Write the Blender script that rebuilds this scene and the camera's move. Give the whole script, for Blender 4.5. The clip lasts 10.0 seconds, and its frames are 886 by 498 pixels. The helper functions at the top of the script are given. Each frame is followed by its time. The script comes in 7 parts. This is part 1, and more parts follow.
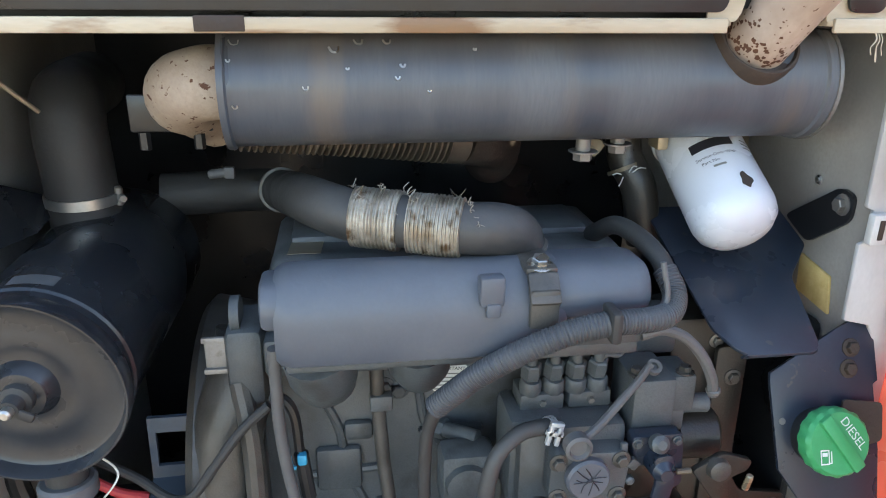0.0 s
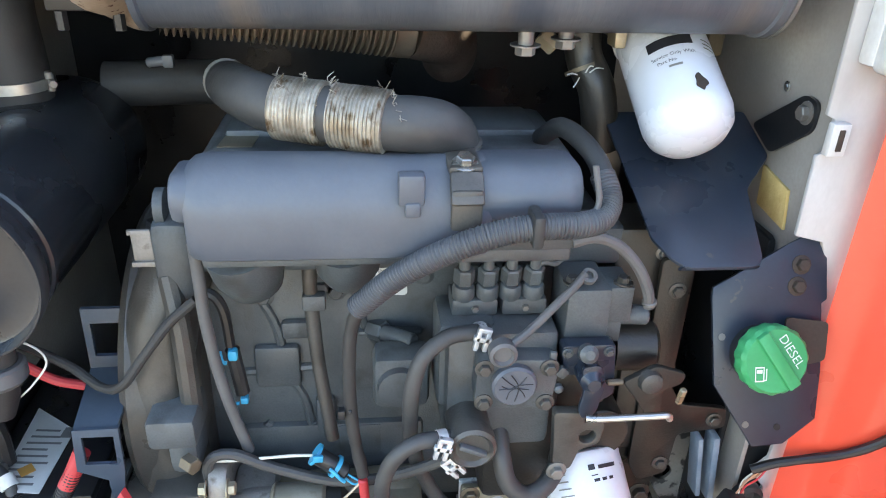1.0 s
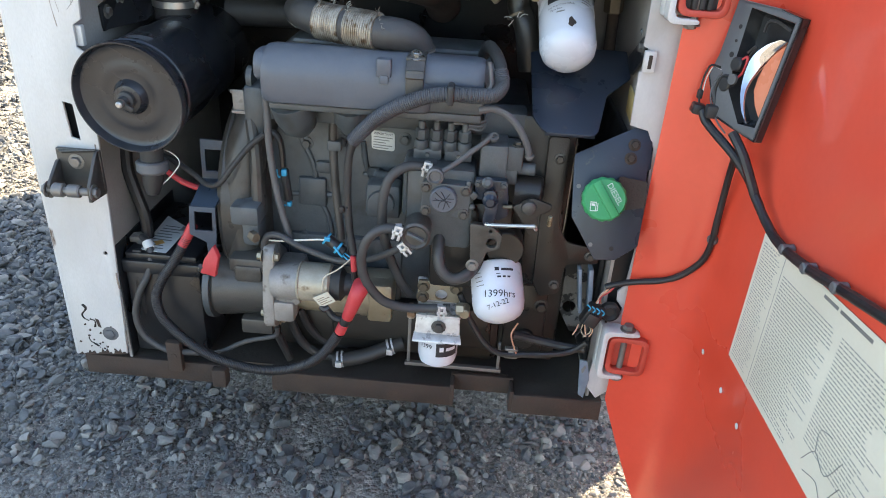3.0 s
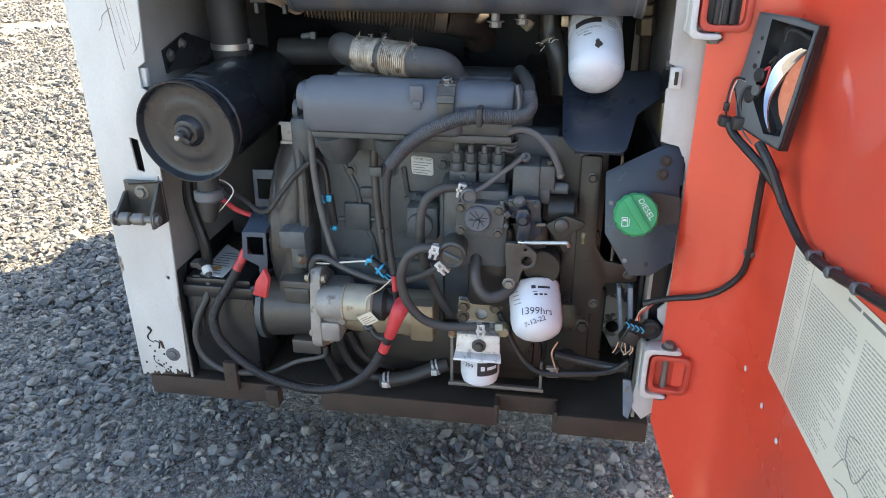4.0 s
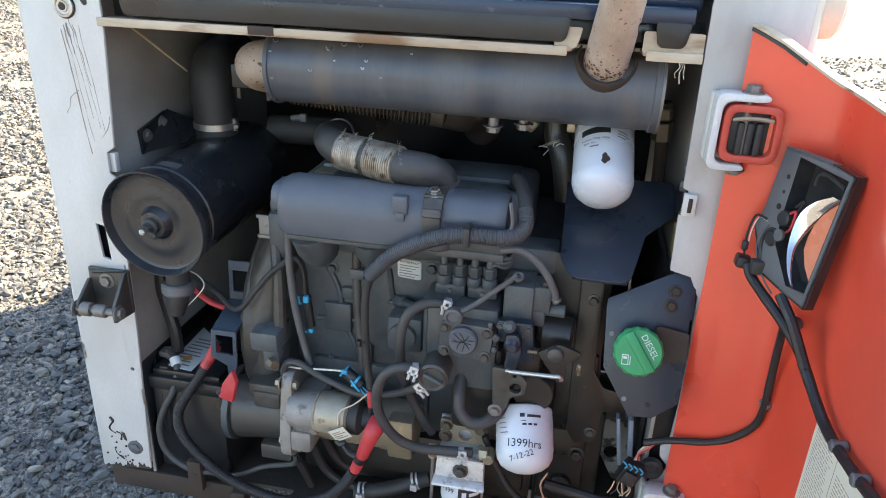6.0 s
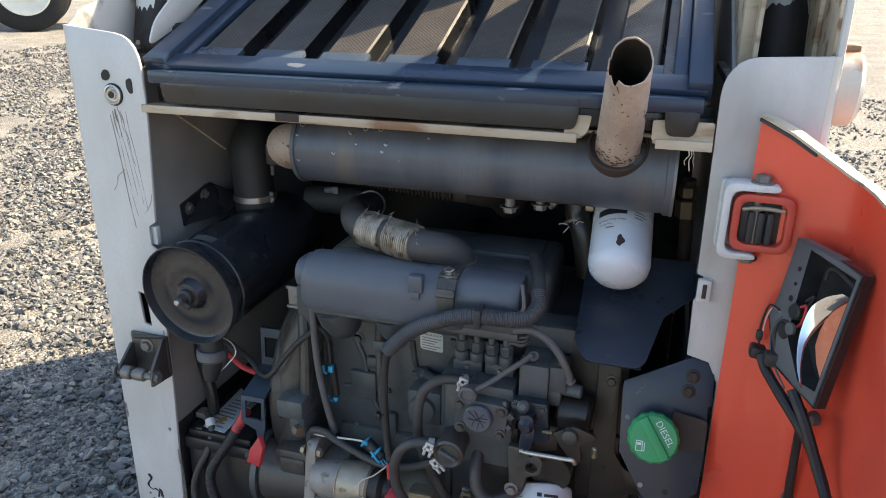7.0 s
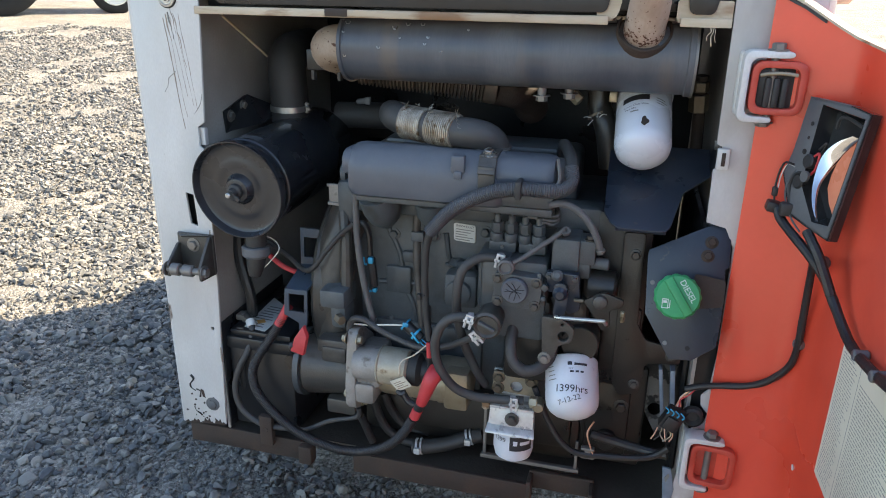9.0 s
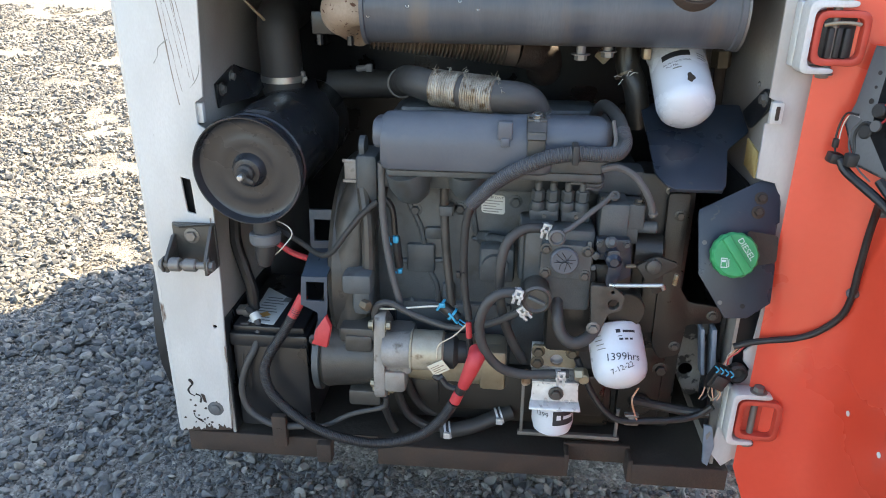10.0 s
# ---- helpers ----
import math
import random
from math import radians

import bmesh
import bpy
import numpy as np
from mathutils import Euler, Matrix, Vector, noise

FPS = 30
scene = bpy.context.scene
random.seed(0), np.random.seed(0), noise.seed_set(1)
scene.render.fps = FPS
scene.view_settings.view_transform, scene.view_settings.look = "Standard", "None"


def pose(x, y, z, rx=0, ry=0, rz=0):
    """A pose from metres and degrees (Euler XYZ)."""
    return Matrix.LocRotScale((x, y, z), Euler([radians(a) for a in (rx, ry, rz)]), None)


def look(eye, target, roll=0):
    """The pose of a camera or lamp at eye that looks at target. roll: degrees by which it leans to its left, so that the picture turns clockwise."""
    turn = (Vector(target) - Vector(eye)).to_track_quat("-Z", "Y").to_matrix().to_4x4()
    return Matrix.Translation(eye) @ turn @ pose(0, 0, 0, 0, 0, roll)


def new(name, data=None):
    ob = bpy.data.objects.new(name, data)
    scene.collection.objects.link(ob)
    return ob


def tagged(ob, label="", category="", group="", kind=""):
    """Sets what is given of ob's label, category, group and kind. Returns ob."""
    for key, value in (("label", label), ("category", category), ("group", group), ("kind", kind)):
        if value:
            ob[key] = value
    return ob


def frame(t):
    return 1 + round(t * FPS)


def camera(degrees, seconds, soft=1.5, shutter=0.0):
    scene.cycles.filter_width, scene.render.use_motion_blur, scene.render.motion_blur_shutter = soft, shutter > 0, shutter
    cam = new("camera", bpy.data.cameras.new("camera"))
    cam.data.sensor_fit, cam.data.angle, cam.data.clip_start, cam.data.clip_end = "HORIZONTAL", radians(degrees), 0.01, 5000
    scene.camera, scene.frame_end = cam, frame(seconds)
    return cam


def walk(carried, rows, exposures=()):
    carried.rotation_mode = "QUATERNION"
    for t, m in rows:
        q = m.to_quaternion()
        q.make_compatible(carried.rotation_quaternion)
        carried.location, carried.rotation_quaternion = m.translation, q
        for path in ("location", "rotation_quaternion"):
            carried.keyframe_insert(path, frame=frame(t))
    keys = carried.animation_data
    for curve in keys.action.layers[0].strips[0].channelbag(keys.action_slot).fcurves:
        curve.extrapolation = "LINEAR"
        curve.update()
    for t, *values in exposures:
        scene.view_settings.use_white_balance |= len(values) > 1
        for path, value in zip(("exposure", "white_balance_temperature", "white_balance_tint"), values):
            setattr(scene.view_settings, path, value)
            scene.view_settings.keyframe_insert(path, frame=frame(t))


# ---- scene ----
cam = camera(63.6, 10.0, soft=1.0)
PATH = [
    (0, (0.0035, 0.0008, 1.2871), (0.1377, 0.9302, 0.9434), 0.50),
    (0.5, (0.0492, 0.0664, 1.2798), (0.1817, 0.9881, 0.9154), 0.71),
    (1, (0.1001, 0.0093, 1.2626), (0.2011, 0.8955, 0.8106), 1.81),
    (1.5, (0.1112, -0.1209, 1.2759), (0.1813, 0.7528, 0.7944), 1.91),
    (2, (0.0974, -0.3253, 1.2829), (0.1613, 0.5484, 0.8007), 2.24),
    (2.2, (0.1111, -0.3821, 1.3042), (0.1683, 0.4865, 0.8119), 2.96),
    (3.3, (0.3297, -0.5602, 1.3074), (0.2485, 0.3299, 0.8589), 3.30),
    (3.5, (0.3345, -0.5706, 1.3024), (0.2200, 0.3238, 0.8700), 2.58),
    (4, (0.3627, -0.5769, 1.2911), (0.2262, 0.3193, 0.8690), -0.10),
    (4.5, (0.3741, -0.5079, 1.2894), (0.2258, 0.3974, 0.8913), 0.92),
    (5, (0.3346, -0.4663, 1.2748), (0.1823, 0.4365, 0.8725), 0.56),
    (5.5, (0.3252, -0.4453, 1.3129), (0.1730, 0.4546, 0.9043), 0.49),
    (5.7, (0.3450, -0.4226, 1.3497), (0.1948, 0.4795, 0.9452), 0.99),
    (6.8, (0.4879, -0.3577, 1.4435), (0.2195, 0.5353, 1.0823), 3.73),
    (7, (0.4761, -0.3678, 1.4565), (0.2047, 0.5307, 1.1116), 0.73),
    (7.5, (0.4328, -0.3884, 1.4413), (0.1630, 0.5219, 1.1274), -1.37),
    (8, (0.4091, -0.4363, 1.3906), (0.1552, 0.4766, 1.0709), -1.17),
    (8.5, (0.3925, -0.5004, 1.3475), (0.1505, 0.4092, 1.0098), -0.57),
    (9, (0.4167, -0.5491, 1.3129), (0.1791, 0.3558, 0.9598), 0.78),
    (9.5, (0.3390, -0.5568, 1.2937), (0.1422, 0.3510, 0.9234), 1.51),
    (10, (0.1439, -0.5193, 1.2869), (0.0592, 0.3981, 0.8981), 0.45),
]
walk(cam, [(t, look(eye, target, roll)) for t, eye, target, roll in PATH],
     [(t, s + 0.35, 7300 if t < 3 else 6850 if 6 < t < 9.2 else 7080, 9) for t, s in ((0.0, 2.5), (0.5, 2.8), (1.0, 2.92), (2.0, 2.8), (3.5, 2.12), (4.0, 2.2), (4.5, 2.1), (5.5, 2.15), (7.0, 1.42), (7.5, 1.08), (8.0, 1.15), (8.5, 1.68), (9.0, 1.72), (9.5, 1.92), (10.0, 2.18))])

# ---- light ----
SUN_TRAVEL = Vector((-0.55, -0.48, -0.68)).normalized()
world = bpy.data.worlds.new("sky")
world.use_nodes = True
scene.world = world
wn = world.node_tree.nodes
sky = wn.new("ShaderNodeTexSky")
sky.sky_type = "NISHITA"
sky.sun_disc = False
sky.sun_elevation = math.asin(-SUN_TRAVEL.z)
sky.sun_rotation = math.atan2(-SUN_TRAVEL.x, -SUN_TRAVEL.y)
world.node_tree.links.new(sky.outputs[0], wn["Background"].inputs[0])
wn["Background"].inputs[1].default_value = 0.12
sun = new("sun", bpy.data.lights.new("sun", "SUN"))
sun.data.energy, sun.data.angle, sun.data.color = 4.1, radians(0.53), (1.0, 0.865, 0.67)
sun.matrix_world = look((8, 6, 9), Vector((8, 6, 9)) + SUN_TRAVEL)


# ---- materials ----
def surface(name, dark, light, rough=0.6, metal=0.0, scale=30.0, bump=0.15, fine=220.0, dust=0.0, spots=None, spot_at=0.66, spot_scale=18.0,
            dust_colour=(0.20, 0.18, 0.155), stretch=(1, 1, 1), coat=0.0, per_piece=0.0, rough_var=0.15, fine_mix=0.35, spot_soft=0.03, piece_colour=None):
    """Two scales of noise between two base colours, worn spots, dust on what faces up, fine relief."""
    m = bpy.data.materials.new(name)
    m.use_nodes = True
    n, l = m.node_tree.nodes, m.node_tree.links
    b = n["Principled BSDF"]
    co = n.new("ShaderNodeTexCoord")
    mp = n.new("ShaderNodeMapping")
    mp.inputs["Scale"].default_value = stretch
    l.new(co.outputs["Object"], mp.inputs[0])

    def noise_node(s, detail=5.0):
        t = n.new("ShaderNodeTexNoise")
        t.inputs["Scale"].default_value, t.inputs["Detail"].default_value = s, detail
        l.new(mp.outputs[0], t.inputs["Vector"])
        return t

    def mix(fac, a, c, mode="MIX"):
        x = n.new("ShaderNodeMix")
        x.data_type, x.blend_type = "RGBA", mode
        for sock, v in ((x.inputs["Factor"], fac), (x.inputs["A"], a), (x.inputs["B"], c)):
            if isinstance(v, bpy.types.NodeSocket):
                l.new(v, sock)
            else:
                sock.default_value = (*v, 1) if isinstance(v, tuple) else v
        return x.outputs["Result"]

    def ramp(value, lo, hi, y0=0.0, y1=1.0):
        r = n.new("ShaderNodeMapRange")
        for k, v in (("From Min", lo), ("From Max", hi), ("To Min", y0), ("To Max", y1)):
            r.inputs[k].default_value = v
        l.new(value, r.inputs["Value"])
        return r.outputs["Result"]

    big, small = noise_node(scale), noise_node(fine, 3.0)
    colour = mix(ramp(big.outputs[0], 0.3, 0.7), dark, light)
    colour = mix(ramp(small.outputs[0], 0.35, 0.75, 0.0, fine_mix), colour, dark)
    if per_piece:
        info = n.new("ShaderNodeNewGeometry")
        colour = mix(ramp(info.outputs["Random Per Island"], 0.35, 1, 0.0, per_piece), colour, piece_colour or light)
    if dust:
        g = n.new("ShaderNodeNewGeometry")
        s = n.new("ShaderNodeSeparateXYZ")
        l.new(g.outputs["Normal"], s.inputs[0])
        up = n.new("ShaderNodeMath")
        up.operation = "MULTIPLY"
        l.new(ramp(s.outputs["Z"], -0.3, 0.9, 0.35, 1.0), up.inputs[0])
        l.new(ramp(noise_node(scale * 2.3).outputs[0], 0.3, 0.65, 0.3, dust), up.inputs[1])
        colour = mix(up.outputs[0], colour, dust_colour)
    if spots:
        sp = noise_node(spot_scale, 8.0)
        colour = mix(ramp(sp.outputs[0], spot_at, spot_at + spot_soft), colour, spots)
    l.new(colour, b.inputs["Base Color"])
    l.new(ramp(big.outputs[0], 0.3, 0.7, max(0.02, rough - rough_var), min(1, rough + rough_var)), b.inputs["Roughness"])
    b.inputs["Metallic"].default_value = metal
    b.inputs["Coat Weight"].default_value = coat
    if bump:
        bp = n.new("ShaderNodeBump")
        bp.inputs["Strength"].default_value, bp.inputs["Distance"].default_value = bump, 0.0012
        l.new(small.outputs[0], bp.inputs["Height"])
        l.new(bp.outputs[0], b.inputs["Normal"])
    return m


M = {}
M["white"] = surface("white_paint", (0.45, 0.435, 0.41), (0.67, 0.66, 0.635), 0.42, scale=4, bump=0.04, stretch=(1.6, 1.0, 0.6), spots=(0.10, 0.06, 0.04), spot_at=0.70, spot_scale=9, coat=0.1)
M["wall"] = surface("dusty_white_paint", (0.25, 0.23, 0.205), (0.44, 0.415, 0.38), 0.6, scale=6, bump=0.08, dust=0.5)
# pink spots: dust, and a pale hazy sheen put into the colour
M["orange"] = surface("orange_paint", (0.70, 0.071, 0.036), (0.81, 0.094, 0.050), 0.36, scale=3, bump=0.03, fine=90, coat=0.35, spots=(0.65, 0.130, 0.092), spot_at=0.46, spot_scale=2.2, spot_soft=0.35)
M["red_bare"] = surface("red_hinge_paint", (0.45, 0.05, 0.03), (0.58, 0.08, 0.05), 0.45, scale=25, spots=(0.5, 0.3, 0.25), spot_at=0.68)
M["cream"] = surface("cream_edge_paint", (0.36, 0.28, 0.19), (0.60, 0.52, 0.40), 0.5, scale=16, spots=(0.20, 0.11, 0.055), spot_at=0.52, spot_scale=34, spot_soft=0.10, stretch=(0.22, 1.0, 1.0))
M["engine"] = surface("dusty_engine_paint", (0.022, 0.029, 0.034), (0.084, 0.098, 0.104), 0.46, scale=11, bump=0.32, fine=420, dust=0.7, dust_colour=(0.138, 0.144, 0.142), spots=(0.040, 0.038, 0.033), spot_at=0.56, spot_scale=26, fine_mix=0.55, spot_soft=0.25)
M["engine_dark"] = surface("oily_engine_paint", (0.020, 0.021, 0.021), (0.066, 0.062, 0.055), 0.40, scale=9, bump=0.3, fine=380, dust=0.6, dust_colour=(0.118, 0.104, 0.086), spots=(0.026, 0.023, 0.019), spot_at=0.54, spot_scale=24, fine_mix=0.55, spot_soft=0.25)
M["cover"] = surface("dark_grey_cover", (0.056, 0.066, 0.086), (0.090, 0.102, 0.120), 0.48, scale=10, bump=0.2, dust=0.5, dust_colour=(0.150, 0.156, 0.164))
M["muffler"] = surface("muffler_paint", (0.034, 0.046, 0.066), (0.098, 0.108, 0.122), 0.42, scale=8, bump=0.22, fine=160, dust=0.28, dust_colour=(0.165, 0.135, 0.105), stretch=(2.2, 0.35, 0.35), spots=(0.150, 0.117, 0.088), spot_at=0.56, spot_scale=7, spot_soft=0.22)
M["black"] = surface("black_painted_steel", (0.007, 0.008, 0.010), (0.015, 0.016, 0.018), 0.36, scale=12, bump=0.1, dust=0.05, dust_colour=(0.045, 0.043, 0.040))
M["navy"] = surface("blue_black_painted_steel", (0.008, 0.014, 0.025), (0.018, 0.029, 0.048), 0.34, scale=9, bump=0.08, dust=0.26, dust_colour=(0.054, 0.064, 0.080), spots=(0.055, 0.055, 0.052), spot_at=0.68, spot_scale=40)
# bluer than navy: the sky's reflection is put into paint and dust colour
M["grille_sky_blue"] = surface("worn_steel_sky_tinted", (0.008, 0.019, 0.039), (0.019, 0.040, 0.078), 0.34, scale=9, bump=0.08, dust=0.28, dust_colour=(0.050, 0.070, 0.100), spots=(0.17, 0.18, 0.19), spot_at=0.66, spot_scale=30, stretch=(0.45, 1.0, 1.0))
M["pale_navy"] = surface("worn_blue_paint", (0.020, 0.036, 0.060), (0.050, 0.076, 0.108), 0.4, scale=16, bump=0.08, dust=0.3, dust_colour=(0.095, 0.11, 0.125))
M["rubber"] = surface("black_rubber", (0.014, 0.014, 0.015), (0.032, 0.031, 0.030), 0.6, scale=20, bump=0.25, dust=0.35, dust_colour=(0.075, 0.070, 0.062))
M["hose_grey"] = surface("dusty_dark_rubber_hose", (0.026, 0.027, 0.028), (0.055, 0.054, 0.052), 0.55, scale=26, bump=0.25, dust=0.32, dust_colour=(0.115, 0.108, 0.10))
M["tube_grey"] = surface("dusty_pale_grey_tube", (0.060, 0.062, 0.065), (0.115, 0.114, 0.112), 0.55, scale=26, bump=0.15, dust=0.4, dust_colour=(0.17, 0.16, 0.15))
M["grime"] = surface("oily_brown_grime", (0.009, 0.008, 0.007), (0.026, 0.023, 0.019), 0.40, scale=12, bump=0.3, fine=300, dust=0.30, dust_colour=(0.056, 0.047, 0.037), fine_mix=0.5)
M["alu"] = surface("dusty_cast_aluminium", (0.20, 0.19, 0.175), (0.38, 0.36, 0.335), 0.5, metal=0.35, scale=22, bump=0.5, fine=300, dust=0.35, dust_colour=(0.24, 0.21, 0.18), spots=(0.12, 0.10, 0.08), spot_at=0.60, spot_scale=50, spot_soft=0.12)
M["clip"] = surface("bright_zinc_clip", (0.52, 0.52, 0.51), (0.74, 0.74, 0.73), 0.35, metal=0.3, scale=60, bump=0.1, dust=0.15)
M["cable"] = surface("black_cable", (0.009, 0.009, 0.010), (0.020, 0.020, 0.021), 0.45, scale=40, bump=0.2, dust=0.18, dust_colour=(0.05, 0.046, 0.042))
M["rust"] = surface("rusty_pipe", (0.23, 0.165, 0.12), (0.37, 0.30, 0.235), 0.75, scale=22, bump=0.5, spots=(0.085, 0.035, 0.018), spot_at=0.62, spot_scale=120)
M["pipe"] = surface("pale_rusting_pipe", (0.34, 0.245, 0.185), (0.53, 0.43, 0.36), 0.72, scale=26, bump=0.4, stretch=(1, 0.5, 0.5), spots=(0.12, 0.055, 0.030), spot_at=0.655, spot_scale=210)
M["rust_fleck"] = surface("brown_rust_fleck", (0.085, 0.036, 0.020), (0.155, 0.070, 0.040), 0.85, scale=60, bump=0.2)
M["smudged"] = surface("smudged_white_paint", (0.30, 0.28, 0.27), (0.66, 0.64, 0.62), 0.45, scale=5, bump=0.05, stretch=(1.3, 1.0, 0.6), coat=0.1, fine_mix=0.12)
M["tyre"] = surface("black_tyre_rubber", (0.010, 0.010, 0.010), (0.020, 0.020, 0.019), 0.9, scale=12, bump=0.3, rough_var=0.05)
M["pale_blue"] = surface("worn_pale_blue_paint", (0.13, 0.18, 0.24), (0.24, 0.30, 0.36), 0.5, scale=30, bump=0.1, dust=0.2)
M["disc_black"] = surface("black_dished_cover", (0.010, 0.012, 0.016), (0.028, 0.030, 0.034), 0.30, scale=14, bump=0.05, dust=0.12, dust_colour=(0.065, 0.066, 0.068), rough_var=0.10)
M["rim"] = surface("cream_wheel_rim", (0.62, 0.59, 0.50), (0.72, 0.69, 0.60), 0.5, scale=5, bump=0.02)
M["rust_dark"] = surface("dark_rusty_iron", (0.022, 0.014, 0.011), (0.066, 0.041, 0.028), 0.8, scale=18, bump=0.7, dust=0.25, dust_colour=(0.090, 0.070, 0.053))
M["bellows"] = surface("heat_browned_steel", (0.11, 0.085, 0.065), (0.21, 0.165, 0.125), 0.55, metal=0.35, scale=20, bump=0.2)
M["foil"] = surface("silver_heat_wrap", (0.19, 0.155, 0.11), (0.50, 0.46, 0.39), 0.45, metal=0.55, scale=40, bump=0.6, spots=(0.13, 0.082, 0.042), spot_at=0.53, spot_scale=70, spot_soft=0.14)
M["steel"] = surface("bright_steel", (0.42, 0.41, 0.38), (0.62, 0.61, 0.58), 0.35, metal=0.9, scale=30, bump=0.08, dust=0.25)
M["steel_dull"] = surface("dull_steel", (0.16, 0.15, 0.14), (0.26, 0.25, 0.23), 0.5, metal=0.5, scale=30, bump=0.15, dust=0.4)
M["brass"] = surface("yellowed_zinc", (0.34, 0.27, 0.16), (0.52, 0.46, 0.34), 0.42, metal=0.55, scale=16, bump=0.15, dust=0.35)
M["filter_white"] = surface("white_enamel_filter", (0.60, 0.62, 0.66), (0.70, 0.72, 0.755), 0.32, scale=7, bump=0.02, coat=0.2)
M["green"] = surface("green_plastic_cap", (0.026, 0.26, 0.085), (0.045, 0.34, 0.130), 0.45, scale=14, bump=0.05)
M["red"] = surface("red_rubber_boot", (0.44, 0.030, 0.036), (0.58, 0.060, 0.065), 0.5, scale=30, bump=0.1)
M["blue"] = surface("blue_plastic_lock", (0.02, 0.27, 0.46), (0.04, 0.40, 0.60), 0.45, scale=40, bump=0.05)
M["paper"] = surface("paper_label", (0.60, 0.60, 0.56), (0.72, 0.72, 0.68), 0.6, scale=20, bump=0.02)
M["decal"] = surface("off_white_decal", (0.66, 0.63, 0.51), (0.77, 0.73, 0.60), 0.5, scale=6, bump=0.02)
M["ink"] = surface("grey_print", (0.16, 0.16, 0.15), (0.22, 0.22, 0.20), 0.6, scale=30, bump=0)
M["ink_black"] = surface("black_print", (0.015, 0.015, 0.018), (0.03, 0.03, 0.035), 0.5, scale=30, bump=0)
M["print_white"] = surface("pale_print", (0.60, 0.66, 0.62), (0.72, 0.78, 0.74), 0.5, scale=30, bump=0)
M["chrome"] = surface("chrome_reflector", (0.48, 0.48, 0.50), (0.60, 0.60, 0.62), 0.10, metal=1.0, scale=10, bump=0, rough_var=0.04)
M["plastic_grey"] = surface("dusty_grey_plastic", (0.070, 0.074, 0.080), (0.120, 0.125, 0.132), 0.5, scale=18, bump=0.05, dust=0.3, dust_colour=(0.17, 0.165, 0.155))
M["foam"] = surface("yellow_foam", (0.52, 0.36, 0.12), (0.66, 0.50, 0.22), 0.9, scale=60, bump=0.5)
M["copper"] = surface("bare_copper_wire", (0.55, 0.30, 0.18), (0.70, 0.42, 0.30), 0.45, metal=0.5, scale=40, bump=0)
M["wire_white"] = surface("white_wire", (0.60, 0.57, 0.50), (0.70, 0.67, 0.60), 0.5, scale=40, bump=0)
M["mesh"] = surface("brown_perforated_screen", (0.040, 0.033, 0.027), (0.072, 0.060, 0.049), 0.5, metal=0.1, scale=14, bump=0.1, dust=0.5, dust_colour=(0.105, 0.086, 0.066))
M["conduit"] = surface("blue_grey_split_conduit", (0.030, 0.034, 0.040), (0.062, 0.066, 0.072), 0.5, scale=30, bump=0.1, dust=0.35, dust_colour=(0.14, 0.135, 0.13))
M["fine_black"] = surface("black_canister_paint", (0.008, 0.010, 0.014), (0.020, 0.023, 0.028), 0.28, scale=9, bump=0.06, dust=0.10, dust_colour=(0.070, 0.072, 0.072))
M["stone"] = surface("blue_grey_gravel_stone", (0.052, 0.056, 0.060), (0.178, 0.174, 0.163), 0.78, scale=24, bump=0.5, fine=260, per_piece=0.85, piece_colour=(0.36, 0.325, 0.268))
M["grit"] = surface("pale_grit", (0.13, 0.122, 0.108), (0.30, 0.275, 0.238), 0.85, scale=30, bump=0.2, per_piece=0.8, piece_colour=(0.42, 0.385, 0.33))
M["soil"] = surface("grey_gravelly_soil", (0.180, 0.164, 0.138), (0.340, 0.308, 0.258), 0.95, scale=2.2, bump=0.9, fine=60)
M["floor"] = surface("oily_floor_dirt", (0.012, 0.010, 0.009), (0.050, 0.042, 0.033), 0.65, scale=12, bump=0.8, fine=120, dust=0.3, dust_colour=(0.085, 0.070, 0.054))
M["gloss_black"] = surface("glossy_black_plastic", (0.012, 0.012, 0.013), (0.03, 0.03, 0.032), 0.15, scale=20, bump=0.02, dust=0.15, dust_colour=(0.08, 0.08, 0.08))
M["yellow"] = surface("yellow_machine_paint", (0.55, 0.27, 0.06), (0.64, 0.34, 0.09), 0.5, scale=3, bump=0)
M["zinc"] = surface("pale_yellow_zinc", (0.34, 0.29, 0.20), (0.58, 0.53, 0.42), 0.45, metal=0.4, scale=18, bump=0.3, dust=0.35, spots=(0.15, 0.105, 0.06), spot_at=0.57, spot_scale=34, spot_soft=0.10)
M["mottled"] = surface("flaked_dusty_paint", (0.10, 0.095, 0.085), (0.20, 0.19, 0.17), 0.6, scale=14, bump=0.3, spots=(0.012, 0.012, 0.011), spot_at=0.49, spot_scale=22)
M["bronze"] = surface("dull_bronze_bolt", (0.10, 0.075, 0.045), (0.19, 0.145, 0.09), 0.5, metal=0.5, scale=30, bump=0.2, dust=0.4)
M["boss"] = surface("rusting_white_paint", (0.50, 0.44, 0.38), (0.68, 0.64, 0.58), 0.5, scale=9, bump=0.2, spots=(0.24, 0.085, 0.035), spot_at=0.50, spot_scale=16, spot_soft=0.12)
M["drip"] = surface("brown_rust_drip", (0.24, 0.19, 0.15), (0.36, 0.30, 0.25), 0.6, scale=40, bump=0)
M["ink_soft"] = surface("faded_grey_print", (0.26, 0.26, 0.23), (0.34, 0.34, 0.30), 0.6, scale=30, bump=0)
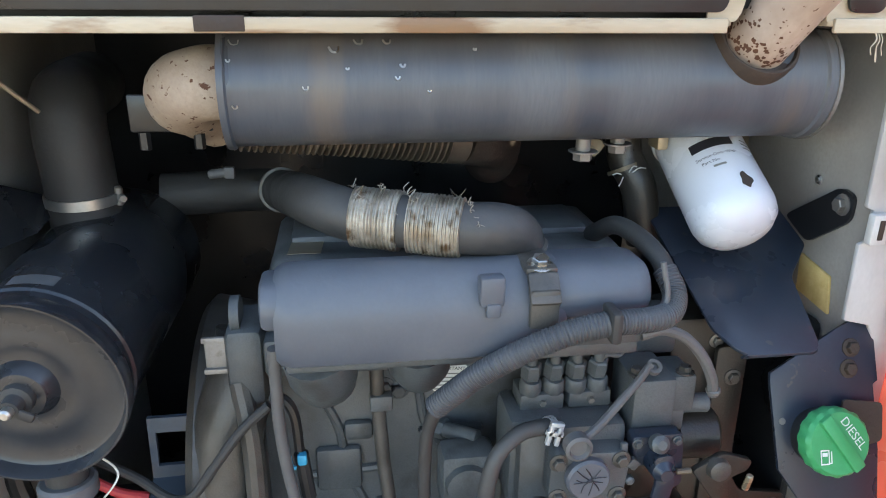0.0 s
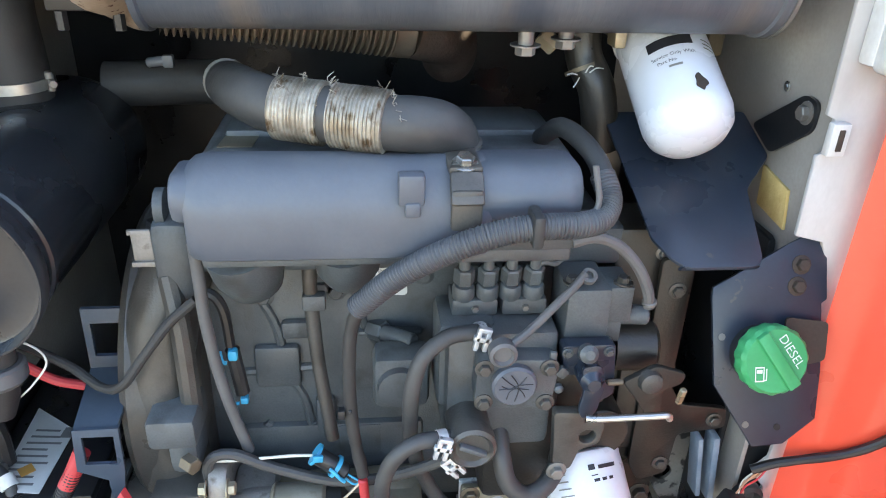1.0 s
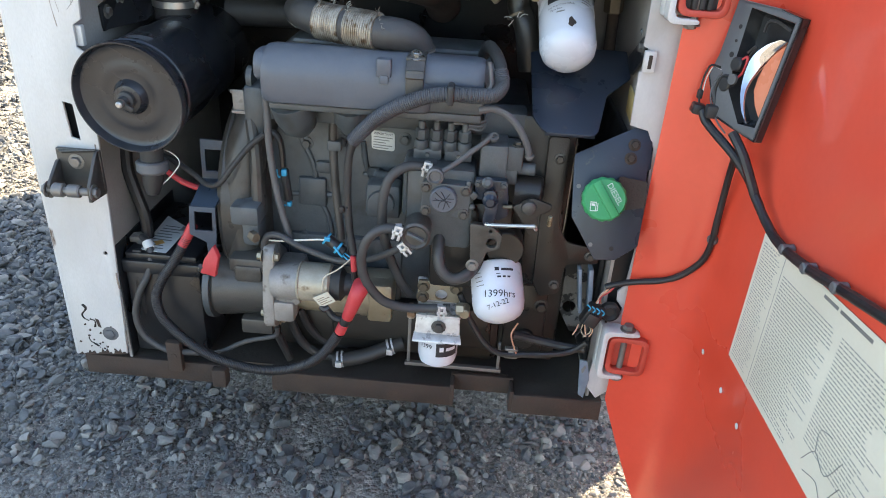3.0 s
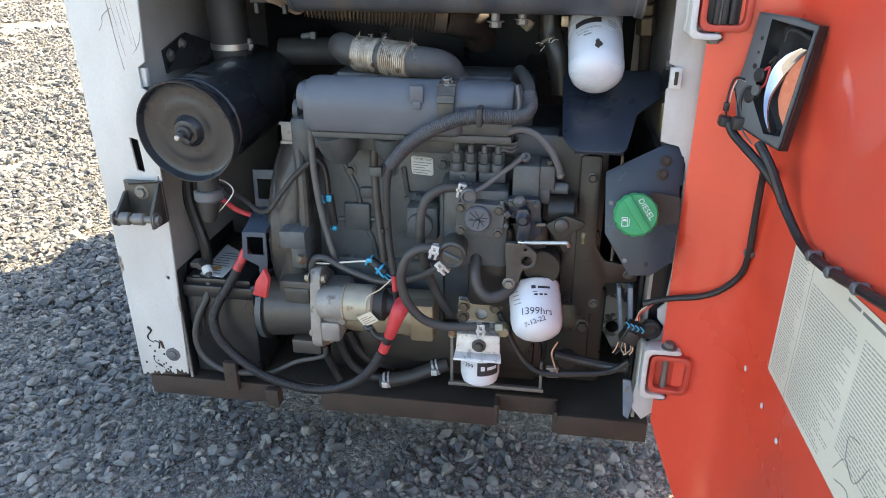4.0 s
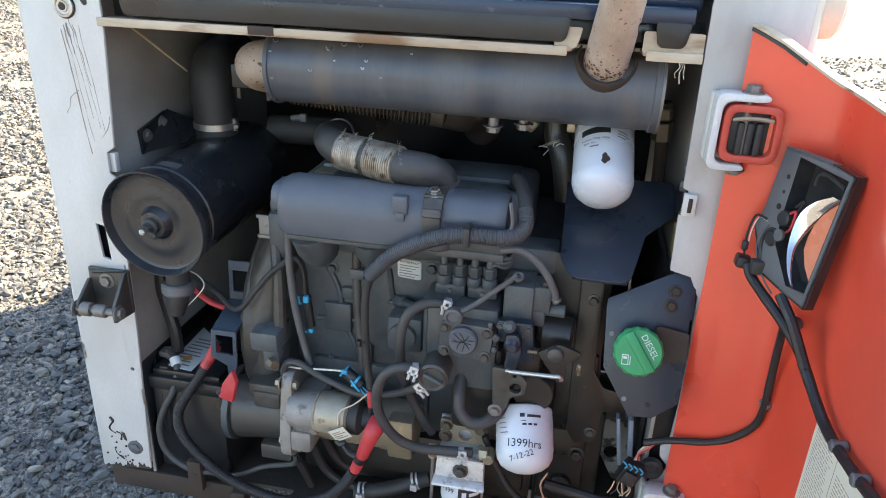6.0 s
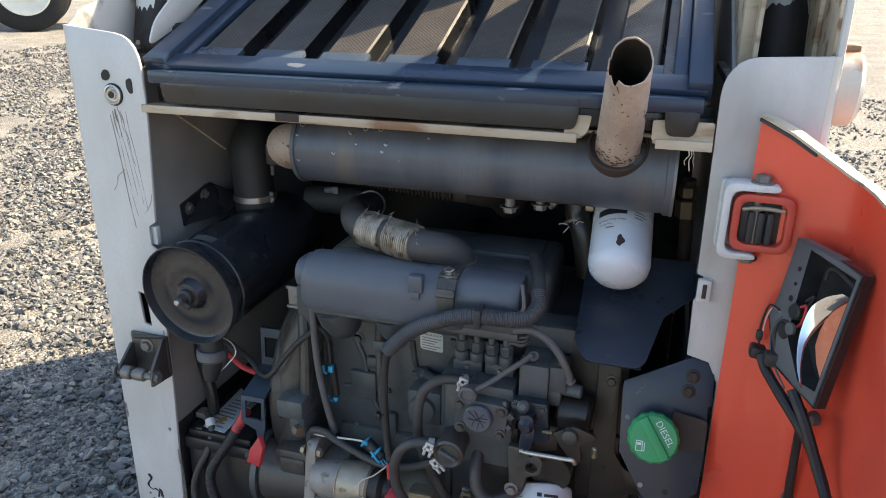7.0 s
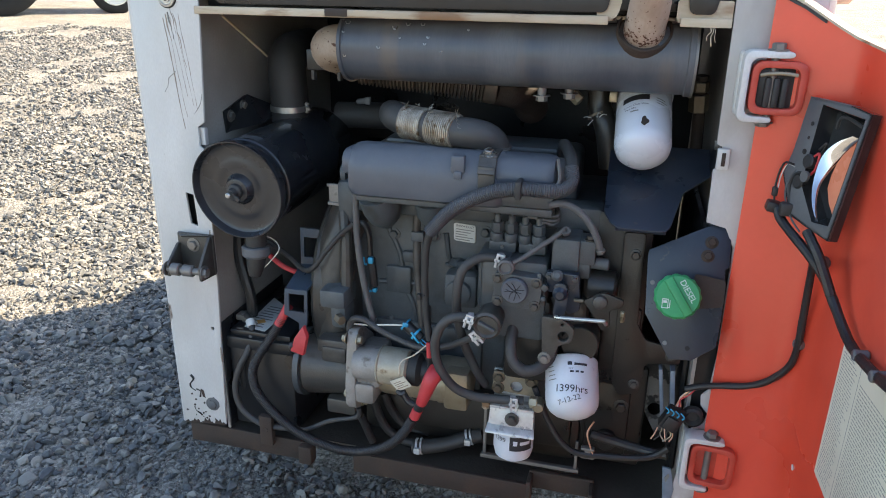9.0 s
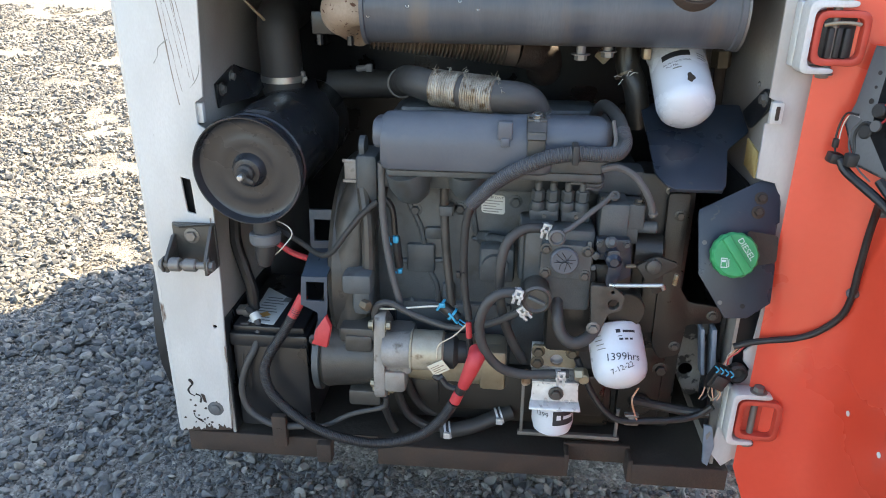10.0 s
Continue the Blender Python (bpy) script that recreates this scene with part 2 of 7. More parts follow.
# the door's orange as reflected in the tail light, painted as a base colour
M["door_reflection"] = surface("orange_door_reflection", (0.70, 0.20, 0.10), (0.80, 0.30, 0.17), 0.3, scale=12, bump=0)
M["soot"] = surface("soot_and_grease", (0.008, 0.007, 0.006), (0.020, 0.016, 0.013), 0.6, scale=40, bump=0.4)
M["worn"] = surface("sooty_worn_white_paint", (0.50, 0.49, 0.46), (0.66, 0.65, 0.62), 0.5, scale=6, bump=0.1, spots=(0.018, 0.013, 0.010), spot_at=0.47, spot_scale=7, spot_soft=0.10)

# fine ribs for the screens
_n, _l = M["mesh"].node_tree.nodes, M["mesh"].node_tree.links
_c = _n.new("ShaderNodeTexCoord")
_turn = _n.new("ShaderNodeMapping")
_turn.inputs["Rotation"].default_value = (0, 0, radians(45))
_l.new(_c.outputs["Object"], _turn.inputs[0])
_holes = []
for _d in ("X", "Y"):
    _w = _n.new("ShaderNodeTexWave")
    _w.inputs["Scale"].default_value = 62.0
    _w.bands_direction = _d
    _w.wave_profile = "SIN"
    _l.new(_turn.outputs[0], _w.inputs["Vector"])
    _holes.append(_w.outputs[0])
_p = _n.new("ShaderNodeMath")
_p.operation = "MULTIPLY"
_l.new(_holes[0], _p.inputs[0])
_l.new(_holes[1], _p.inputs[1])
_r = _n.new("ShaderNodeMapRange")
_r.inputs["From Min"].default_value, _r.inputs["From Max"].default_value = 0.30, 0.52
_l.new(_p.outputs[0], _r.inputs["Value"])
_s = _n["Principled BSDF"]
_x = _n.new("ShaderNodeMix")
_x.data_type = "RGBA"
_l.new(_r.outputs[0], _x.inputs["Factor"])
_l.new(_s.inputs["Base Color"].links[0].from_socket, _x.inputs["A"])
_x.inputs["B"].default_value = (0.006, 0.006, 0.006, 1)
_l.new(_x.outputs["Result"], _s.inputs["Base Color"])
_b = _n.new("ShaderNodeBump")
_b.invert = True
_b.inputs["Strength"].default_value, _b.inputs["Distance"].default_value = 0.6, 0.001
_l.new(_r.outputs[0], _b.inputs["Height"])
_l.new(_b.outputs[0], _s.inputs["Normal"])


# small pebbles on the soil between the modelled stones
_n, _l = M["soil"].node_tree.nodes, M["soil"].node_tree.links
_c = _n.new("ShaderNodeTexCoord")
_soil = _n["Principled BSDF"]
_old = _soil.inputs["Base Color"].links[0].from_socket
_heights = []
for _s, _k in ((75.0, 0.55), (170.0, 0.35)):
    _v = _n.new("ShaderNodeTexVoronoi")
    _v.inputs["Scale"].default_value = _s
    _l.new(_c.outputs["Object"], _v.inputs["Vector"])
    _x = _n.new("ShaderNodeMix")
    _x.data_type, _x.blend_type = "RGBA", "OVERLAY"
    _x.inputs["Factor"].default_value = _k
    _g = _n.new("ShaderNodeRGBToBW")
    _l.new(_v.outputs["Color"], _g.inputs[0])
    _l.new(_old, _x.inputs["A"])
    _l.new(_g.outputs[0], _x.inputs["B"])
    _old = _x.outputs["Result"]
    _heights.append(_v.outputs["Distance"])
_l.new(_old, _soil.inputs["Base Color"])
_b1, _b2 = _n.new("ShaderNodeBump"), _n.new("ShaderNodeBump")
for _bb, _h, _d in ((_b1, _heights[0], 0.010), (_b2, _heights[1], 0.004)):
    _bb.invert = True
    _bb.inputs["Strength"].default_value, _bb.inputs["Distance"].default_value = 0.9, _d
    _l.new(_h, _bb.inputs["Height"])
_l.new(_b1.outputs[0], _b2.inputs["Normal"])
_l.new(_b2.outputs[0], _soil.inputs["Normal"])


# ---- mesh helpers ----
def V(*a):
    return Vector(a)


def finish(bm, name, material, angle=35):
    me = bpy.data.meshes.new(name)
    bmesh.ops.recalc_face_normals(bm, faces=bm.faces)
    bm.to_mesh(me)
    bm.free()
    me.materials.append(material)
    me.polygons.foreach_set("use_smooth", [True] * len(me.polygons))
    me.set_sharp_from_angle(angle=radians(angle))
    return me


def thing(name, base, label, category, group="", kind=""):
    ob = new(name)
    ob.empty_display_size = 0.02
    ob.location = base
    return tagged(ob, label, category, group, kind)


def part(name, bm, material, parent, label="", angle=35):
    """One mesh under a thing or a part; the bmesh is in world coordinates."""
    ob = new(name, finish(bm, name, M[material] if isinstance(material, str) else material, angle))
    ob.parent = parent
    if parent.data is None:
        ob.matrix_parent_inverse = Matrix.Translation(-Vector(parent.location))
    return tagged(ob, label)


def solo(name, bm, material, label, category, kind="", group="", angle=35):
    ob = new(name, finish(bm, name, M[material], angle))
    return tagged(ob, label, category, group, kind)


def box(x0, x1, y0, y1, z0, z1, bevel=0.003, seg=2):
    bm = bmesh.new()
    bmesh.ops.create_cube(bm, size=1)
    for v in bm.verts:
        v.co = V((x0 + x1) / 2 + v.co.x * (x1 - x0), (y0 + y1) / 2 + v.co.y * (y1 - y0), (z0 + z1) / 2 + v.co.z * (z1 - z0))
    if bevel:
        bmesh.ops.bevel(bm, geom=bm.edges[:], offset=bevel, segments=seg, affect="EDGES", profile=0.5)
    return bm


def turned(bm, pivot, rx=0, ry=0, rz=0):
    m = Matrix.Translation(pivot) @ Euler((radians(rx), radians(ry), radians(rz))).to_matrix().to_4x4() @ Matrix.Translation(-Vector(pivot))
    bmesh.ops.transform(bm, matrix=m, verts=bm.verts[:])
    return bm


def join(*bms):
    out = bms[0]
    for b in bms[1:]:
        me = bpy.data.meshes.new("tmp")
        b.to_mesh(me)
        b.free()
        out.from_mesh(me)
        bpy.data.meshes.remove(me)
    return out


def frame_of(axis):
    a = Vector(axis).normalized()
    u = a.cross(V(0, 0, 1) if abs(a.z) < 0.9 else V(0, 1, 0)).normalized()
    return a, u, a.cross(u).normalized()


def lathe(p0, p1, profile, seg=24):
    """Turned about the line p0 p1; profile: (metres along it from p0, radius)."""
    bm = bmesh.new()
    p0 = Vector(p0)
    a, u, w = frame_of(Vector(p1) - p0)
    rings = []
    for s, r in profile:
        if r <= 1e-6:
            rings.append([bm.verts.new(p0 + a * s)])
        else:
            rings.append([bm.verts.new(p0 + a * s + (u * math.cos(2 * math.pi * k / seg) + w * math.sin(2 * math.pi * k / seg)) * r) for k in range(seg)])
    for r0, r1 in zip(rings, rings[1:]):
        for k in range(seg):
            f = [r0[k % len(r0)], r0[(k + 1) % len(r0)], r1[(k + 1) % len(r1)], r1[k % len(r1)]]
            f = list(dict.fromkeys(f))
            if len(f) > 2:
                bm.faces.new(f)
    for ring in (rings[0], rings[-1]):
        if len(ring) > 2:
            bm.faces.new(ring)
    return bm


def rod(p0, p1, r, bevel=0.002, seg=20, r1=None):
    n = (Vector(p1) - Vector(p0)).length
    e = r if r1 is None else r1
    b = min(bevel, r * 0.4, n * 0.3)
    return lathe(p0, p1, [(0, r - b), (b, r), (n - b, e), (n, e - b)], seg)


def bolt(at, out, r=0.008, h=0.006, washer=True):
    out = Vector(out).normalized()
    bm = lathe(at, Vector(at) + out, [(0, r), (h, r), (h + 0.001, r * 0.85)], 6)
    return join(bm, lathe(at, Vector(at) + out, [(0, r * 1.5), (0.0015, r * 1.5), (0.002, r * 1.35)], 14)) if washer else bm


def smooth_path(pts, steps=8):
    p = [Vector(q) for q in pts]
    p = [p[0] * 2 - p[1]] + p + [p[-1] * 2 - p[-2]]
    out = []
    for i in range(1, len(p) - 2):
        for k in range(steps):
            t = k / steps
            out.append(0.5 * (2 * p[i] + (p[i + 1] - p[i - 1]) * t + (2 * p[i - 1] - 5 * p[i] + 4 * p[i + 1] - p[i + 2]) * t * t
                              + (3 * p[i] - p[i - 1] - 3 * p[i + 1] + p[i + 2]) * t ** 3))
    out.append(p[-2])
    return out


def tube(pts, r, seg=12, steps=8, rib=0.0, pitch=0.006, taper=None, wobble=0.0):
    """A hose or cable through the points; rib: height of the corrugation."""
    path = smooth_path(pts, steps)
    if rib:
        dense, total = [path[0]], 0.0
        step = pitch / 4
        for a, b in zip(path, path[1:]):
            n = max(1, int(round((b - a).length / step)))
            dense += [a.lerp(b, (k + 1) / n) for k in range(n)]
        path = dense
    bm = bmesh.new()
    t0 = (path[1] - path[0]).normalized()
    _, u, _w2 = frame_of(t0)
    rings, s = [], 0.0
    for i, p in enumerate(path):
        t = (path[min(i + 1, len(path) - 1)] - path[max(i - 1, 0)]).normalized()
        u = (u - t * u.dot(t)).normalized()
        w = t.cross(u)
        if i:
            s += (p - path[i - 1]).length
        rr = r if taper is None else r + (taper - r) * i / (len(path) - 1)
        if rib:
            rr += rib * (1 if math.cos(2 * math.pi * s / pitch) > 0 else -1) * 0.5
        if wobble:
            rr *= 1 + wobble * noise.noise(p * 60)
        rings.append([bm.verts.new(p + (u * math.cos(2 * math.pi * k / seg) + w * math.sin(2 * math.pi * k / seg)) * rr) for k in range(seg)])
    for a, b in zip(rings, rings[1:]):
        for k in range(seg):
            bm.faces.new((a[k], a[(k + 1) % seg], b[(k + 1) % seg], b[k]))
    bm.faces.new(rings[0])
    bm.faces.new(rings[-1][::-1])
    return bm


def plate(outline, depth, holes=(), bevel=0.0):
    """A sheet from an outline of 3D points in one plane, with holes through it, thickened by the vector depth."""
    bm = bmesh.new()
    edges = []
    for loop in (outline, *holes):
        vs = [bm.verts.new(p) for p in loop]
        edges += [bm.edges.new((vs[i], vs[(i + 1) % len(vs)])) for i in range(len(vs))]
    if holes:
        bmesh.ops.triangle_fill(bm, use_beauty=True, use_dissolve=False, edges=edges)
    else:
        bm.faces.new(bm.verts[:])
    made = bmesh.ops.extrude_face_region(bm, geom=bm.faces[:])
    bmesh.ops.translate(bm, vec=Vector(depth), verts=[e for e in made["geom"] if isinstance(e, bmesh.types.BMVert)])
    if bevel:
        bmesh.ops.recalc_face_normals(bm, faces=bm.faces)
        sharp = [e for e in bm.edges if len(e.link_faces) == 2 and e.calc_face_angle(0) > 0.5]
        bmesh.ops.bevel(bm, geom=sharp, offset=bevel, segments=2, affect="EDGES", profile=0.5)
    return bm


def xz(y, *pts):
    return [V(x, y, z) for x, z in pts]


def rounded(pts, r, n=4):
    """Corners of a flat outline rounded by r."""
    out, k = [], len(pts)
    for i in range(k):
        p, a, b = Vector(pts[i]), Vector(pts[i - 1]), Vector(pts[(i + 1) % k])
        ra = min(r, (a - p).length * 0.45)
        rb = min(r, (b - p).length * 0.45)
        s, e = p + (a - p).normalized() * ra, p + (b - p).normalized() * rb
        out += [(s * (1 - t) ** 2 + p * 2 * t * (1 - t) + e * t * t) for t in [j / n for j in range(n + 1)]]
    return out


def disc_loop(c, u, w, r, n=14):
    return [Vector(c) + Vector(u) * math.cos(2 * math.pi * k / n) * r + Vector(w) * math.sin(2 * math.pi * k / n) * r for k in range(n)]


def words(text, size):
    """Flat letters about the origin: points and faces."""
    cu = bpy.data.curves.new("words", "FONT")
    cu.body, cu.size, cu.align_x, cu.align_y, cu.resolution_u = text, size, "CENTER", "CENTER", 3
    ob = new("words", cu)
    bpy.context.view_layer.update()
    me = bpy.data.meshes.new_from_object(ob.evaluated_get(bpy.context.evaluated_depsgraph_get()))
    bpy.data.objects.remove(ob)
    bpy.data.curves.remove(cu)
    pts, faces = [tuple(v.co) for v in me.vertices], [tuple(f.vertices) for f in me.polygons]
    bpy.data.meshes.remove(me)
    return pts, faces


def lettering(text, size, where):
    pts, faces = words(text, size)
    bm = bmesh.new()
    vs = [bm.verts.new(where(x, y)) for x, y, _ in pts]
    for f in faces:
        try:
            bm.faces.new([vs[i] for i in f])
        except ValueError:
            pass
    return bm


def bars(rects, where, nx=4):
    """Plain print bars (x0, x1, y0, y1) laid on a surface."""
    bm = bmesh.new()
    for x0, x1, y0, y1 in rects:
        row = [[bm.verts.new(where(x0 + (x1 - x0) * i / nx, y)) for i in range(nx + 1)] for y in (y0, y1)]
        for i in range(nx):
            bm.faces.new((row[0][i], row[0][i + 1], row[1][i + 1], row[1][i]))
    return bm


def on_plane(c, u, w, lift=0.0006):
    c, u, w = Vector(c), Vector(u).normalized(), Vector(w).normalized()
    nrm = u.cross(w)
    return lambda x, y: c + u * x + w * y + nrm * lift


def on_cylinder(p0, axis, front, r, lift=0.0006):
    """x runs round the cylinder from the direction front, y along axis from p0."""
    a = Vector(axis).normalized()
    f = Vector(front)
    f = (f - a * f.dot(a)).normalized()
    side = f.cross(a)
    return lambda x, y: Vector(p0) + a * y + (f * math.cos(x / r) + side * math.sin(x / r)) * (r + lift)


# ---- ground ----
def rise(x, y):
    r = math.hypot(x, y - 0.6)
    return 0.055 * max(0.0, r - 3.5) if r < 60 else 0.055 * 56.5


def uneven(x, y):
    return rise(x, y) + 0.012 * noise.noise(V(x * 1.7, y * 1.7, 3.0)) + 0.004 * noise.noise(V(x * 9, y * 9, 7.0)) - 0.006


bm = bmesh.new()
radii = [0.0] + [0.12 * 1.075 ** k for k in range(95)]
rings = []
for r in radii:
    rings.append([bm.verts.new(V(-0.3 + r * math.cos(a), 1.0 + r * math.sin(a), uneven(-0.3 + r * math.cos(a), 1.0 + r * math.sin(a))))
                  for a in [2 * math.pi * k / 120 for k in range(120)]] if r else [bm.verts.new(V(-0.3, 1.0, uneven(-0.3, 1.0)))])
for a, b in zip(rings, rings[1:]):
    for k in range(120):
        f = [a[k % len(a)], b[k], b[(k + 1) % 120], a[(k + 1) % len(a)]]
        bm.faces.new(list(dict.fromkeys(f)))
solo("ground", bm, "soil", "grey gravelly yard ground, packed soil between stones", "ground", "structure", angle=80)

# ---- loader body: the steel shell round the engine bay ----
REAR = 0.655
body = thing("loader_body", (0.1, 1.6, 0.0), "white steel body shell of a compact loader, scratched and rusty at its lower edges", "loader body", kind="structure")
left_post = [(-0.507, 0.352), (-0.402, 0.362), (-0.386, 0.70), (-0.380, 0.995), (-0.392, 1.002), (-0.392, 1.040), (-0.377, 1.050), (-0.364, 1.25),
             (-0.365, 1.325), (-0.368, 1.342), (-0.374, 1.356), (-0.383, 1.367), (-0.395, 1.374), (-0.41, 1.378), (-0.507, 1.388)]
slot = xz(REAR, (-0.436, 0.906), (-0.419, 0.902), (-0.416, 0.836), (-0.432, 0.840))
post = part("rear_post", plate(xz(REAR, *left_post), (0, 0.006, 0), [slot, disc_loop((-0.409, REAR, 0.604), (1, 0, 0), (0, 0, 1), 0.004, 8)], 0.0012), "white", body,
            "white painted post with dark scratches and rust chips")
part("post_bolt", bolt((-0.430, REAR, 0.412), (0, -1, 0), 0.011, 0.005), "plastic_grey", post)
part("ring", lathe((-0.4265, REAR - 0.0005, 1.276), (-0.4265, REAR - 1, 1.276), [(0, 0.017), (0.004, 0.017), (0.005, 0.014), (0.003, 0.012), (0.003, 0.009), (0.006, 0.008), (0.006, 0.0)], 20), "steel", post)
part("ring_gap", lathe((-0.4265, REAR - 0.0003, 1.276), (-0.4265, REAR - 1, 1.276), [(0, 0.0195), (0.0008, 0.0195), (0.001, 0.0)], 20), "soot", post)
part("ring_hole", lathe((-0.4265, REAR - 0.0066, 1.276), (-0.4265, REAR - 1, 1.276), [(0, 0.0062), (0.0006, 0.0062), (0.0006, 0.0)], 12), "soot", post)
for poly in ([(-0.447, 1.309), (-0.440, 1.318), (-0.431, 1.316), (-0.428, 1.306), (-0.436, 1.298), (-0.446, 1.300)], [(-0.398, 1.301), (-0.391, 1.305), (-0.386, 1.303), (-0.386, 1.280), (-0.392, 1.278), (-0.398, 1.287)]):
    part("rust_chip", plate(rounded(xz(REAR - 0.0012, *poly), 0.004, 3), (0, 0.0015, 0)), "soot", post)
random.seed(5)
for k in range(4):
    x, z = -0.436 + 0.0060 * k + random.uniform(-0.002, 0.002), 1.262 - random.random() * 0.02
    step = random.choice((0.008, 0.016, 0.026, 0.036))
    pts = [V(x + random.uniform(-0.0012, 0.0012) + 0.17 * step * i, REAR - 0.0001, z - step * i) for i in range(7)]
    part("rust_drip", tube(pts, random.choice((0.0005, 0.0008, 0.0011)), 5, 3, wobble=0.9), "ink" if k == 1 else "drip", post)
random.seed(17)
for k in range(5):
    x, z, n = -0.440 + 0.0075 * k + random.uniform(-0.002, 0.002), 1.256 - random.random() * 0.02, random.uniform(0.06, 0.21)
    part("rust_drip", tube([V(x + random.uniform(-0.0010, 0.0010) + 0.0035 * i, REAR - 0.0001, z - n * i / 6) for i in range(7)], random.choice((0.0003, 0.0004, 0.0007)), 5, 3, wobble=1.2), "drip", post)
for k in range(2):
    x, z = random.uniform(-0.47, -0.39), random.uniform(1.02, 1.16)
    part("scratch", tube([V(x + 0.010 * i * random.uniform(0.5, 1.2), REAR - 0.0002, z + 0.013 * i) for i in range(4)], 0.0007, 5, 3, wobble=1.0), "ink_soft", post)
for k in range(5):
    z = random.uniform(0.42, 0.98)
    part("rust_drip", tube([V(-0.391 - 0.02 * max(0.0, (0.7 - z)) + random.uniform(-0.001, 0.001), REAR - 0.0002, z - 0.012 * i) for i in range(4)], 0.0012, 5, 3, wobble=1.0), "drip", post)
for pts in ([(-0.478, 0.480), (-0.472, 0.470), (-0.482, 0.456), (-0.480, 0.446), (-0.470, 0.440)], [(-0.468, 0.445), (-0.458, 0.440), (-0.460, 0.426)], [(-0.478, 0.398), (-0.475, 0.388), (-0.462, 0.380)]):
    part("scratch", tube([V(x, REAR - 0.0003, z) for x, z in pts], 0.0018, 5, 4, wobble=1.0), "soot", post)
part("rust_chip", plate(xz(REAR - 0.0012, (-0.457, 0.447), (-0.450, 0.444), (-0.447, 0.425), (-0.453, 0.428)), (0, 0.0015, 0)), "rust_dark", post)
rust_top = [(-0.402 - 0.0035 * k, 0.3625 - 0.00033 * k + abs(noise.noise(V(k * 0.37, 2.0, 0.0))) * 0.034 + 0.004 * abs(noise.noise(V(k * 1.3, 5.0, 0.0)))) for k in range(31)]
part("rust_edge", plate(xz(REAR - 0.001, (-0.507, 0.352), (-0.402, 0.362), *rust_top), (0, 0.0012, 0)), "rust_dark", post, "ragged rust along the foot of the post")
for k in range(16):
    x, z, r = random.uniform(-0.50, -0.41), 0.372 + random.random() ** 2 * 0.06, random.uniform(0.0008, 0.0026)
    part("rust_chip", plate(xz(REAR - 0.0009, *[(x + r * math.cos(a) * random.uniform(0.6, 1.5), z + r * math.sin(a) * random.uniform(0.6, 1.6)) for a in [i * math.pi / 5 for i in range(10)]]), (0, 0.001, 0)), "rust_dark", post)
# stub tab in the notch
part("catch_tab", box(-0.397, -0.383, REAR + 0.008, REAR + 0.02, 1.003, 1.038, 0.002), "white", post)

right_post = [(0.606, 0.372), (0.586, 0.352), (0.560, 0.385), (0.575, 0.51), (0.582, 0.545), (0.600, 0.555), (0.604, 0.575), (0.590, 0.592), (0.588, 0.612), (0.600, 0.625), (0.604, 0.70), (0.600, 0.90),
              (0.585, 0.932), (0.553, 0.940), (0.551, 1.030), (0.560, 1.034), (0.560, 1.068), (0.551, 1.072), (0.548, 1.325), (0.5495, 1.338), (0.553, 1.350), (0.559, 1.360), (0.567, 1.368), (0.577, 1.373), (0.590, 1.376), (0.676, 1.380), (0.676, 0.372)]
rpost = part("rear_post", plate(xz(REAR, *right_post), (0, 0.006, 0), bevel=0.0012), "smudged", body, "white painted post with grey smudges and a notched inner edge")
part("catch_tab", box(0.553, 0.572, REAR - 0.012, REAR - 0.001, 1.033, 1.067, 0.002), "white", rpost)
part("catch_slot", box(0.560, 0.566, REAR - 0.0135, REAR - 0.004, 1.039, 1.061, 0.001), "rust_dark", rpost)

# outer sides, with the rounded rear corners, and the walls of the engine bay
def side_sheet(x, sgn, z0, top):
    # carried on unseen to y 2.95 so the ground shadow reaches far enough
    prof = [V(x + sgn * 0.0, REAR, 0), V(x + sgn * 0.006, REAR + 0.002, 0), V(x + sgn * 0.011, REAR + 0.008, 0), V(x + sgn * 0.012, REAR + 0.016, 0), V(x + sgn * 0.012, 2.95, 0)]
    b = bmesh.new()
    cols = []
    for p in prof:
        cols.append([b.verts.new(V(p.x, p.y, z)) for z in (z0, 0.9, top)])
    for c0, c1 in zip(cols, cols[1:]):
        for i in range(2):
            b.faces.new((c0[i], c1[i], c1[i + 1], c0[i + 1]))
    made = bmesh.ops.extrude_face_region(b, geom=b.faces[:])
    bmesh.ops.translate(b, vec=V(-sgn * 0.005, 0.004, 0), verts=[e for e in made["geom"] if isinstance(e, bmesh.types.BMVert)])
    return b


part("outer_side", side_sheet(-0.507, -1, 0.352, 1.388), "white", body)
part("outer_side", side_sheet(0.676, 1, 0.372, 1.380), "white", body)
BAY = [(REAR + 0.008, 0.35), (1.62, 0.35), (1.62, 1.715), (REAR + 0.008, 1.300)]
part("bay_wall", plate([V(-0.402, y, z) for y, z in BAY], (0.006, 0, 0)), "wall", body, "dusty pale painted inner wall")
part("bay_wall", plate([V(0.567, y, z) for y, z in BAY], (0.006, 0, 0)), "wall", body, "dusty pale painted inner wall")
# black sheets added behind the posts to keep their hollow insides dark
part("cavity_blind", box(0.574, 0.672, 0.676, 0.680, 0.36, 1.30, 0.0), "black", body)
part("cavity_blind", box(-0.502, -0.404, 0.676, 0.680, 0.36, 1.30, 0.0), "black", body)
part("bay_back", box(-0.396, 0.557, 1.30, 1.31, 0.35, 1.56, 0.001), "black", body)
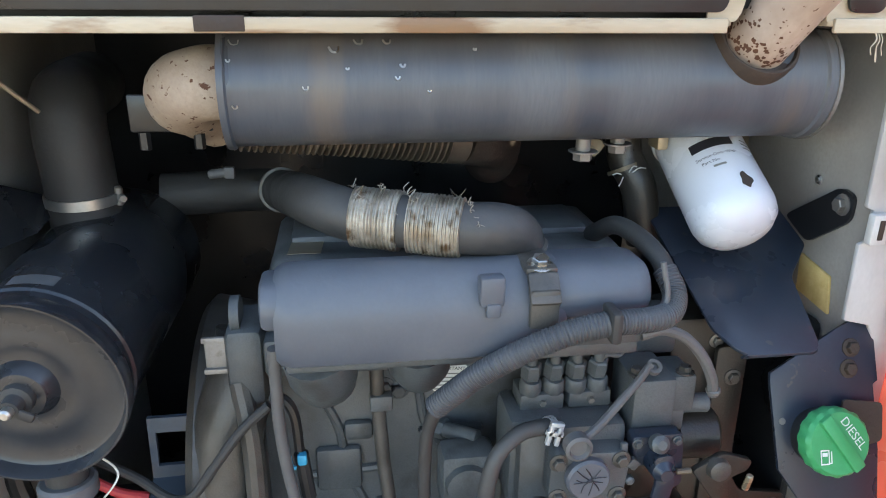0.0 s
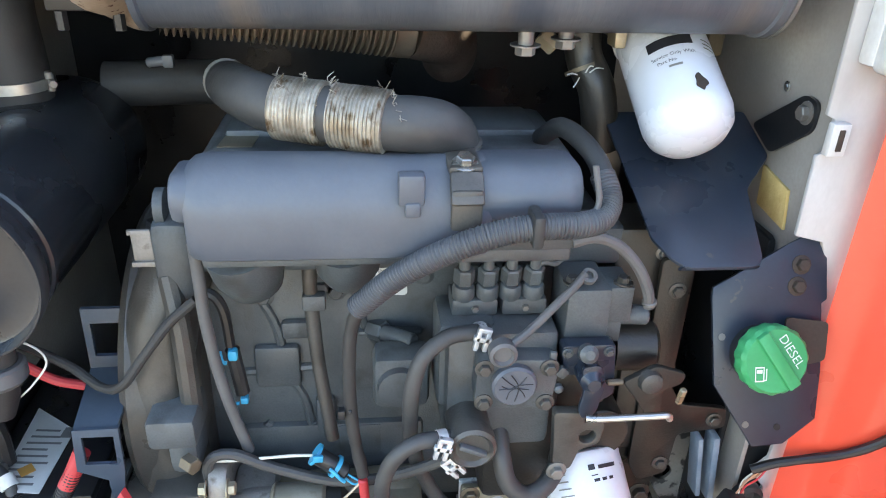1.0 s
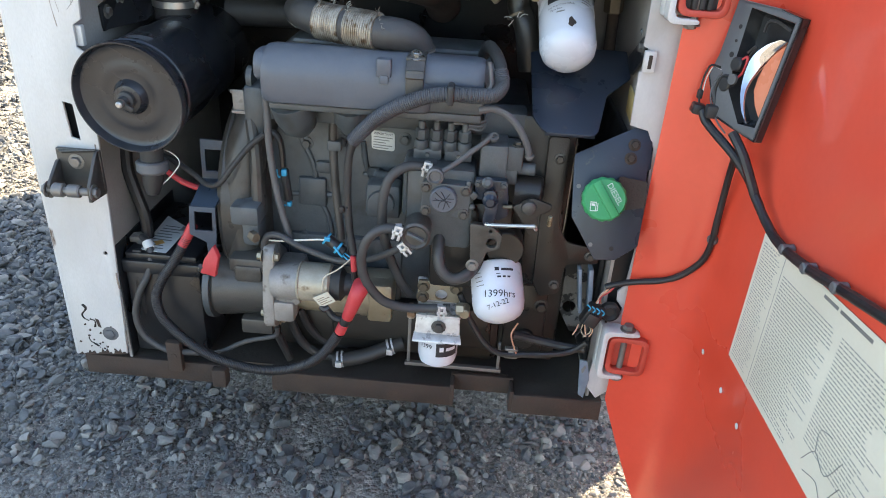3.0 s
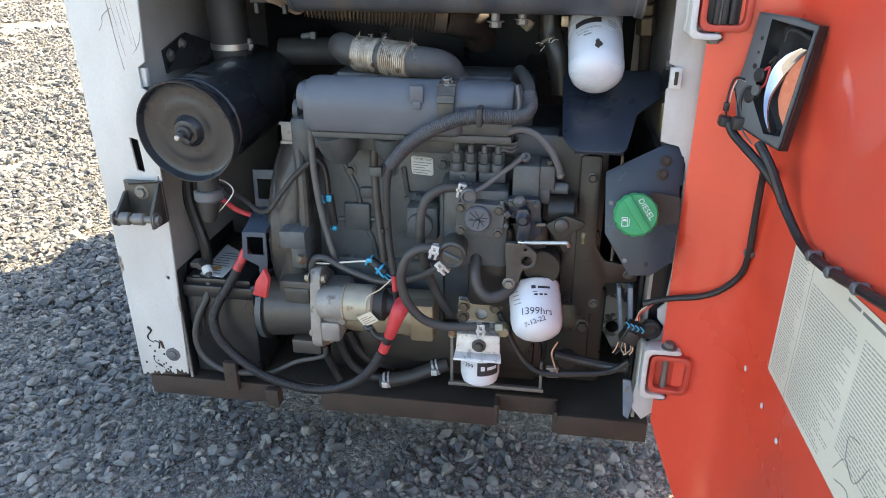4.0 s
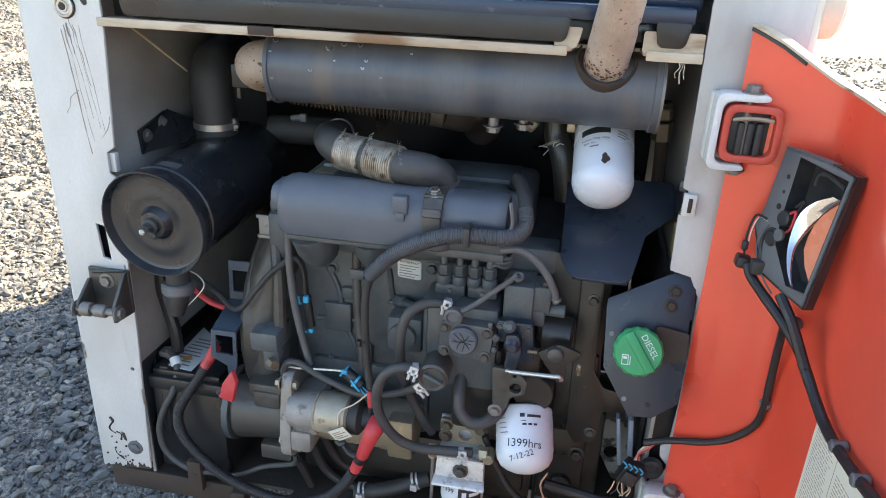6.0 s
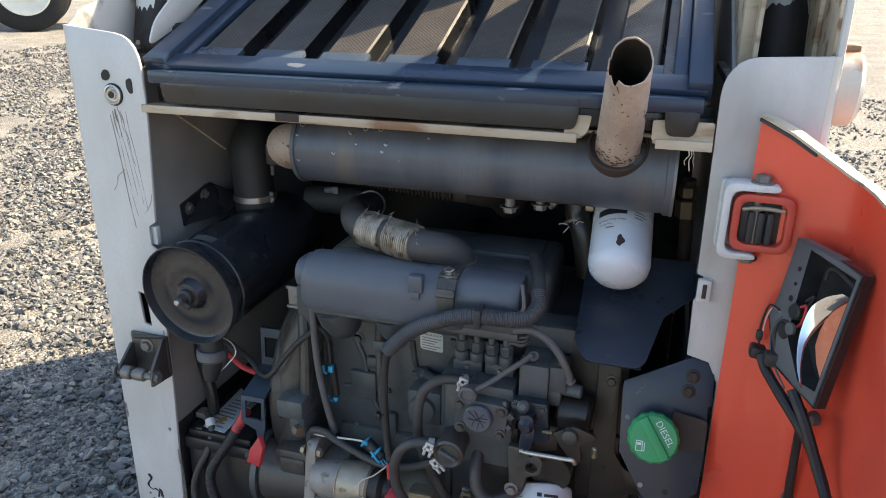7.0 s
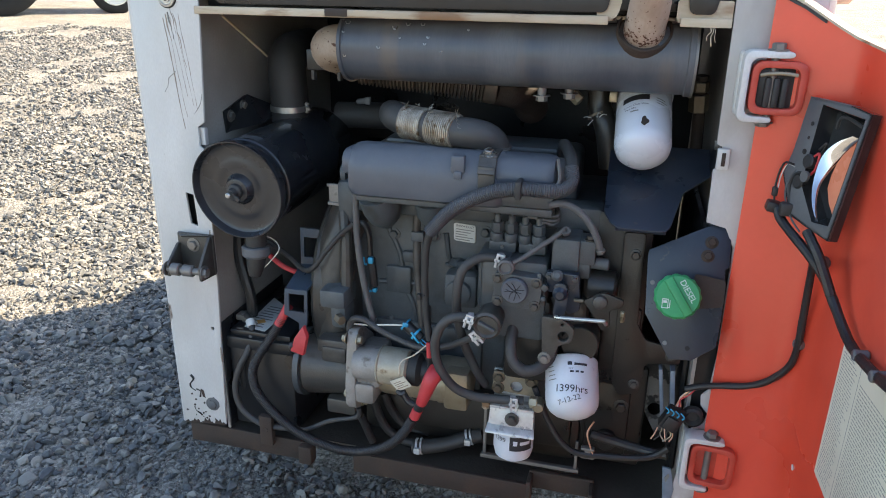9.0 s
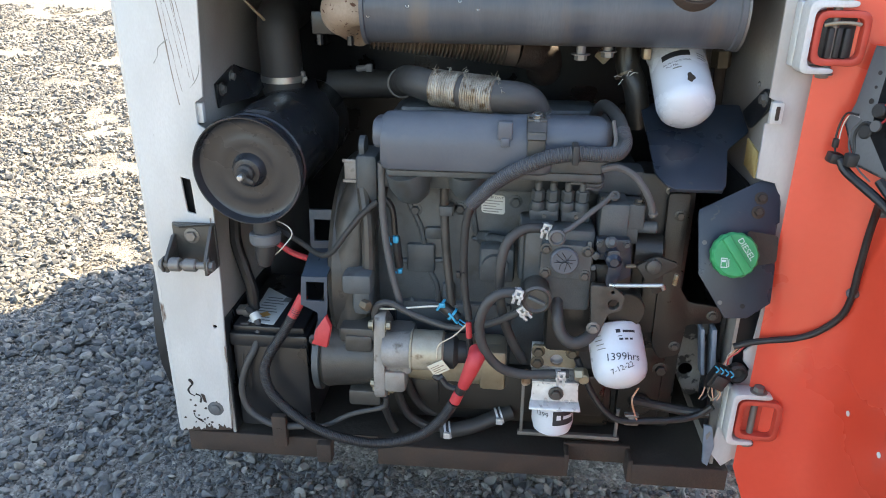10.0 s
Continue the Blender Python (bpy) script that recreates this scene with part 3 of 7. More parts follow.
# belly: rusty lower plates with the cut-outs along the rear edge
ZB = 0.345
belly = part("belly_plate", plate([V(-0.50, 0.672, ZB), V(-0.20, 0.668, ZB), V(-0.20, 0.685, ZB), V(-0.10, 0.685, ZB), V(-0.10, 0.662, ZB), V(0.284, 0.662, ZB), V(0.290, 0.72, ZB), V(0.405, 0.72, ZB),
                                 V(0.413, 0.655, ZB), V(0.60, 0.650, ZB), V(0.60, 1.30, ZB), V(-0.50, 1.30, ZB)], (0, 0, -0.008)), "floor", body, "oily brown-black floor plate")
for x0, x1, y in ((-0.50, -0.205, 0.662), (-0.096, 0.284, 0.655), (0.416, 0.60, 0.648)):
    part("belly_lip", box(x0, x1, y, y + 0.010, ZB - 0.046, ZB + 0.002, 0.002), "rust_dark", belly, "rusty brown steel lip")
part("belly_lip", join(box(0.284, 0.416, 0.69, 0.70, ZB - 0.03, ZB + 0.012, 0.002), box(0.283, 0.292, 0.655, 0.70, ZB - 0.045, ZB + 0.008, 0.002), box(0.408, 0.417, 0.65, 0.70, ZB - 0.045, ZB + 0.008, 0.002)), "rust_dark", belly)
part("upright_stub", join(box(-0.312, -0.282, 0.645, 0.660, 0.335, 0.408, 0.002), lathe((-0.297, 0.646, 0.375), (-0.297, 0.6, 0.375), [(0, 0.007), (0.002, 0.006), (0.002, 0)], 8)), "rust_dark", belly, "short rusty steel upright")
part("belly_lip", box(-0.222, -0.192, 0.646, 0.675, 0.300, 0.345, 0.003), "rust_dark", belly)

# sill over the opening, with the gap for the exhaust pipe
sill = part("sill", plate([V(-0.372, 0.655, 1.261), V(0.362, 0.655, 1.261), V(0.370, 0.659, 1.261), V(0.374, 0.70, 1.261), V(0.466, 0.70, 1.261), V(0.468, 0.659, 1.261), V(0.474, 0.655, 1.261), V(0.547, 0.655, 1.261),
                          V(0.547, 0.735, 1.261), V(-0.372, 0.735, 1.261)], (0, 0, -0.006), bevel=0.001), "cream", body, "cream painted sill edge with rust showing through")
part("sill_lip", join(box(-0.372, 0.364, 0.652, 0.6565, 1.249, 1.2625, 0.0015), box(0.472, 0.547, 0.652, 0.6565, 1.249, 1.2625, 0.0015)), "cream", sill)
part("rust_patch", box(-0.116, -0.074, 0.6508, 0.69, 1.2505, 1.2638, 0.001), "rust_dark", sill)
part("top_rail", join(box(-0.372, 0.377, 0.700, 0.712, 1.250, 1.288, 0.002), box(-0.372, 0.547, 0.712, 0.722, 1.250, 1.300, 0.002), box(0.487, 0.547, 0.700, 0.712, 1.25, 1.288, 0.004)), "black", body)
part("sill_riser", plate(rounded(xz(0.658, (0.466, 1.288), (0.547, 1.288), (0.547, 1.259), (0.466, 1.259)), 0.004, 3), (0, 0.003, 0)), "cream", sill)
part("sill_riser", plate(rounded(xz(0.658, (0.345, 1.259), (0.374, 1.259), (0.379, 1.268), (0.383, 1.288), (0.345, 1.288)), 0.004, 3), (0, 0.003, 0)), "cream", sill)
for x0, x1 in ((0.479, 0.525), (-0.330, 0.364)):
    part("hanging_tab", plate(rounded(xz(0.6525, (x0, 1.302), (x1 + 0.003, 1.302), (x1 - 0.004, 1.2675), (x0 + 0.006, 1.2675)), 0.009, 4), (0, 0.004, 0), bevel=0.0008), "black", body)
part("rag", join(*[tube([(0.520 + dx, 0.654, 1.250), (0.522 + dx * 1.2, 0.652, 1.243), (0.519 + dx * 2.0, 0.651, 1.236), (0.521 + dx * 2.2, 0.651, 1.222 + abs(dx) * 2.5)], 0.0017, 6, 4, wobble=1.5, taper=0.0005) for dx in (-0.003, 0.0, 0.0025)]), "cream", body, "frayed pale rag end")

# uprights behind the posts and the lift arms above
def side_poly(x0, x1, pts, mat_name, name, label=""):
    return part(name, plate([V(x0, y, z) for y, z in pts], (x1 - x0, 0, 0), bevel=0.004), mat_name, arm_set, label)


arm_set = thing("lift_arms", (0.1, 1.5, 1.3), "white steel lift arm towers with sooty worn paint at their feet", "lift arm", kind="structure")
# left pivot housing
def soot_sleeve(p0, p1, r, high, seed):
    """Grease and soot creeping up a tube from its foot, with a ragged upper edge."""
    a, u, w = frame_of(Vector(p1) - Vector(p0))
    b = bmesh.new()
    n = 150
    rows = []
    tops = [high * (1.0 + 0.6 * noise.noise(V(math.cos(k * 0.042) * 1.6, math.sin(k * 0.042) * 1.6, seed)) + 0.10 * noise.noise(V(math.cos(k * 0.042) * 7, math.sin(k * 0.042) * 7, seed)) + 0.10 * noise.noise(V(k * 0.9, seed, 0.0))) for k in range(n)]
    for q in (0.0, 0.5, 1.0):
        rows.append([b.verts.new(Vector(p0) + a * (tops[k] * q) + (u * math.cos(2 * math.pi * k / n) + w * math.sin(2 * math.pi * k / n)) * (r + 0.0012)) for k in range(n)])
    for r0, r1 in zip(rows, rows[1:]):
        for k in range(n):
            b.faces.new((r0[k], r0[(k + 1) % n], r1[(k + 1) % n], r1[k]))
    return b


side_poly(-0.519, -0.511, [(0.664, 1.382), (0.70, 1.412), (0.767, 1.432), (0.772, 1.70), (1.25, 1.70), (1.25, 1.30), (0.664, 1.30)], "worn", "pivot_plate")
shell = part("pivot_shell", tube([(-0.462, 0.83, 1.34), (-0.462, 0.86, 1.46), (-0.46, 0.95, 1.70)], 0.040, 22, 8), "white", arm_set, "white pivot tube blackened with grease at its foot")
part("soot", soot_sleeve((-0.462, 0.83, 1.345), (-0.462, 0.865, 1.47), 0.041, 0.085, 2), "soot", shell)
part("web_plate", plate([V(-0.420, 0.80, 1.36), V(-0.420, 0.84, 1.52), V(-0.420, 0.98, 1.70), V(-0.420, 1.2, 1.70), V(-0.420, 1.2, 1.36)], (0.005, 0, 0), bevel=0.001), "worn", arm_set)
part("guard_panel", plate(rounded([V(-0.392, 0.712, 1.352), V(-0.392, 0.735, 1.394), V(-0.392, 0.786, 1.43), V(-0.392, 0.858, 1.475), V(-0.392, 0.99, 1.54), V(-0.392, 1.02, 1.50), V(-0.392, 0.907, 1.438), V(-0.392, 0.802, 1.383)], 0.02), (0.004, 0, 0), bevel=0.001), "white", arm_set)
part("floor_web", box(-0.515, -0.385, 0.70, 1.25, 1.325, 1.335, 0.002), "soot", arm_set)
part("grease_pad", tube([(-0.47, 0.80, 1.345), (-0.42, 0.82, 1.350), (-0.375, 0.80, 1.355)], 0.03, 10, 5, wobble=0.5), "soot", arm_set)
# right pivot housing and its cylinder
# the plates' unseen tops are cut to let a slit of sun through
side_poly(0.572, 0.592, [(0.78, 1.28), (0.78, 1.62), (0.83, 1.718), (1.5, 1.385), (1.5, 1.28)], "cream", "pivot_plate")
side_poly(0.668, 0.688, [(0.78, 1.28), (0.78, 1.62), (0.87, 1.857), (1.6, 1.495), (1.6, 1.28)], "cream", "pivot_plate")
# beam out of view, placed to shade the grille between its sun stripes
side_poly(0.600, 0.660, [(0.80, 1.914), (0.80, 2.10), (0.90, 2.10), (2.4, 1.35), (2.4, 1.114)], "white", "shade_beam", "unseen white lift arm beam that shades the grille")
shell = part("pivot_shell", tube([(0.633, 0.86, 1.33), (0.633, 0.90, 1.46), (0.633, 0.98, 1.70)], 0.0455, 28, 8), "white", arm_set, "white pivot tube blackened with grease at its foot")
part("soot", soot_sleeve((0.633, 0.86, 1.335), (0.633, 0.90, 1.46), 0.0468, 0.085, 5), "soot", shell)
part("grease_pad", box(0.555, 0.69, 0.70, 0.95, 1.33, 1.345, 0.005), "soot", arm_set)
side_poly(0.678, 0.688, [(0.664, 1.30), (0.660, 1.376), (0.662, 1.43), (0.670, 1.50), (0.690, 1.58), (0.74, 1.68), (0.785, 1.72), (0.785, 1.30)], "white", "outer_flange", "white flange curving up from the post")
side_poly(0.6745, 0.678, [(0.668, 1.34), (0.668, 1.43), (0.676, 1.50), (0.696, 1.58), (0.785, 1.70), (0.785, 1.34)], "cream", "flange_lining", "cream inner face of the flange")
part("rib", plate([V(0.588, 0.735, 1.36), V(0.590, 0.745, 1.50), V(0.592, 0.80, 1.66), V(0.592, 0.86, 1.66), V(0.590, 0.86, 1.36)], (0.006, 0, 0), bevel=0.001), "cream", arm_set)
part("side_pin", lathe((0.688, 0.72, 1.335), (0.80, 0.72, 1.335), [(0, 0.050), (0.026, 0.050), (0.032, 0.044), (0.032, 0.0)], 22), "boss", arm_set, "rusty round boss")
part("side_pin_ear", box(0.690, 0.716, 0.71, 0.75, 1.36, 1.392, 0.004), "cream", arm_set)

# wheels under the body
def tyre(x0, x1, y):
    w = x1 - x0
    t = thing("wheel", (x0, y, 0), "black rubber loader tyre on a pale rim", "wheel", "loader wheels")
    part("tyre", lathe((x0, y, 0.36), (x1, y, 0.36), [(0, 0.20), (0.01, 0.30), (0.03, 0.355), (w / 2, 0.36), (w - 0.03, 0.355), (w - 0.01, 0.30), (w, 0.20)], 28), "rubber", t)
    part("rim", lathe((x0 + 0.02, y, 0.36), (x1 - 0.02, y, 0.36), [(0, 0.05), (0, 0.19), (0.01, 0.198), (w - 0.05, 0.198), (w - 0.04, 0.19), (w - 0.04, 0.05)], 20), "cream", t)


for y in (1.35, 2.2):
    tyre(-0.76, -0.525, y)
    tyre(0.715, 0.95, y)

# ---- grille over the bay ----
SL = 0.43
grille = thing("rear_grille", (0.08, 0.70, 1.30), "blue-black steel grille with brown perforated screens between ribs", "grille")


def on_slope(x, s, h):
    n = V(0, -SL, 1).normalized()
    d = V(0, 1, SL).normalized()
    return V(x, 0.685, 1.328) + d * s + n * h


def slope_box(x0, x1, s0, s1, h0, h1, bevel=0.003):
    b = box(x0, x1, s0, s1, h0, h1, bevel)
    for v in b.verts:
        v.co = on_slope(v.co.x, v.co.y, v.co.z)
    return b


part("front_bar", join(box(-0.352, 0.530, 0.652, 0.69, 1.298, 1.320, 0.004), slope_box(-0.356, 0.534, -0.012, 0.030, -0.006, 0.006)), "grille_sky_blue", grille)
part("under_bar", box(-0.34, 0.52, 0.672, 0.70, 1.270, 1.298, 0.003), "black", grille)
part("side_rail", join(slope_box(-0.372, -0.330, -0.01, 0.72, -0.012, 0.016), slope_box(-0.330, -0.306, 0.0, 0.72, -0.012, 0.004)), "grille_sky_blue", grille)
part("side_rail", join(slope_box(0.506, 0.538, -0.01, 0.72, -0.012, 0.016), slope_box(0.486, 0.506, 0.0, 0.72, -0.012, 0.004)), "grille_sky_blue", grille)
part("end_bar", slope_box(-0.372, 0.538, 0.70, 0.75, -0.02, 0.02), "grille_sky_blue", grille)
part("back_sheet", slope_box(-0.33, 0.49, 0.0, 0.72, -0.034, -0.028, 0.0), "black", grille)
for k in range(7):
    x0 = -0.302 + 0.1165 * k
    x1 = x0 + (0.083 if k < 6 else 0.075)
    b = bmesh.new()
    prof = [(x0 + 0.0045, -0.003), (x0 + 0.008, 0.0), (x1 - 0.010, 0.0), (x1 - 0.0065, -0.0025)]
    cols = [[b.verts.new(on_slope(x, s, h)) for x, h in prof] for s in (0.060, 0.38, 0.71)]
    for c0, c1 in zip(cols, cols[1:]):
        for i in range(len(prof) - 1):
            b.faces.new((c0[i], c0[i + 1], c1[i + 1], c1[i]))
    part("screen", b, "mesh", grille)
    # side walls of the same mesh, painted black for the shade in the gaps
    for xa, xb in ((x0 + 0.0045, x0), (x1 - 0.0065, x1)):
        b = bmesh.new()
        b.faces.new([b.verts.new(on_slope(x, s, h)) for x, s, h in ((xa, 0.060, -0.003), (xa, 0.71, -0.003), (xb, 0.71, -0.030), (xb, 0.060, -0.030))])
        bmesh.ops.solidify(b, geom=b.faces[:], thickness=0.001)
        part("screen_shade", b, "black", grille)
    part("screen_end", slope_box(x0, x1, 0.028, 0.062, -0.008, 0.001, 0.001), "pale_navy", grille)

# the cab behind the grille: unseen, sized to shade the grille and ground
cab = thing("cab", (0.1, 1.9, 0.6), "dark compact loader cab out of view behind the grille, there to cast shade", "cab", kind="structure")
part("cab_shell", plate([V(-0.38, y, z) for y, z in ((1.62, 0.6), (1.62, 1.70), (1.15, 1.56), (1.18, 2.05), (2.9, 2.05), (2.9, 0.6))], (0.77, 0, 0), bevel=0.01), "navy", cab)
# ---- rear door, swung open ----
door = thing("rear_door", (0.62, 0.62, 0.06), "orange-red painted steel rear door standing open, its inner face showing", "door")
PROF = [(0.600, 0.632), (0.612, 0.624), (0.640, 0.616), (0.668, 0.610), (0.690, 0.602), (0.706, 0.590), (0.718, 0.572), (0.725, 0.548), (0.728, 0.515), (0.729, 0.46), (0.730, 0.36), (0.731, 0.2), (0.731, 0.0), (0.731, -0.30)]
TOPS = [1.304, 1.299, 1.285, 1.267, 1.253, 1.243, 1.237, 1.233, 1.230, 1.228, 1.226, 1.224, 1.222, 1.218]
LOWS = [0.372, 0.338, 0.262, 0.190, 0.140, 0.105, 0.085, 0.072, 0.066, 0.062, 0.06, 0.06, 0.06, 0.06]
bm = bmesh.new()
cols = []
for (x, y), zt, zb in zip(PROF, TOPS, LOWS):
    cols.append([bm.verts.new(V(x, y, zb + (zt - zb) * j / 12)) for j in range(13)])
for c0, c1 in zip(cols, cols[1:]):
    for j in range(12):
        bm.faces.new((c0[j], c1[j], c1[j + 1], c0[j + 1]))
made = bmesh.ops.extrude_face_region(bm, geom=bm.faces[:])
bmesh.ops.translate(bm, vec=V(0.016, 0.014, 0), verts=[e for e in made["geom"] if isinstance(e, bmesh.types.BMVert)])
panel = part("panel", bm, "orange", door, angle=50)
# turned-out top edge
bm = bmesh.new()
cols = []
for i, ((x, y), zt) in enumerate(zip(PROF, TOPS)):
    o = V(0.012, 0.010, 0.0)
    cols.append([bm.verts.new(p) for p in (V(x - 0.002, y - 0.002, zt), V(x - 0.002, y - 0.002, zt + 0.004), V(x, y, zt + 0.004) + o, V(x, y, zt) + o)])
for c0, c1 in zip(cols, cols[1:]):
    for j in range(4):
        bm.faces.new((c0[j], c1[j], c1[(j + 1) % 4], c0[(j + 1) % 4]))
part("top_edge", bm, "cream", door, "cream worn top edge of the door")
# dark strip laid on as the shade in the gap below the lip
bm = bmesh.new()
cols = []
for (x, y), zt in list(zip(PROF, TOPS))[0:4]:
    cols.append([bm.verts.new(p) for p in (V(x - 0.0025, y - 0.0025, zt - 0.001), V(x - 0.0025, y - 0.0025, zt - 0.005), V(x + 0.001, y + 0.001, zt - 0.005), V(x + 0.001, y + 0.001, zt - 0.001))])
for c0, c1 in zip(cols, cols[1:]):
    for j in range(4):
        bm.faces.new((c0[j], c1[j], c1[(j + 1) % 4], c0[(j + 1) % 4]))
bm.faces.new(cols[0])
bm.faces.new(cols[-1][::-1])
part("edge_gap_shade", bm, "rubber", door, "dark strip for the shaded gap under the top edge")
# printed instruction decal
DX = 0.7305
def on_decal(u, w, lift=0.0016):
    """u along the decal from the hinge side, w up it; it sits a little askew on the door."""
    k = u / 0.525
    return V(DX - lift, 0.437 - 0.557 * k, (0.640 + 0.030 * k) + (0.222 + 0.035 * k) * w / 0.248)


dec = part("decal", plate([on_decal(0, 0, 0.0008), on_decal(0, 0.248, 0.0008), on_decal(0.525, 0.248, 0.0008), on_decal(0.525, 0, 0.0008)], (-0.0006, 0, 0)), "decal", door, "large off-white printed instruction decal")
random.seed(11)
rects = []


def text_line(u0, u1, w, h):
    """One line of small print, broken into words."""
    u = u0
    while u < u1 - 0.004:
        n = min(random.uniform(0.004, 0.014), u1 - u)
        rects.append((u, u + n, w - h, w + h))
        u += n + 0.0022


for k in range(42):
    text_line(0.008, 0.008 + random.uniform(0.048, 0.062), 0.012 + 0.0054 * k, 0.0008)
for k in range(38):
    text_line(0.086, 0.086 + random.choice((0.10, 0.13, 0.145, 0.15, 0.15, 0.12)), 0.012 + 0.0054 * k, 0.0009)
    if k > 7:
        text_line(0.250, 0.250 + random.uniform(0.09, 0.14), 0.012 + 0.0054 * k, 0.0009)
    text_line(0.41, 0.41 + random.uniform(0.06, 0.10), 0.012 + 0.0054 * k, 0.0009)
part("column_rule", bars([(0.078, 0.0792, 0.004, 0.244)], on_decal, 1), "ink", dec)
part("heading_bar", bars([(0.19, 0.225, 0.236, 0.241), (0.23, 0.30, 0.236, 0.241)], on_decal, 1), "ink", dec)
part("small_print", bars(rects, on_decal, 1), "ink_soft", dec)
part("drawing", join(*[tube([on_decal(u + 0.06, w) for u, w in pts], 0.0006, 4, 4) for pts in (
    [(0.20, 0.03), (0.22, 0.06), (0.25, 0.05), (0.27, 0.09)], [(0.21, 0.02), (0.24, 0.03), (0.26, 0.02), (0.28, 0.06)], [(0.22, 0.06), (0.215, 0.09), (0.24, 0.10)])]), "ink", dec)
# pale discs stand for daylight coming through drilled holes
for y in (0.530, 0.424, 0.338):
    part("lit_hole", lathe((0.7285 if y < 0.5 else 0.7265, y, 0.577), (0.70, y, 0.577), [(0, 0.005), (0.0012, 0.005), (0.0014, 0.003), (0.0005, 0.0)], 10), "print_white", door)

# hinges
def hinge(zc, h):
    g = thing("hinge", (0.60, 0.62, zc - h / 2), "white bracket and red loop hinge of the rear door", "hinge", "door hinges")
    z0, z1 = zc - h / 2, zc + h / 2
    arm = rounded(xz(0.602, (0.634, z1 + 0.014), (0.566, z1 + 0.014), (0.566, z0 - 0.012), (0.616, z0 - 0.012), (0.616, z0 - 0.003), (0.576, z0 - 0.003), (0.576, z1 + 0.004), (0.634, z1 + 0.004)), 0.014, 6)
    part("bracket", join(plate(arm, (0, 0.034, 0), bevel=0.002), box(0.564, 0.574, 0.632, 0.655, z0 - 0.006, z1 + 0.010, 0.004)), "white", g)
    loop = rounded([V(0.580, 0.606, z0), V(0.580, 0.606, z1), V(0.655, 0.600, z1), V(0.655, 0.600, z0)], 0.018, 5)
    inner = rounded([V(0.590, 0.606, z0 + 0.010), V(0.590, 0.606, z1 - 0.010), V(0.645, 0.600, z1 - 0.010), V(0.645, 0.600, z0 + 0.010)], 0.012, 5)
    part("loop", plate(loop, (0, 0.020, 0), [inner], 0.002), "red_bare", g, "red painted steel loop")
    part("pin", join(rod((0.610, 0.616, z0 - 0.010), (0.610, 0.616, z1 + 0.016), 0.006), bolt((0.612, 0.616, z1 + 0.014), (0, 0, 1), 0.010, 0.010), bolt((0.606, 0.616, z0 - 0.012), (0, 0, -1), 0.010, 0.006)), "steel_dull", g)
    return g


up = hinge(1.169, 0.078)
part("bumper", join(box(0.590, 0.645, 0.616, 0.632, 1.137, 1.200, 0.004), *[box(0.600 + 0.0115 * k, 0.609 + 0.0115 * k, 0.606, 0.618, 1.140, 1.184, 0.003) for k in range(3)]), "rubber", up, "black ribbed rubber bumper")
part("spring_plate", tube([(0.592, 0.607, 1.187), (0.603, 0.604, 1.190), (0.622, 0.603, 1.191), (0.642, 0.605, 1.189)], 0.0028, 8, 5), "brass", up)
low = hinge(0.498, 0.084)
part("back_plate", box(0.588, 0.648, 0.620, 0.628, 0.464, 0.532, 0.003), "red_bare", low, "scuffed red back plate")

# ---- muffler and exhaust ----
muffler = thing("muffler", (0.2, 0.737, 1.125), "dusty blue-grey cylindrical muffler with chipped paint", "muffler")
MC, MR = V(0, 0.734, 1.195), 0.059
part("shell", lathe((-0.106, MC.y, MC.z), (0.51, MC.y, MC.z), [(0, 0), (0, MR + 0.003), (0.006, MR + 0.003), (0.008, MR), (0.598, MR), (0.600, MR + 0.003), (0.612, MR + 0.003), (0.612, 0)], 40), "muffler", muffler)
part("end_seam", lathe((0.503, MC.y, MC.z), (0.52, MC.y, MC.z), [(0, MR + 0.0045), (0.004, MR + 0.0045), (0.004, MR)], 40), "steel_dull", muffler)
on_muf = lambda x, ang: V(x, MC.y - math.cos(radians(ang)) * (MR + 0.0006), MC.z + math.sin(radians(ang)) * (MR + 0.0006))
random.seed(3)
for x, a, s in ((-0.005, 42, 0.010), (0.018, 50, 0.009), (0.045, 50, 0.008), (0.06, 25, 0.005), (0.055, 14, 0.005), (-0.03, 6, 0.006), (0.085, 2, 0.004), (-0.095, 50, 0.010), (-0.097, 30, 0.004), (-0.094, -10, 0.005), (0.01, 22, 0.003), (0.13, 40, 0.003)):
    part("paint_chip", tube([on_muf(x, a), on_muf(x + s * 0.3, a - s * 500), on_muf(x + s * 0.8, a - s * 450), on_muf(x + s * 0.9, a)], 0.0010, 5, 4, wobble=0.6), "steel", muffler)
for x, y, z in ((0.258, 0.725, 1.117), (0.304, 0.745, 1.120)):
    part("mount_bolt", join(rod((x, y, 1.140), (x, y, z), 0.008), bolt((x, y, z + 0.008), (0, 0, -1), 0.0105, 0.010)), "steel_dull", muffler)
part("bracket", join(box(-0.213, -0.130, 0.775, 0.781, 1.143, 1.182, 0.002), bolt((-0.200, 0.778, 1.143), (0, 0, -1), 0.006, 0.018, False), bolt((-0.145, 0.778, 1.143), (0, 0, -1), 0.006, 0.018, False)), "black", muffler, "dark bracket with two bolts")
elbow = part("inlet_elbow", tube([(-0.10, 0.735, 1.198), (-0.124, 0.734, 1.198), (-0.146, 0.741, 1.192), (-0.155, 0.765, 1.180), (-0.147, 0.800, 1.168), (-0.13, 0.83, 1.150)], 0.036, 22, 8, wobble=0.02), "rust", muffler, "mottled rusty exhaust elbow")
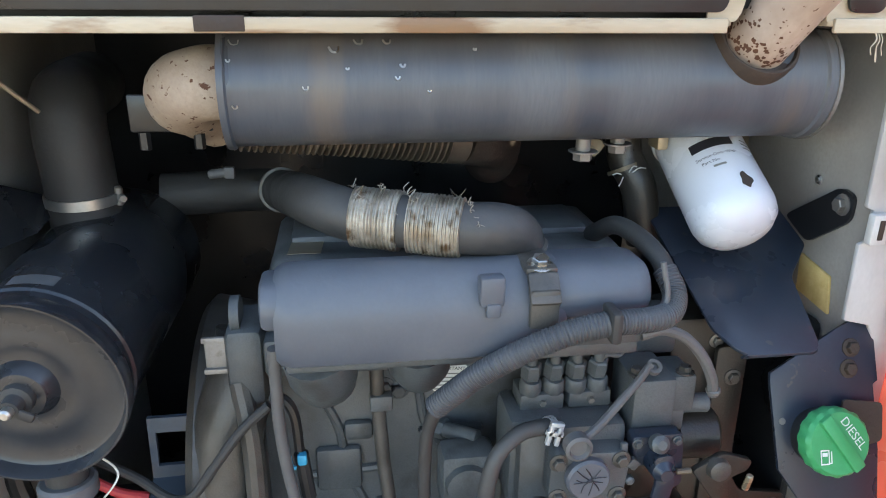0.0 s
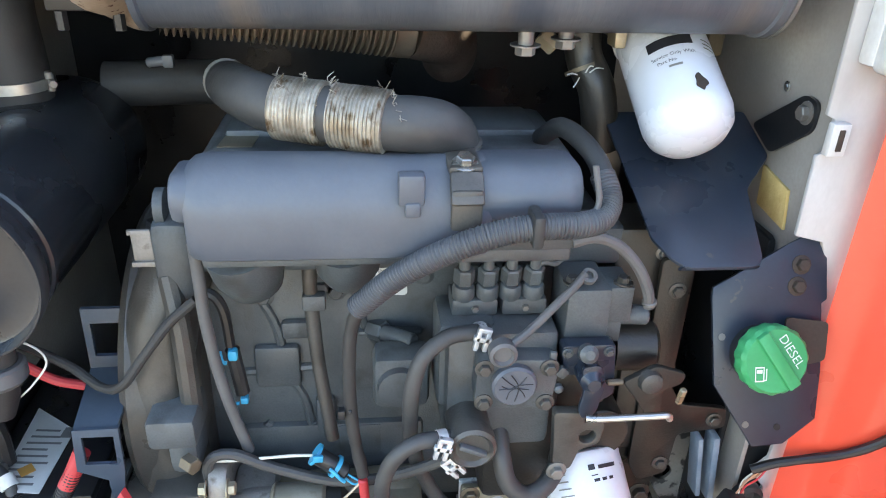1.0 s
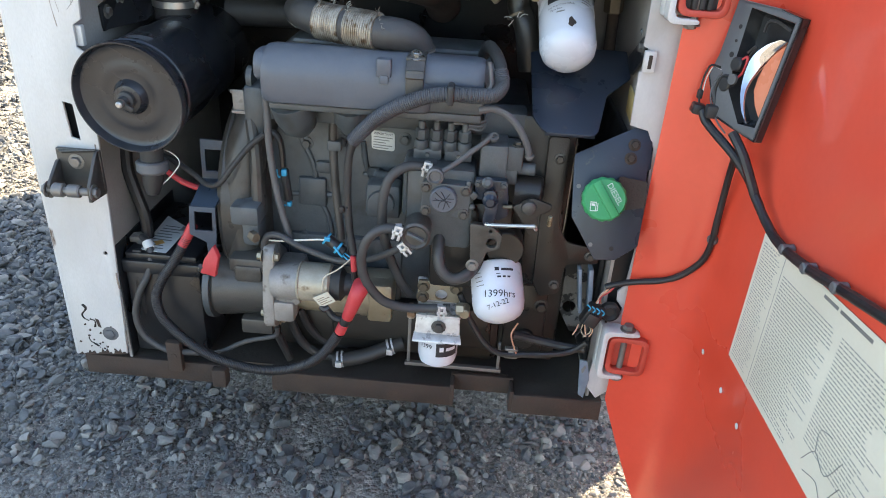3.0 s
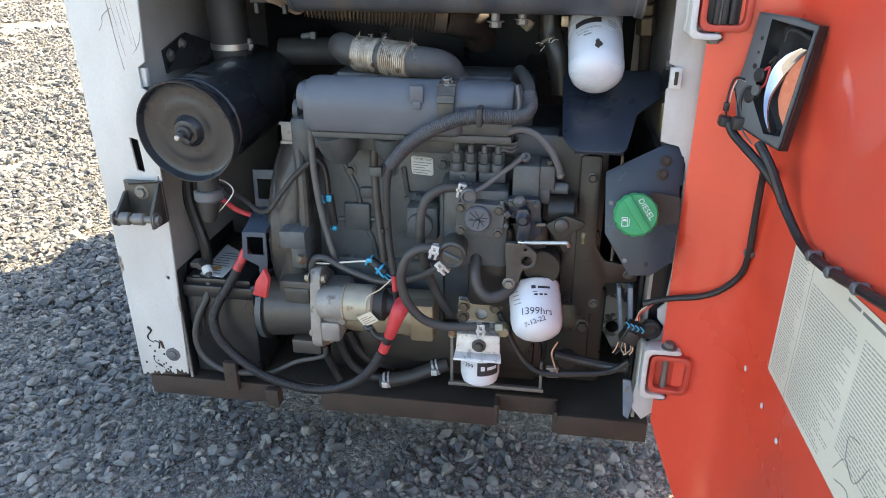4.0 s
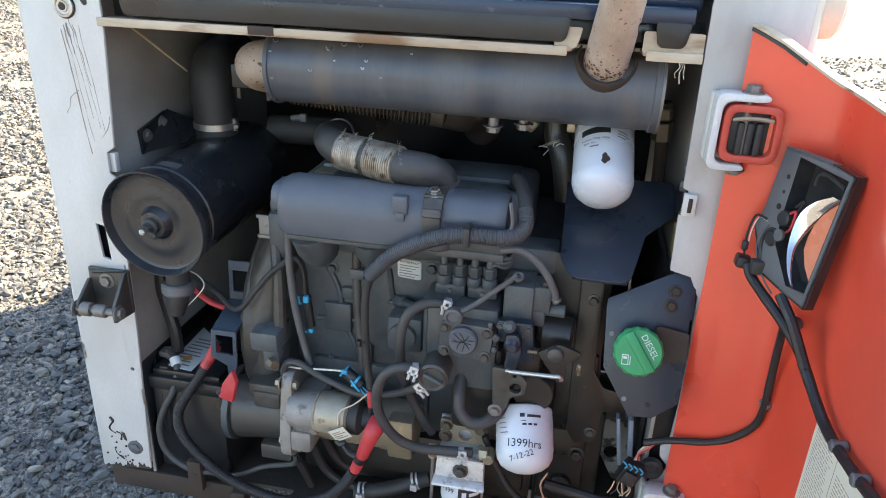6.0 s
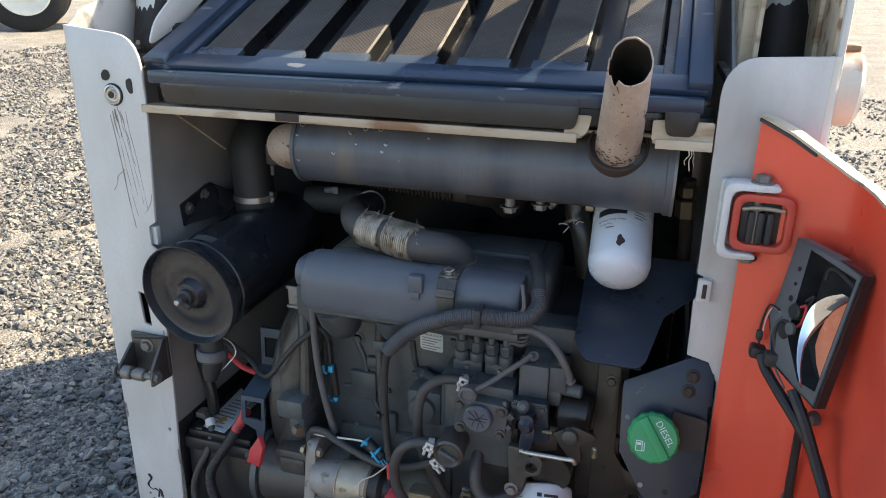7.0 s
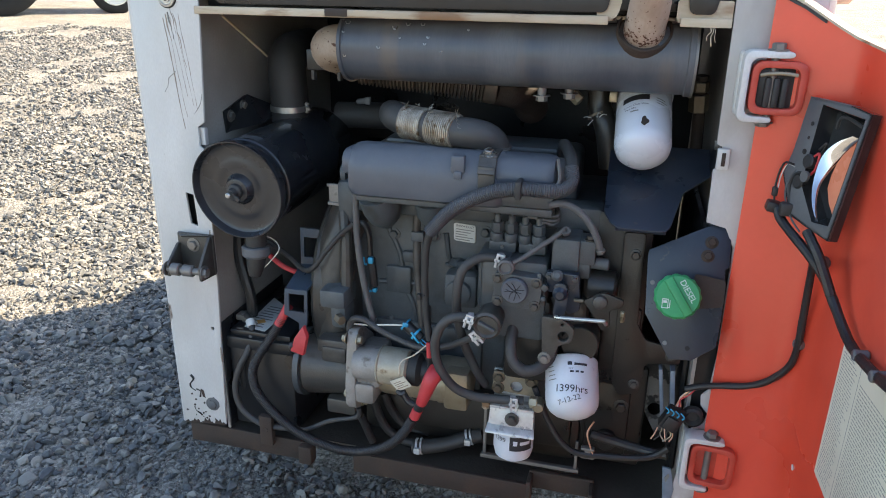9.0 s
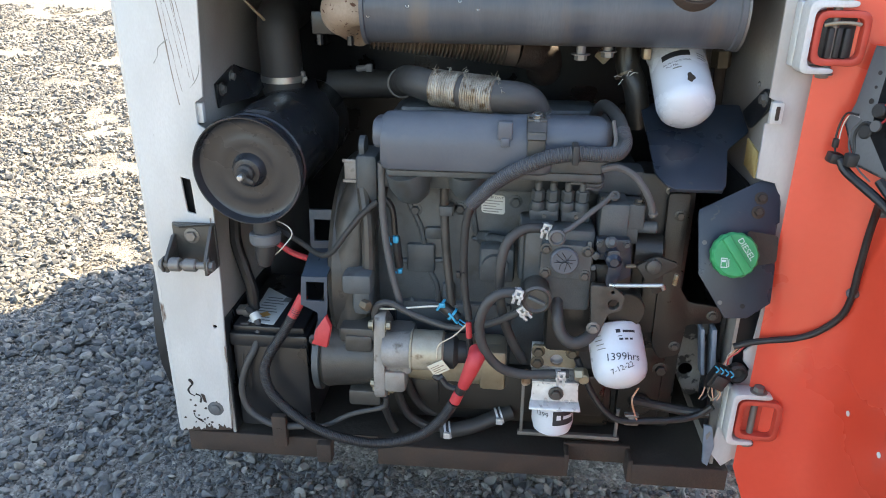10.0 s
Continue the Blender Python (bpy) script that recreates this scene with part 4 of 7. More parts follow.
part("weld_bead", tube([(-0.107, 0.735 - 0.037 * math.cos(a), 1.198 + 0.037 * math.sin(a)) for a in [k * math.pi / 6 for k in range(12)]], 0.003, 6, 3, wobble=0.8), "rust_dark", elbow)
PA, PB = V(0.4195, 0.706, 1.230), V(0.4340, 0.540, 1.372)
pa, pu, pw = frame_of(PB - PA)
part("collar", lathe(PA, PB, [(0, 0.0445), (0.018, 0.0445), (0.021, 0.043), (0.021, 0.0405), (0.014, 0.039), (0.014, 0.0)], 36), "rust_dark", muffler)


def pipe_wall(rows, turn):
    """The leaning outlet pipe, narrowing upwards, cut at a slant, with a torn lip and a dented side."""
    q = bmesh.new()
    up = V(0, 0.65, 0.76)
    made = []
    for s_, r in rows:
        ring = []
        for k in range(48):
            th = 2 * math.pi * k / 48
            d = pu * math.cos(th) + pw * math.sin(th)
            high, side = d.dot(up), d.x
            top = 0.222 + 0.013 * high + 0.006 * noise.noise(d * 2.3 + V(0, 0, 4)) - (0.016 if side < -0.45 and high < 0.35 else 0.0) * (0.6 + 0.4 * math.sin(th * 9))
            at = min(s_, top) if s_ < 0.2 else top - (0.222 - s_)
            dent = 0.0045 * max(0.0, noise.noise(V(at * 42, th * 1.4, 2.0)) + 0.15) * max(0.0, side - 0.55) * 2.2 if at < 0.17 else 0.0
            ring.append(q.verts.new(PA + pa * at + d * (r - dent)))
        made.append(ring)
    for r0, r1 in zip(made, made[1:]):
        for k in range(48):
            f = (r0[k], r0[(k + 1) % 48], r1[(k + 1) % 48], r1[k])
            q.faces.new(f if turn else f[::-1])
    return q


outer_rows = [(0.004 + 0.012 * k, 0.0335 - 0.0065 * k / 17) for k in range(17)] + [(0.214, 0.0268), (0.222, 0.0266), (0.2221, 0.0248), (0.215, 0.0247)]
outlet = part("outlet_pipe", pipe_wall(outer_rows, True), "pipe", muffler, "tan rusty exhaust outlet pipe with a torn open end")
b = bmesh.new()
random.seed(41)
for k in range(330):
    s_, th = 0.018 + abs(random.gauss(0, 1)) * 0.016 if k < 240 else random.uniform(0.03, 0.17), random.uniform(0, 2 * math.pi)
    sz = max(random.uniform(0.0006, 0.0030) * (1.2 - s_ * 9), random.uniform(0.0004, 0.0009))
    rr = 0.0335 - 0.0065 * s_ / 0.204 + 0.0006
    ring_ = [b.verts.new(PA + pa * (s_ + sz * math.sin(q) * random.uniform(0.5, 1.4)) + (pu * math.cos(th + sz / 0.032 * math.cos(q)) + pw * math.sin(th + sz / 0.032 * math.cos(q))) * rr) for q in [i * math.pi / 4 for i in range(8)]]
    b.faces.new(ring_)
tagged(part("rust_fleck", b, "rust_fleck", outlet, "brown rust flecks, dense round the foot of the pipe"), kind="stuff")
part("sooty_bore", pipe_wall([(0.02, 0.0240), (0.10, 0.0243), (0.19, 0.0245), (0.2195, 0.0245)], False), "soot", outlet, "soot-blackened inside of the pipe")
bel = thing("exhaust_bellows", (0.02, 0.83, 1.08), "heat-browned corrugated exhaust bellows under the muffler", "exhaust pipe")
part("bellows", tube([(-0.11, 0.80, 1.150), (0.02, 0.828, 1.134), (0.128, 0.848, 1.119)], 0.030, 22, 8, rib=0.007, pitch=0.0072), "bellows", bel)
part("collar", rod((0.126, 0.857, 1.118), (0.152, 0.863, 1.115), 0.034), "bellows", bel)
part("elbow", tube([(0.150, 0.863, 1.115), (0.182, 0.878, 1.108), (0.203, 0.915, 1.094), (0.208, 0.97, 1.06)], 0.035, 18, 8, wobble=0.06), "rust_dark", bel, "dark rusty cast exhaust elbow")

# ---- air cleaner ----
ac = thing("air_cleaner", (-0.30, 0.78, 0.84), "black steel canister air cleaner with a dished round cover", "air cleaner")
AC, AY = V(-0.300, 0.630, 0.930), V(0.05, 1.0, 0.055).normalized()
part("canister", lathe(AC + AY * 0.014, AC + AY, [(0, 0.086), (0.004, 0.090), (0.016, 0.090), (0.018, 0.0925), (0.024, 0.0925), (0.026, 0.090), (0.315, 0.090), (0.335, 0.084), (0.34, 0.0)], 40), "fine_black", ac)
cover = part("cover", lathe(AC, AC - AY, [(-0.016, 0.0), (-0.016, 0.093), (-0.010, 0.096), (0.007, 0.0975), (0.0105, 0.0965), (0.0105, 0.0945), (0.006, 0.0925), (-0.004, 0.0895), (-0.0065, 0.085), (-0.0068, 0.079), (-0.0072, 0.077), (-0.0068, 0.060), (-0.0056, 0.057), (-0.0056, 0.043), (-0.0062, 0.041), (-0.005, 0.031), (0.003, 0.0265), (0.008, 0.023), (0.010, 0.016), (0.010, 0.0)], 56), "disc_black", ac, "dished black steel cover with a rolled rim")
wing = part("wing_nut", join(lathe(AC - AY * 0.009, AC - AY, [(0, 0.016), (0.008, 0.015), (0.010, 0.010), (0.022, 0.009), (0.022, 0.0)], 12), turned(box(AC.x - 0.002, AC.x + 0.022, AC.y - 0.031, AC.y - 0.026, AC.z - 0.008, AC.z + 0.002, 0.003), AC, 0, 30, 0)), "rubber", cover)
part("stud", rod(AC - AY * 0.028, AC - AY * 0.040, 0.0055), "steel", wing, "bright end of the cover stud")
part("dust_valve", join(rod((-0.293, 0.668, 0.84), (-0.293, 0.663, 0.785), 0.021), lathe((-0.293, 0.664, 0.79), (-0.297, 0.655, 0.735), [(0, 0.021), (0.03, 0.018), (0.05, 0.012), (0.055, 0.0)], 16)), "rubber", ac)
part("valve_clamp", lathe((-0.293, 0.664, 0.805), (-0.293, 0.662, 0.775), [(0, 0.026), (0.003, 0.029), (0.018, 0.029), (0.024, 0.024)], 18), "plastic_grey", ac, "pale grey clamp band")
part("sticker", bars([(-0.022, 0.022, 0.03, 0.05)], on_cylinder(AC + AY * 0.014, AY, (0.05, 0, 1), 0.090, 0.0005), 6), "plastic_grey", ac)
inlet = thing("air_intake_hose", (-0.285, 0.88, 1.03), "black rubber air intake elbow held by a steel band", "hose")
part("hose", tube([(-0.304, 0.875, 1.01), (-0.305, 0.874, 1.08), (-0.307, 0.875, 1.125), (-0.310, 0.890, 1.152), (-0.316, 0.925, 1.162), (-0.32, 1.02, 1.165)], 0.0405, 24, 8), "rubber", inlet)
part("clamp_band", lathe((-0.304, 0.875, 1.043), (-0.304, 0.8745, 1.066), [(0, 0.0415), (0, 0.0432), (0.012, 0.0432), (0.012, 0.0415)], 30), "steel", inlet)
part("clamp_screw", join(rod((-0.262, 0.868, 1.039), (-0.262, 0.868, 1.063), 0.005), bolt((-0.259, 0.866, 1.050), (0.5, -1, 0), 0.005, 0.01, False)), "steel_dull", inlet)
part("stay_wire", tube([(-0.345, 0.70, 1.245), (-0.322, 0.74, 1.205), (-0.30, 0.78, 1.165)], 0.0025, 6, 3), "brass", inlet)
out = thing("air_outlet_pipe", (-0.12, 0.95, 1.05), "dusty black air pipe from the air cleaner", "pipe")
part("pipe", tube([(-0.24, 0.985, 1.018), (-0.15, 0.99, 1.020), (-0.082, 0.985, 1.022)], 0.0295, 18, 6), "rubber", out)
part("clip", join(rod((-0.165, 0.915, 1.062), (-0.140, 0.912, 1.066), 0.006), box(-0.145, -0.132, 0.906, 0.916, 1.058, 1.073, 0.002)), "plastic_grey", out)

wrap = thing("foil_wrapped_hose", (0.05, 0.70, 1.03), "black rubber hose with two bands of frayed silver heat wrap", "hose")
part("hose", tube([(-0.088, 0.985, 1.022), (-0.074, 0.93, 1.034), (-0.060, 0.86, 1.050), (-0.042, 0.79, 1.064), (-0.015, 0.733, 1.069), (0.016, 0.702, 1.067), (0.066, 0.684, 1.065), (0.118, 0.668, 1.062), (0.146, 0.668, 1.060), (0.168, 0.676, 1.054), (0.182, 0.688, 1.040), (0.185, 0.692, 1.020), (0.185, 0.692, 1.005)], 0.0268, 24, 8, wobble=0.025), "hose_grey", wrap)
part("hose_band", lathe((-0.080, 0.955, 1.029), (-0.074, 0.93, 1.034), [(0, 0.028), (0, 0.0305), (0.010, 0.0305), (0.010, 0.028)], 22), "steel_dull", wrap)
WA, WB = V(0.014, 0.7025, 1.067), V(0.120, 0.6675, 1.062)
for q0, q1 in ((0.0, 0.43), (0.52, 1.0)):
    a, b_ = WA.lerp(WB, q0), WA.lerp(WB, q1)
    part("heat_wrap", tube([a, a.lerp(b_, 0.5), b_], 0.0305, 26, 10, rib=0.0016, pitch=0.0040, wobble=0.03), "foil", wrap, "silver coil heat wrap, frayed at its edges")
random.seed(8)
fray = []
for k in range(46):
    base = WA.lerp(WB, random.choice((0.0, 0.0, 1.0, 0.47, 0.02, 0.98, 0.25)) + random.uniform(-0.02, 0.02))
    th = random.uniform(0.2, 2.1)
    n = V(0.3 * math.cos(th), -math.cos(th), math.sin(th)).normalized()
    base = base + n * 0.0305
    fray.append(tube([base, base + (n + V(random.uniform(-1, 1), random.uniform(-1, 1), random.uniform(-1, 1))) * 0.003, base + (n + V(random.uniform(-1, 1), random.uniform(-1, 1), random.uniform(-1, 1))) * 0.0055], 0.00045, 4, 2))
tagged(part("frayed_strand", join(*fray), "foil", wrap), kind="stuff")
part("wire_clip", lathe((0.184, 0.690, 1.037), (0.185, 0.692, 1.020), [(0, 0.0275), (0.001, 0.0300), (0.005, 0.0300), (0.006, 0.0275)], 22), "steel_dull", wrap)

# ---- hydraulic filter ----
hyd = thing("hydraulic_filter", (0.44, 0.76, 1.03), "white spin-on hydraulic filter with black print and a chipped paint spot", "filter")
HE, HD = V(0.439, 0.698, 1.034), V(0.035, -0.84, -0.54).normalized()
HT = HE - HD * 0.163
part("canister", lathe(HT, HE, [(0, 0.0), (0, 0.047), (0.003, 0.051), (0.012, 0.051), (0.014, 0.0485), (0.137, 0.0485), (0.150, 0.0455), (0.160, 0.037), (0.167, 0.022), (0.170, 0.0)], 44), "filter_white", hyd)
face = V(0, -0.55, 0.83)
hc = on_cylinder(HT, HD, face, 0.0485, 0.0004)
part("print", bars([(-0.042, 0.006, 0.060, 0.073)], hc, 8), "ink_black", hyd, "bold black bar of print")
side_text = lambda cx, cy: (lambda x, y: hc(cx + x, cy - y))
part("print", lettering("Service Only With", 0.0062, side_text(-0.018, 0.084)), "ink_black", hyd)
part("print", lettering("Part No.", 0.0062, side_text(-0.026, 0.092)), "ink_black", hyd)
part("print", bars([(-0.026, -0.012, 0.098, 0.101), (0.018, 0.036, 0.064, 0.066), (0.018, 0.040, 0.070, 0.072), (0.018, 0.034, 0.076, 0.078)], hc, 4), "ink", hyd)
part("chipped_spot", plate([hc(-0.001 + 0.0062 * math.cos(a) * (1 + 0.28 * math.sin(3 * a + 1)), 0.127 + 0.0105 * math.sin(a) * (1 + 0.15 * math.cos(4 * a))) for a in [k * math.pi / 10 for k in range(20)]], (0, -0.0005, 0.0003)), "rust_dark", hyd, "dark brown chipped spot")
part("filter_head", join(lathe(HT - HD * 0.05, HT - HD * 0.002, [(0, 0.0), (0, 0.045), (0.046, 0.050), (0.048, 0.0)], 24), box(0.40, 0.47, 0.84, 0.94, 1.10, 1.16, 0.006)), "engine_dark", hyd)
# ---- engine ----
engine = thing("diesel_engine", (0.15, 0.85, 0.40), "dusty dark grey four-cylinder diesel engine", "engine")
block = part("block", join(box(-0.112, 0.40, 0.748, 1.08, 0.44, 0.90, 0.012), box(-0.09, 0.385, 0.70, 0.76, 0.885, 0.932, 0.008), box(-0.07, 0.165, 0.738, 0.76, 0.48, 0.64, 0.01)), "engine", engine)
for x0, x1, z0, z1 in ((-0.035, 0.02, 0.72, 0.78), (0.0, 0.035, 0.79, 0.815), (0.06, 0.12, 0.60, 0.655), (0.09, 0.17, 0.79, 0.80), (0.035, 0.06, 0.57, 0.70)):
    part("cast_pad", box(x0 - 0.008, x1 - 0.008, 0.737, 0.752, z0 - 0.018, z1 - 0.018, 0.006), "engine", block)
for pts in ([(-0.03, 0.86), (-0.005, 0.80), (0.0, 0.72)], [(-0.02, 0.76), (0.02, 0.70), (0.03, 0.62)], [(-0.05, 0.74), (0.045, 0.745)], [(0.09, 0.86), (0.10, 0.80), (0.13, 0.76)], [(-0.03, 0.66), (0.0, 0.62), (0.005, 0.54)], [(0.03, 0.66), (0.01, 0.60), (0.005, 0.54)]):
    part("cast_rib", tube([V(x - 0.008, 0.747, z - 0.018) for x, z in pts], 0.0058, 8, 5), "engine", block)
part("cast_mark", lettering("2.434", 0.018, on_plane((-0.004, 0.7450, 0.742), (1, 0, 0), (0, 0, 1), 0.0)), "engine_dark", block)
for x, z in ((-0.02, 0.845), (0.065, 0.85), (0.168, 0.868), (0.048, 0.855), (-0.04, 0.60)):
    part("bolt", bolt((x - 0.006, 0.748, z - 0.016), (0, -1, 0), 0.0085, 0.008), "engine", block)
part("lower_crankcase", join(box(-0.10, 0.38, 0.735, 1.05, 0.36, 0.47, 0.02), box(0.02, 0.36, 0.72, 0.76, 0.40, 0.50, 0.01)), "grime", engine)
part("port_runner", lathe((-0.030, 0.665, 0.935), (-0.018, 0.690, 0.865), [(0, 0.038), (0.03, 0.038), (0.055, 0.03), (0.07, 0.015), (0.072, 0.0)], 18), "engine", engine)
part("port_runner", lathe((0.075, 0.668, 0.935), (0.078, 0.690, 0.875), [(0, 0.034), (0.03, 0.034), (0.05, 0.025), (0.06, 0.0)], 18), "engine", engine)
part("label", plate(rounded([V(0.099, 0.745, 0.829), V(0.143, 0.745, 0.826), V(0.142, 0.745, 0.863), V(0.098, 0.745, 0.866)], 0.006), (0, 0.006, 0), bevel=0.0006), "paper", engine, "white paper notice label")
lab = on_plane((0.1205, 0.7446, 0.8465), (1, 0, -0.06), (0.06, 0, 1), 0.0004)
part("print", lettering("IMPORTANT", 0.0064, lambda x, y: lab(x, y + 0.013)), "ink_black", engine)
part("print", bars([(-0.018, 0.018 - 0.006 * (k % 3), 0.0055 - 0.0052 * k, 0.0073 - 0.0052 * k) for k in range(5)], lab, 1), "ink", engine)

# intake cover with a half-round top
def lobe(x0, x1, yf, yb, z0, z1, r, end=0.012):
    prof = []
    for k in range(9):
        a = math.pi / 2 * k / 8
        prof.append((yf + r - r * math.cos(a), z1 - r + r * math.sin(a)))
    rb = min(r, (yb - yf) * 0.45)
    for k in range(1, 7):
        a = math.pi / 2 * k / 6
        prof.append((yb - rb + rb * math.sin(a), z1 - rb + rb * math.cos(a)))
    prof = [(yf + 0.014, z0), (yf + 0.004, z0 + 0.006), (yf, z0 + 0.018)] + prof + [(yb, z0)]
    cy, cz = (yf + yb) / 2, (z0 + z1) / 2
    b = bmesh.new()
    stations = [(x0, 0.86), (x0 + end * 0.3, 0.95), (x0 + end, 1.0), (x1 - end, 1.0), (x1 - end * 0.3, 0.95), (x1, 0.86)]
    rings = [[b.verts.new(V(x, cy + (y - cy) * s, cz + (z - cz) * s)) for y, z in prof] for x, s in stations]
    n = len(prof)
    for a, c in zip(rings, rings[1:]):
        for k in range(n):
            b.faces.new((a[k], a[(k + 1) % n], c[(k + 1) % n], c[k]))
    b.faces.new(rings[0])
    b.faces.new(rings[-1][::-1])
    return b


cover_box = part("intake_cover", join(lobe(-0.066, 0.215, 0.604, 0.700, 0.943, 1.036, 0.046, 0.016), lobe(-0.079, -0.055, 0.612, 0.685, 0.980, 1.027, 0.024, 0.006)), "cover", engine, "smooth dark grey intake cover with a rounded top")
part("intake_lobe", lobe(0.185, 0.300, 0.606, 0.700, 0.980, 1.033, 0.032, 0.014), "cover", cover_box)
part("intake_flange", join(box(0.17, 0.305, 0.614, 0.72, 0.946, 0.985, 0.012), box(-0.06, 0.30, 0.628, 0.70, 0.930, 0.945, 0.004)), "engine", cover_box)
part("lug", join(box(0.126, 0.150, 0.600, 0.617, 1.004, 1.034, 0.003), box(0.132, 0.146, 0.598, 0.612, 0.994, 1.008, 0.002)), "cover", cover_box)
part("strap", join(box(0.172, 0.204, 0.614, 0.67, 1.029, 1.037, 0.003), box(0.174, 0.203, 0.597, 0.606, 0.980, 1.020, 0.003), turned(box(0.173, 0.204, 0.600, 0.607, 1.004, 1.036, 0.003), (0.19, 0.603, 1.018), -38)), "engine_dark", cover_box)
part("bolt", bolt((0.188, 0.624, 1.036), (0, -0.3, 1), 0.0085, 0.009), "steel", cover_box, "bright hex bolt")
part("hose_stub", lathe((0.185, 0.692, 0.985), (0.185, 0.692, 1.07), [(0, 0.031), (0.036, 0.030), (0.038, 0.0)], 22), "cover", cover_box)
rocker = part("rocker_cover", join(box(-0.082, 0.33, 0.748, 0.93, 0.90, 1.006, 0.018, 3), box(-0.06, 0.30, 0.80, 0.90, 1.0, 1.014, 0.006)), "engine", engine)
part("sticker", plate([V(-0.062, 0.762, 1.0064), V(-0.025, 0.762, 1.0064), V(-0.022, 0.80, 1.0064), V(-0.059, 0.80, 1.0064)], (0, 0, 0.0006)), "brass", rocker, "small yellowed sticker")

# injection pump side
def injector(x):
    j = part("injector_fitting", join(rod((x, 0.672, 0.884), (x, 0.668, 0.904), 0.0115, seg=6), lathe((x, 0.671, 0.868), (x, 0.668, 0.884), [(0, 0.0125), (0.012, 0.0125), (0.016, 0.010)], 14), rod((x, 0.668, 0.900), (x, 0.668, 0.918), 0.006)), "engine", engine)
    if x < 0.21:
        run = [(x, 0.668, 0.914), (x - 0.004, 0.668, 0.922), (x - 0.03, 0.672, 0.924), (x - 0.075, 0.69, 0.918), (x - 0.10, 0.705, 0.93)]
    else:
        low = 0.926 - 0.30 * (x - 0.22)
        run = [(x, 0.668, 0.908), (x + 0.001, 0.667, low - 0.004), (x + 0.010, 0.667, low), (0.298, 0.670, low - 0.004), (0.308, 0.680, low + 0.002), (0.300, 0.70, low + 0.006)]
    part("fuel_line", tube(run, 0.0030, 8, 6), "tube_grey", j)


for x in (0.199, 0.225, 0.250, 0.275):
    injector(x)
part("delivery_block", join(box(0.186, 0.236, 0.660, 0.70, 0.848, 0.868, 0.003), box(0.241, 0.290, 0.660, 0.70, 0.848, 0.868, 0.003)), "engine", engine)
for x in (0.211, 0.266):
    part("screw", bolt((x, 0.660, 0.858), (0, -1, 0), 0.004, 0.003, False), "steel_dull", engine)
part("pump_body", join(box(0.178, 0.300, 0.628, 0.71, 0.69, 0.846, 0.01), box(0.170, 0.232, 0.640, 0.71, 0.74, 0.85, 0.008)), "engine", engine)
pp = part("pump_cover", plate(rounded(xz(0.604, (0.206, 0.768), (0.290, 0.764), (0.296, 0.826), (0.208, 0.830)), 0.012), (0, 0.026, 0), bevel=0.002), "engine", engine)
for x, z in ((0.216, 0.776), (0.283, 0.773), (0.215, 0.820), (0.284, 0.818)):
    part("bolt", bolt((x, 0.604, z), (0, -1, 0), 0.0068, 0.007), "engine_dark", pp)
capd = part("round_cap", lathe((0.2465, 0.606, 0.801), (0.2465, 0.50, 0.803), [(0, 0.024), (0.010, 0.024), (0.013, 0.0215), (0.0125, 0.0)], 28), "cover", pp, "round grey cap with fine cracks")
random.seed(21)
part("cracks", join(*[tube([V(0.2465 + 0.017 * math.cos(a) * q, 0.5925, 0.802 + 0.017 * math.sin(a) * q) + V(random.uniform(-1, 1), 0, random.uniform(-1, 1)) * 0.003 for q in (-0.9, -0.3, 0.3, 1.0)], 0.0006, 4, 2) for a in (0.2, 1.0, 1.7, 2.4, 2.9)]), "ink_black", capd)
part("banjo_ring", join(lathe((0.2305, 0.60, 0.846), (0.2305, 0.5, 0.847), [(0, 0.0145), (0.012, 0.0145), (0.014, 0.011), (0.010, 0.009), (0.010, 0.0)], 20)), "tube_grey", engine)
part("return_line", tube([(0.238, 0.598, 0.851), (0.258, 0.606, 0.862), (0.286, 0.620, 0.882), (0.308, 0.632, 0.897), (0.322, 0.640, 0.909)], 0.0046, 10, 6), "tube_grey", engine)
part("line_eye", lathe((0.325, 0.640, 0.904), (0.325, 0.632, 0.915), [(0, 0.0045), (0, 0.0085), (0.006, 0.0085), (0.006, 0.0045), (0.002, 0.0045), (0.002, 0.0)], 16), "tube_grey", engine)
part("governor_body", box(0.304, 0.352, 0.632, 0.70, 0.812, 0.893, 0.004), "engine", engine)
part("governor_cap", box(0.335, 0.379, 0.640, 0.69, 0.846, 0.891, 0.004), "engine", engine)
part("governor_foot", box(0.340, 0.372, 0.644, 0.69, 0.818, 0.850, 0.004), "engine", engine)
part("governor_stub", rod((0.35, 0.660, 0.846), (0.404, 0.656, 0.846), 0.011), "engine", engine)
for x, z in ((0.312, 0.893), (0.368, 0.891)):
    part("bolt", bolt((x, 0.65, z), (0, 0, 1), 0.007, 0.007), "engine_dark", engine)
part("solenoid", join(lathe((0.372, 0.668, 0.800), (0.43, 0.664, 0.800), [(0, 0.030), (0.045, 0.030), (0.050, 0.025), (0.050, 0.0)], 22), box(0.36, 0.40, 0.675, 0.71, 0.76, 0.84, 0.006)), "grime", engine)
gp = part("governor_plate", plate(rounded(xz(0.612, (0.298, 0.838), (0.356, 0.838), (0.362, 0.772), (0.342, 0.760), (0.318, 0.80), (0.302, 0.80)), 0.006), (0, 0.018, 0), bevel=0.002), "navy", engine)
for x, z in ((0.304, 0.830), (0.349, 0.830)):
    part("bolt", bolt((x, 0.612, z), (0, -1, 0), 0.0042, 0.004), "engine", gp)
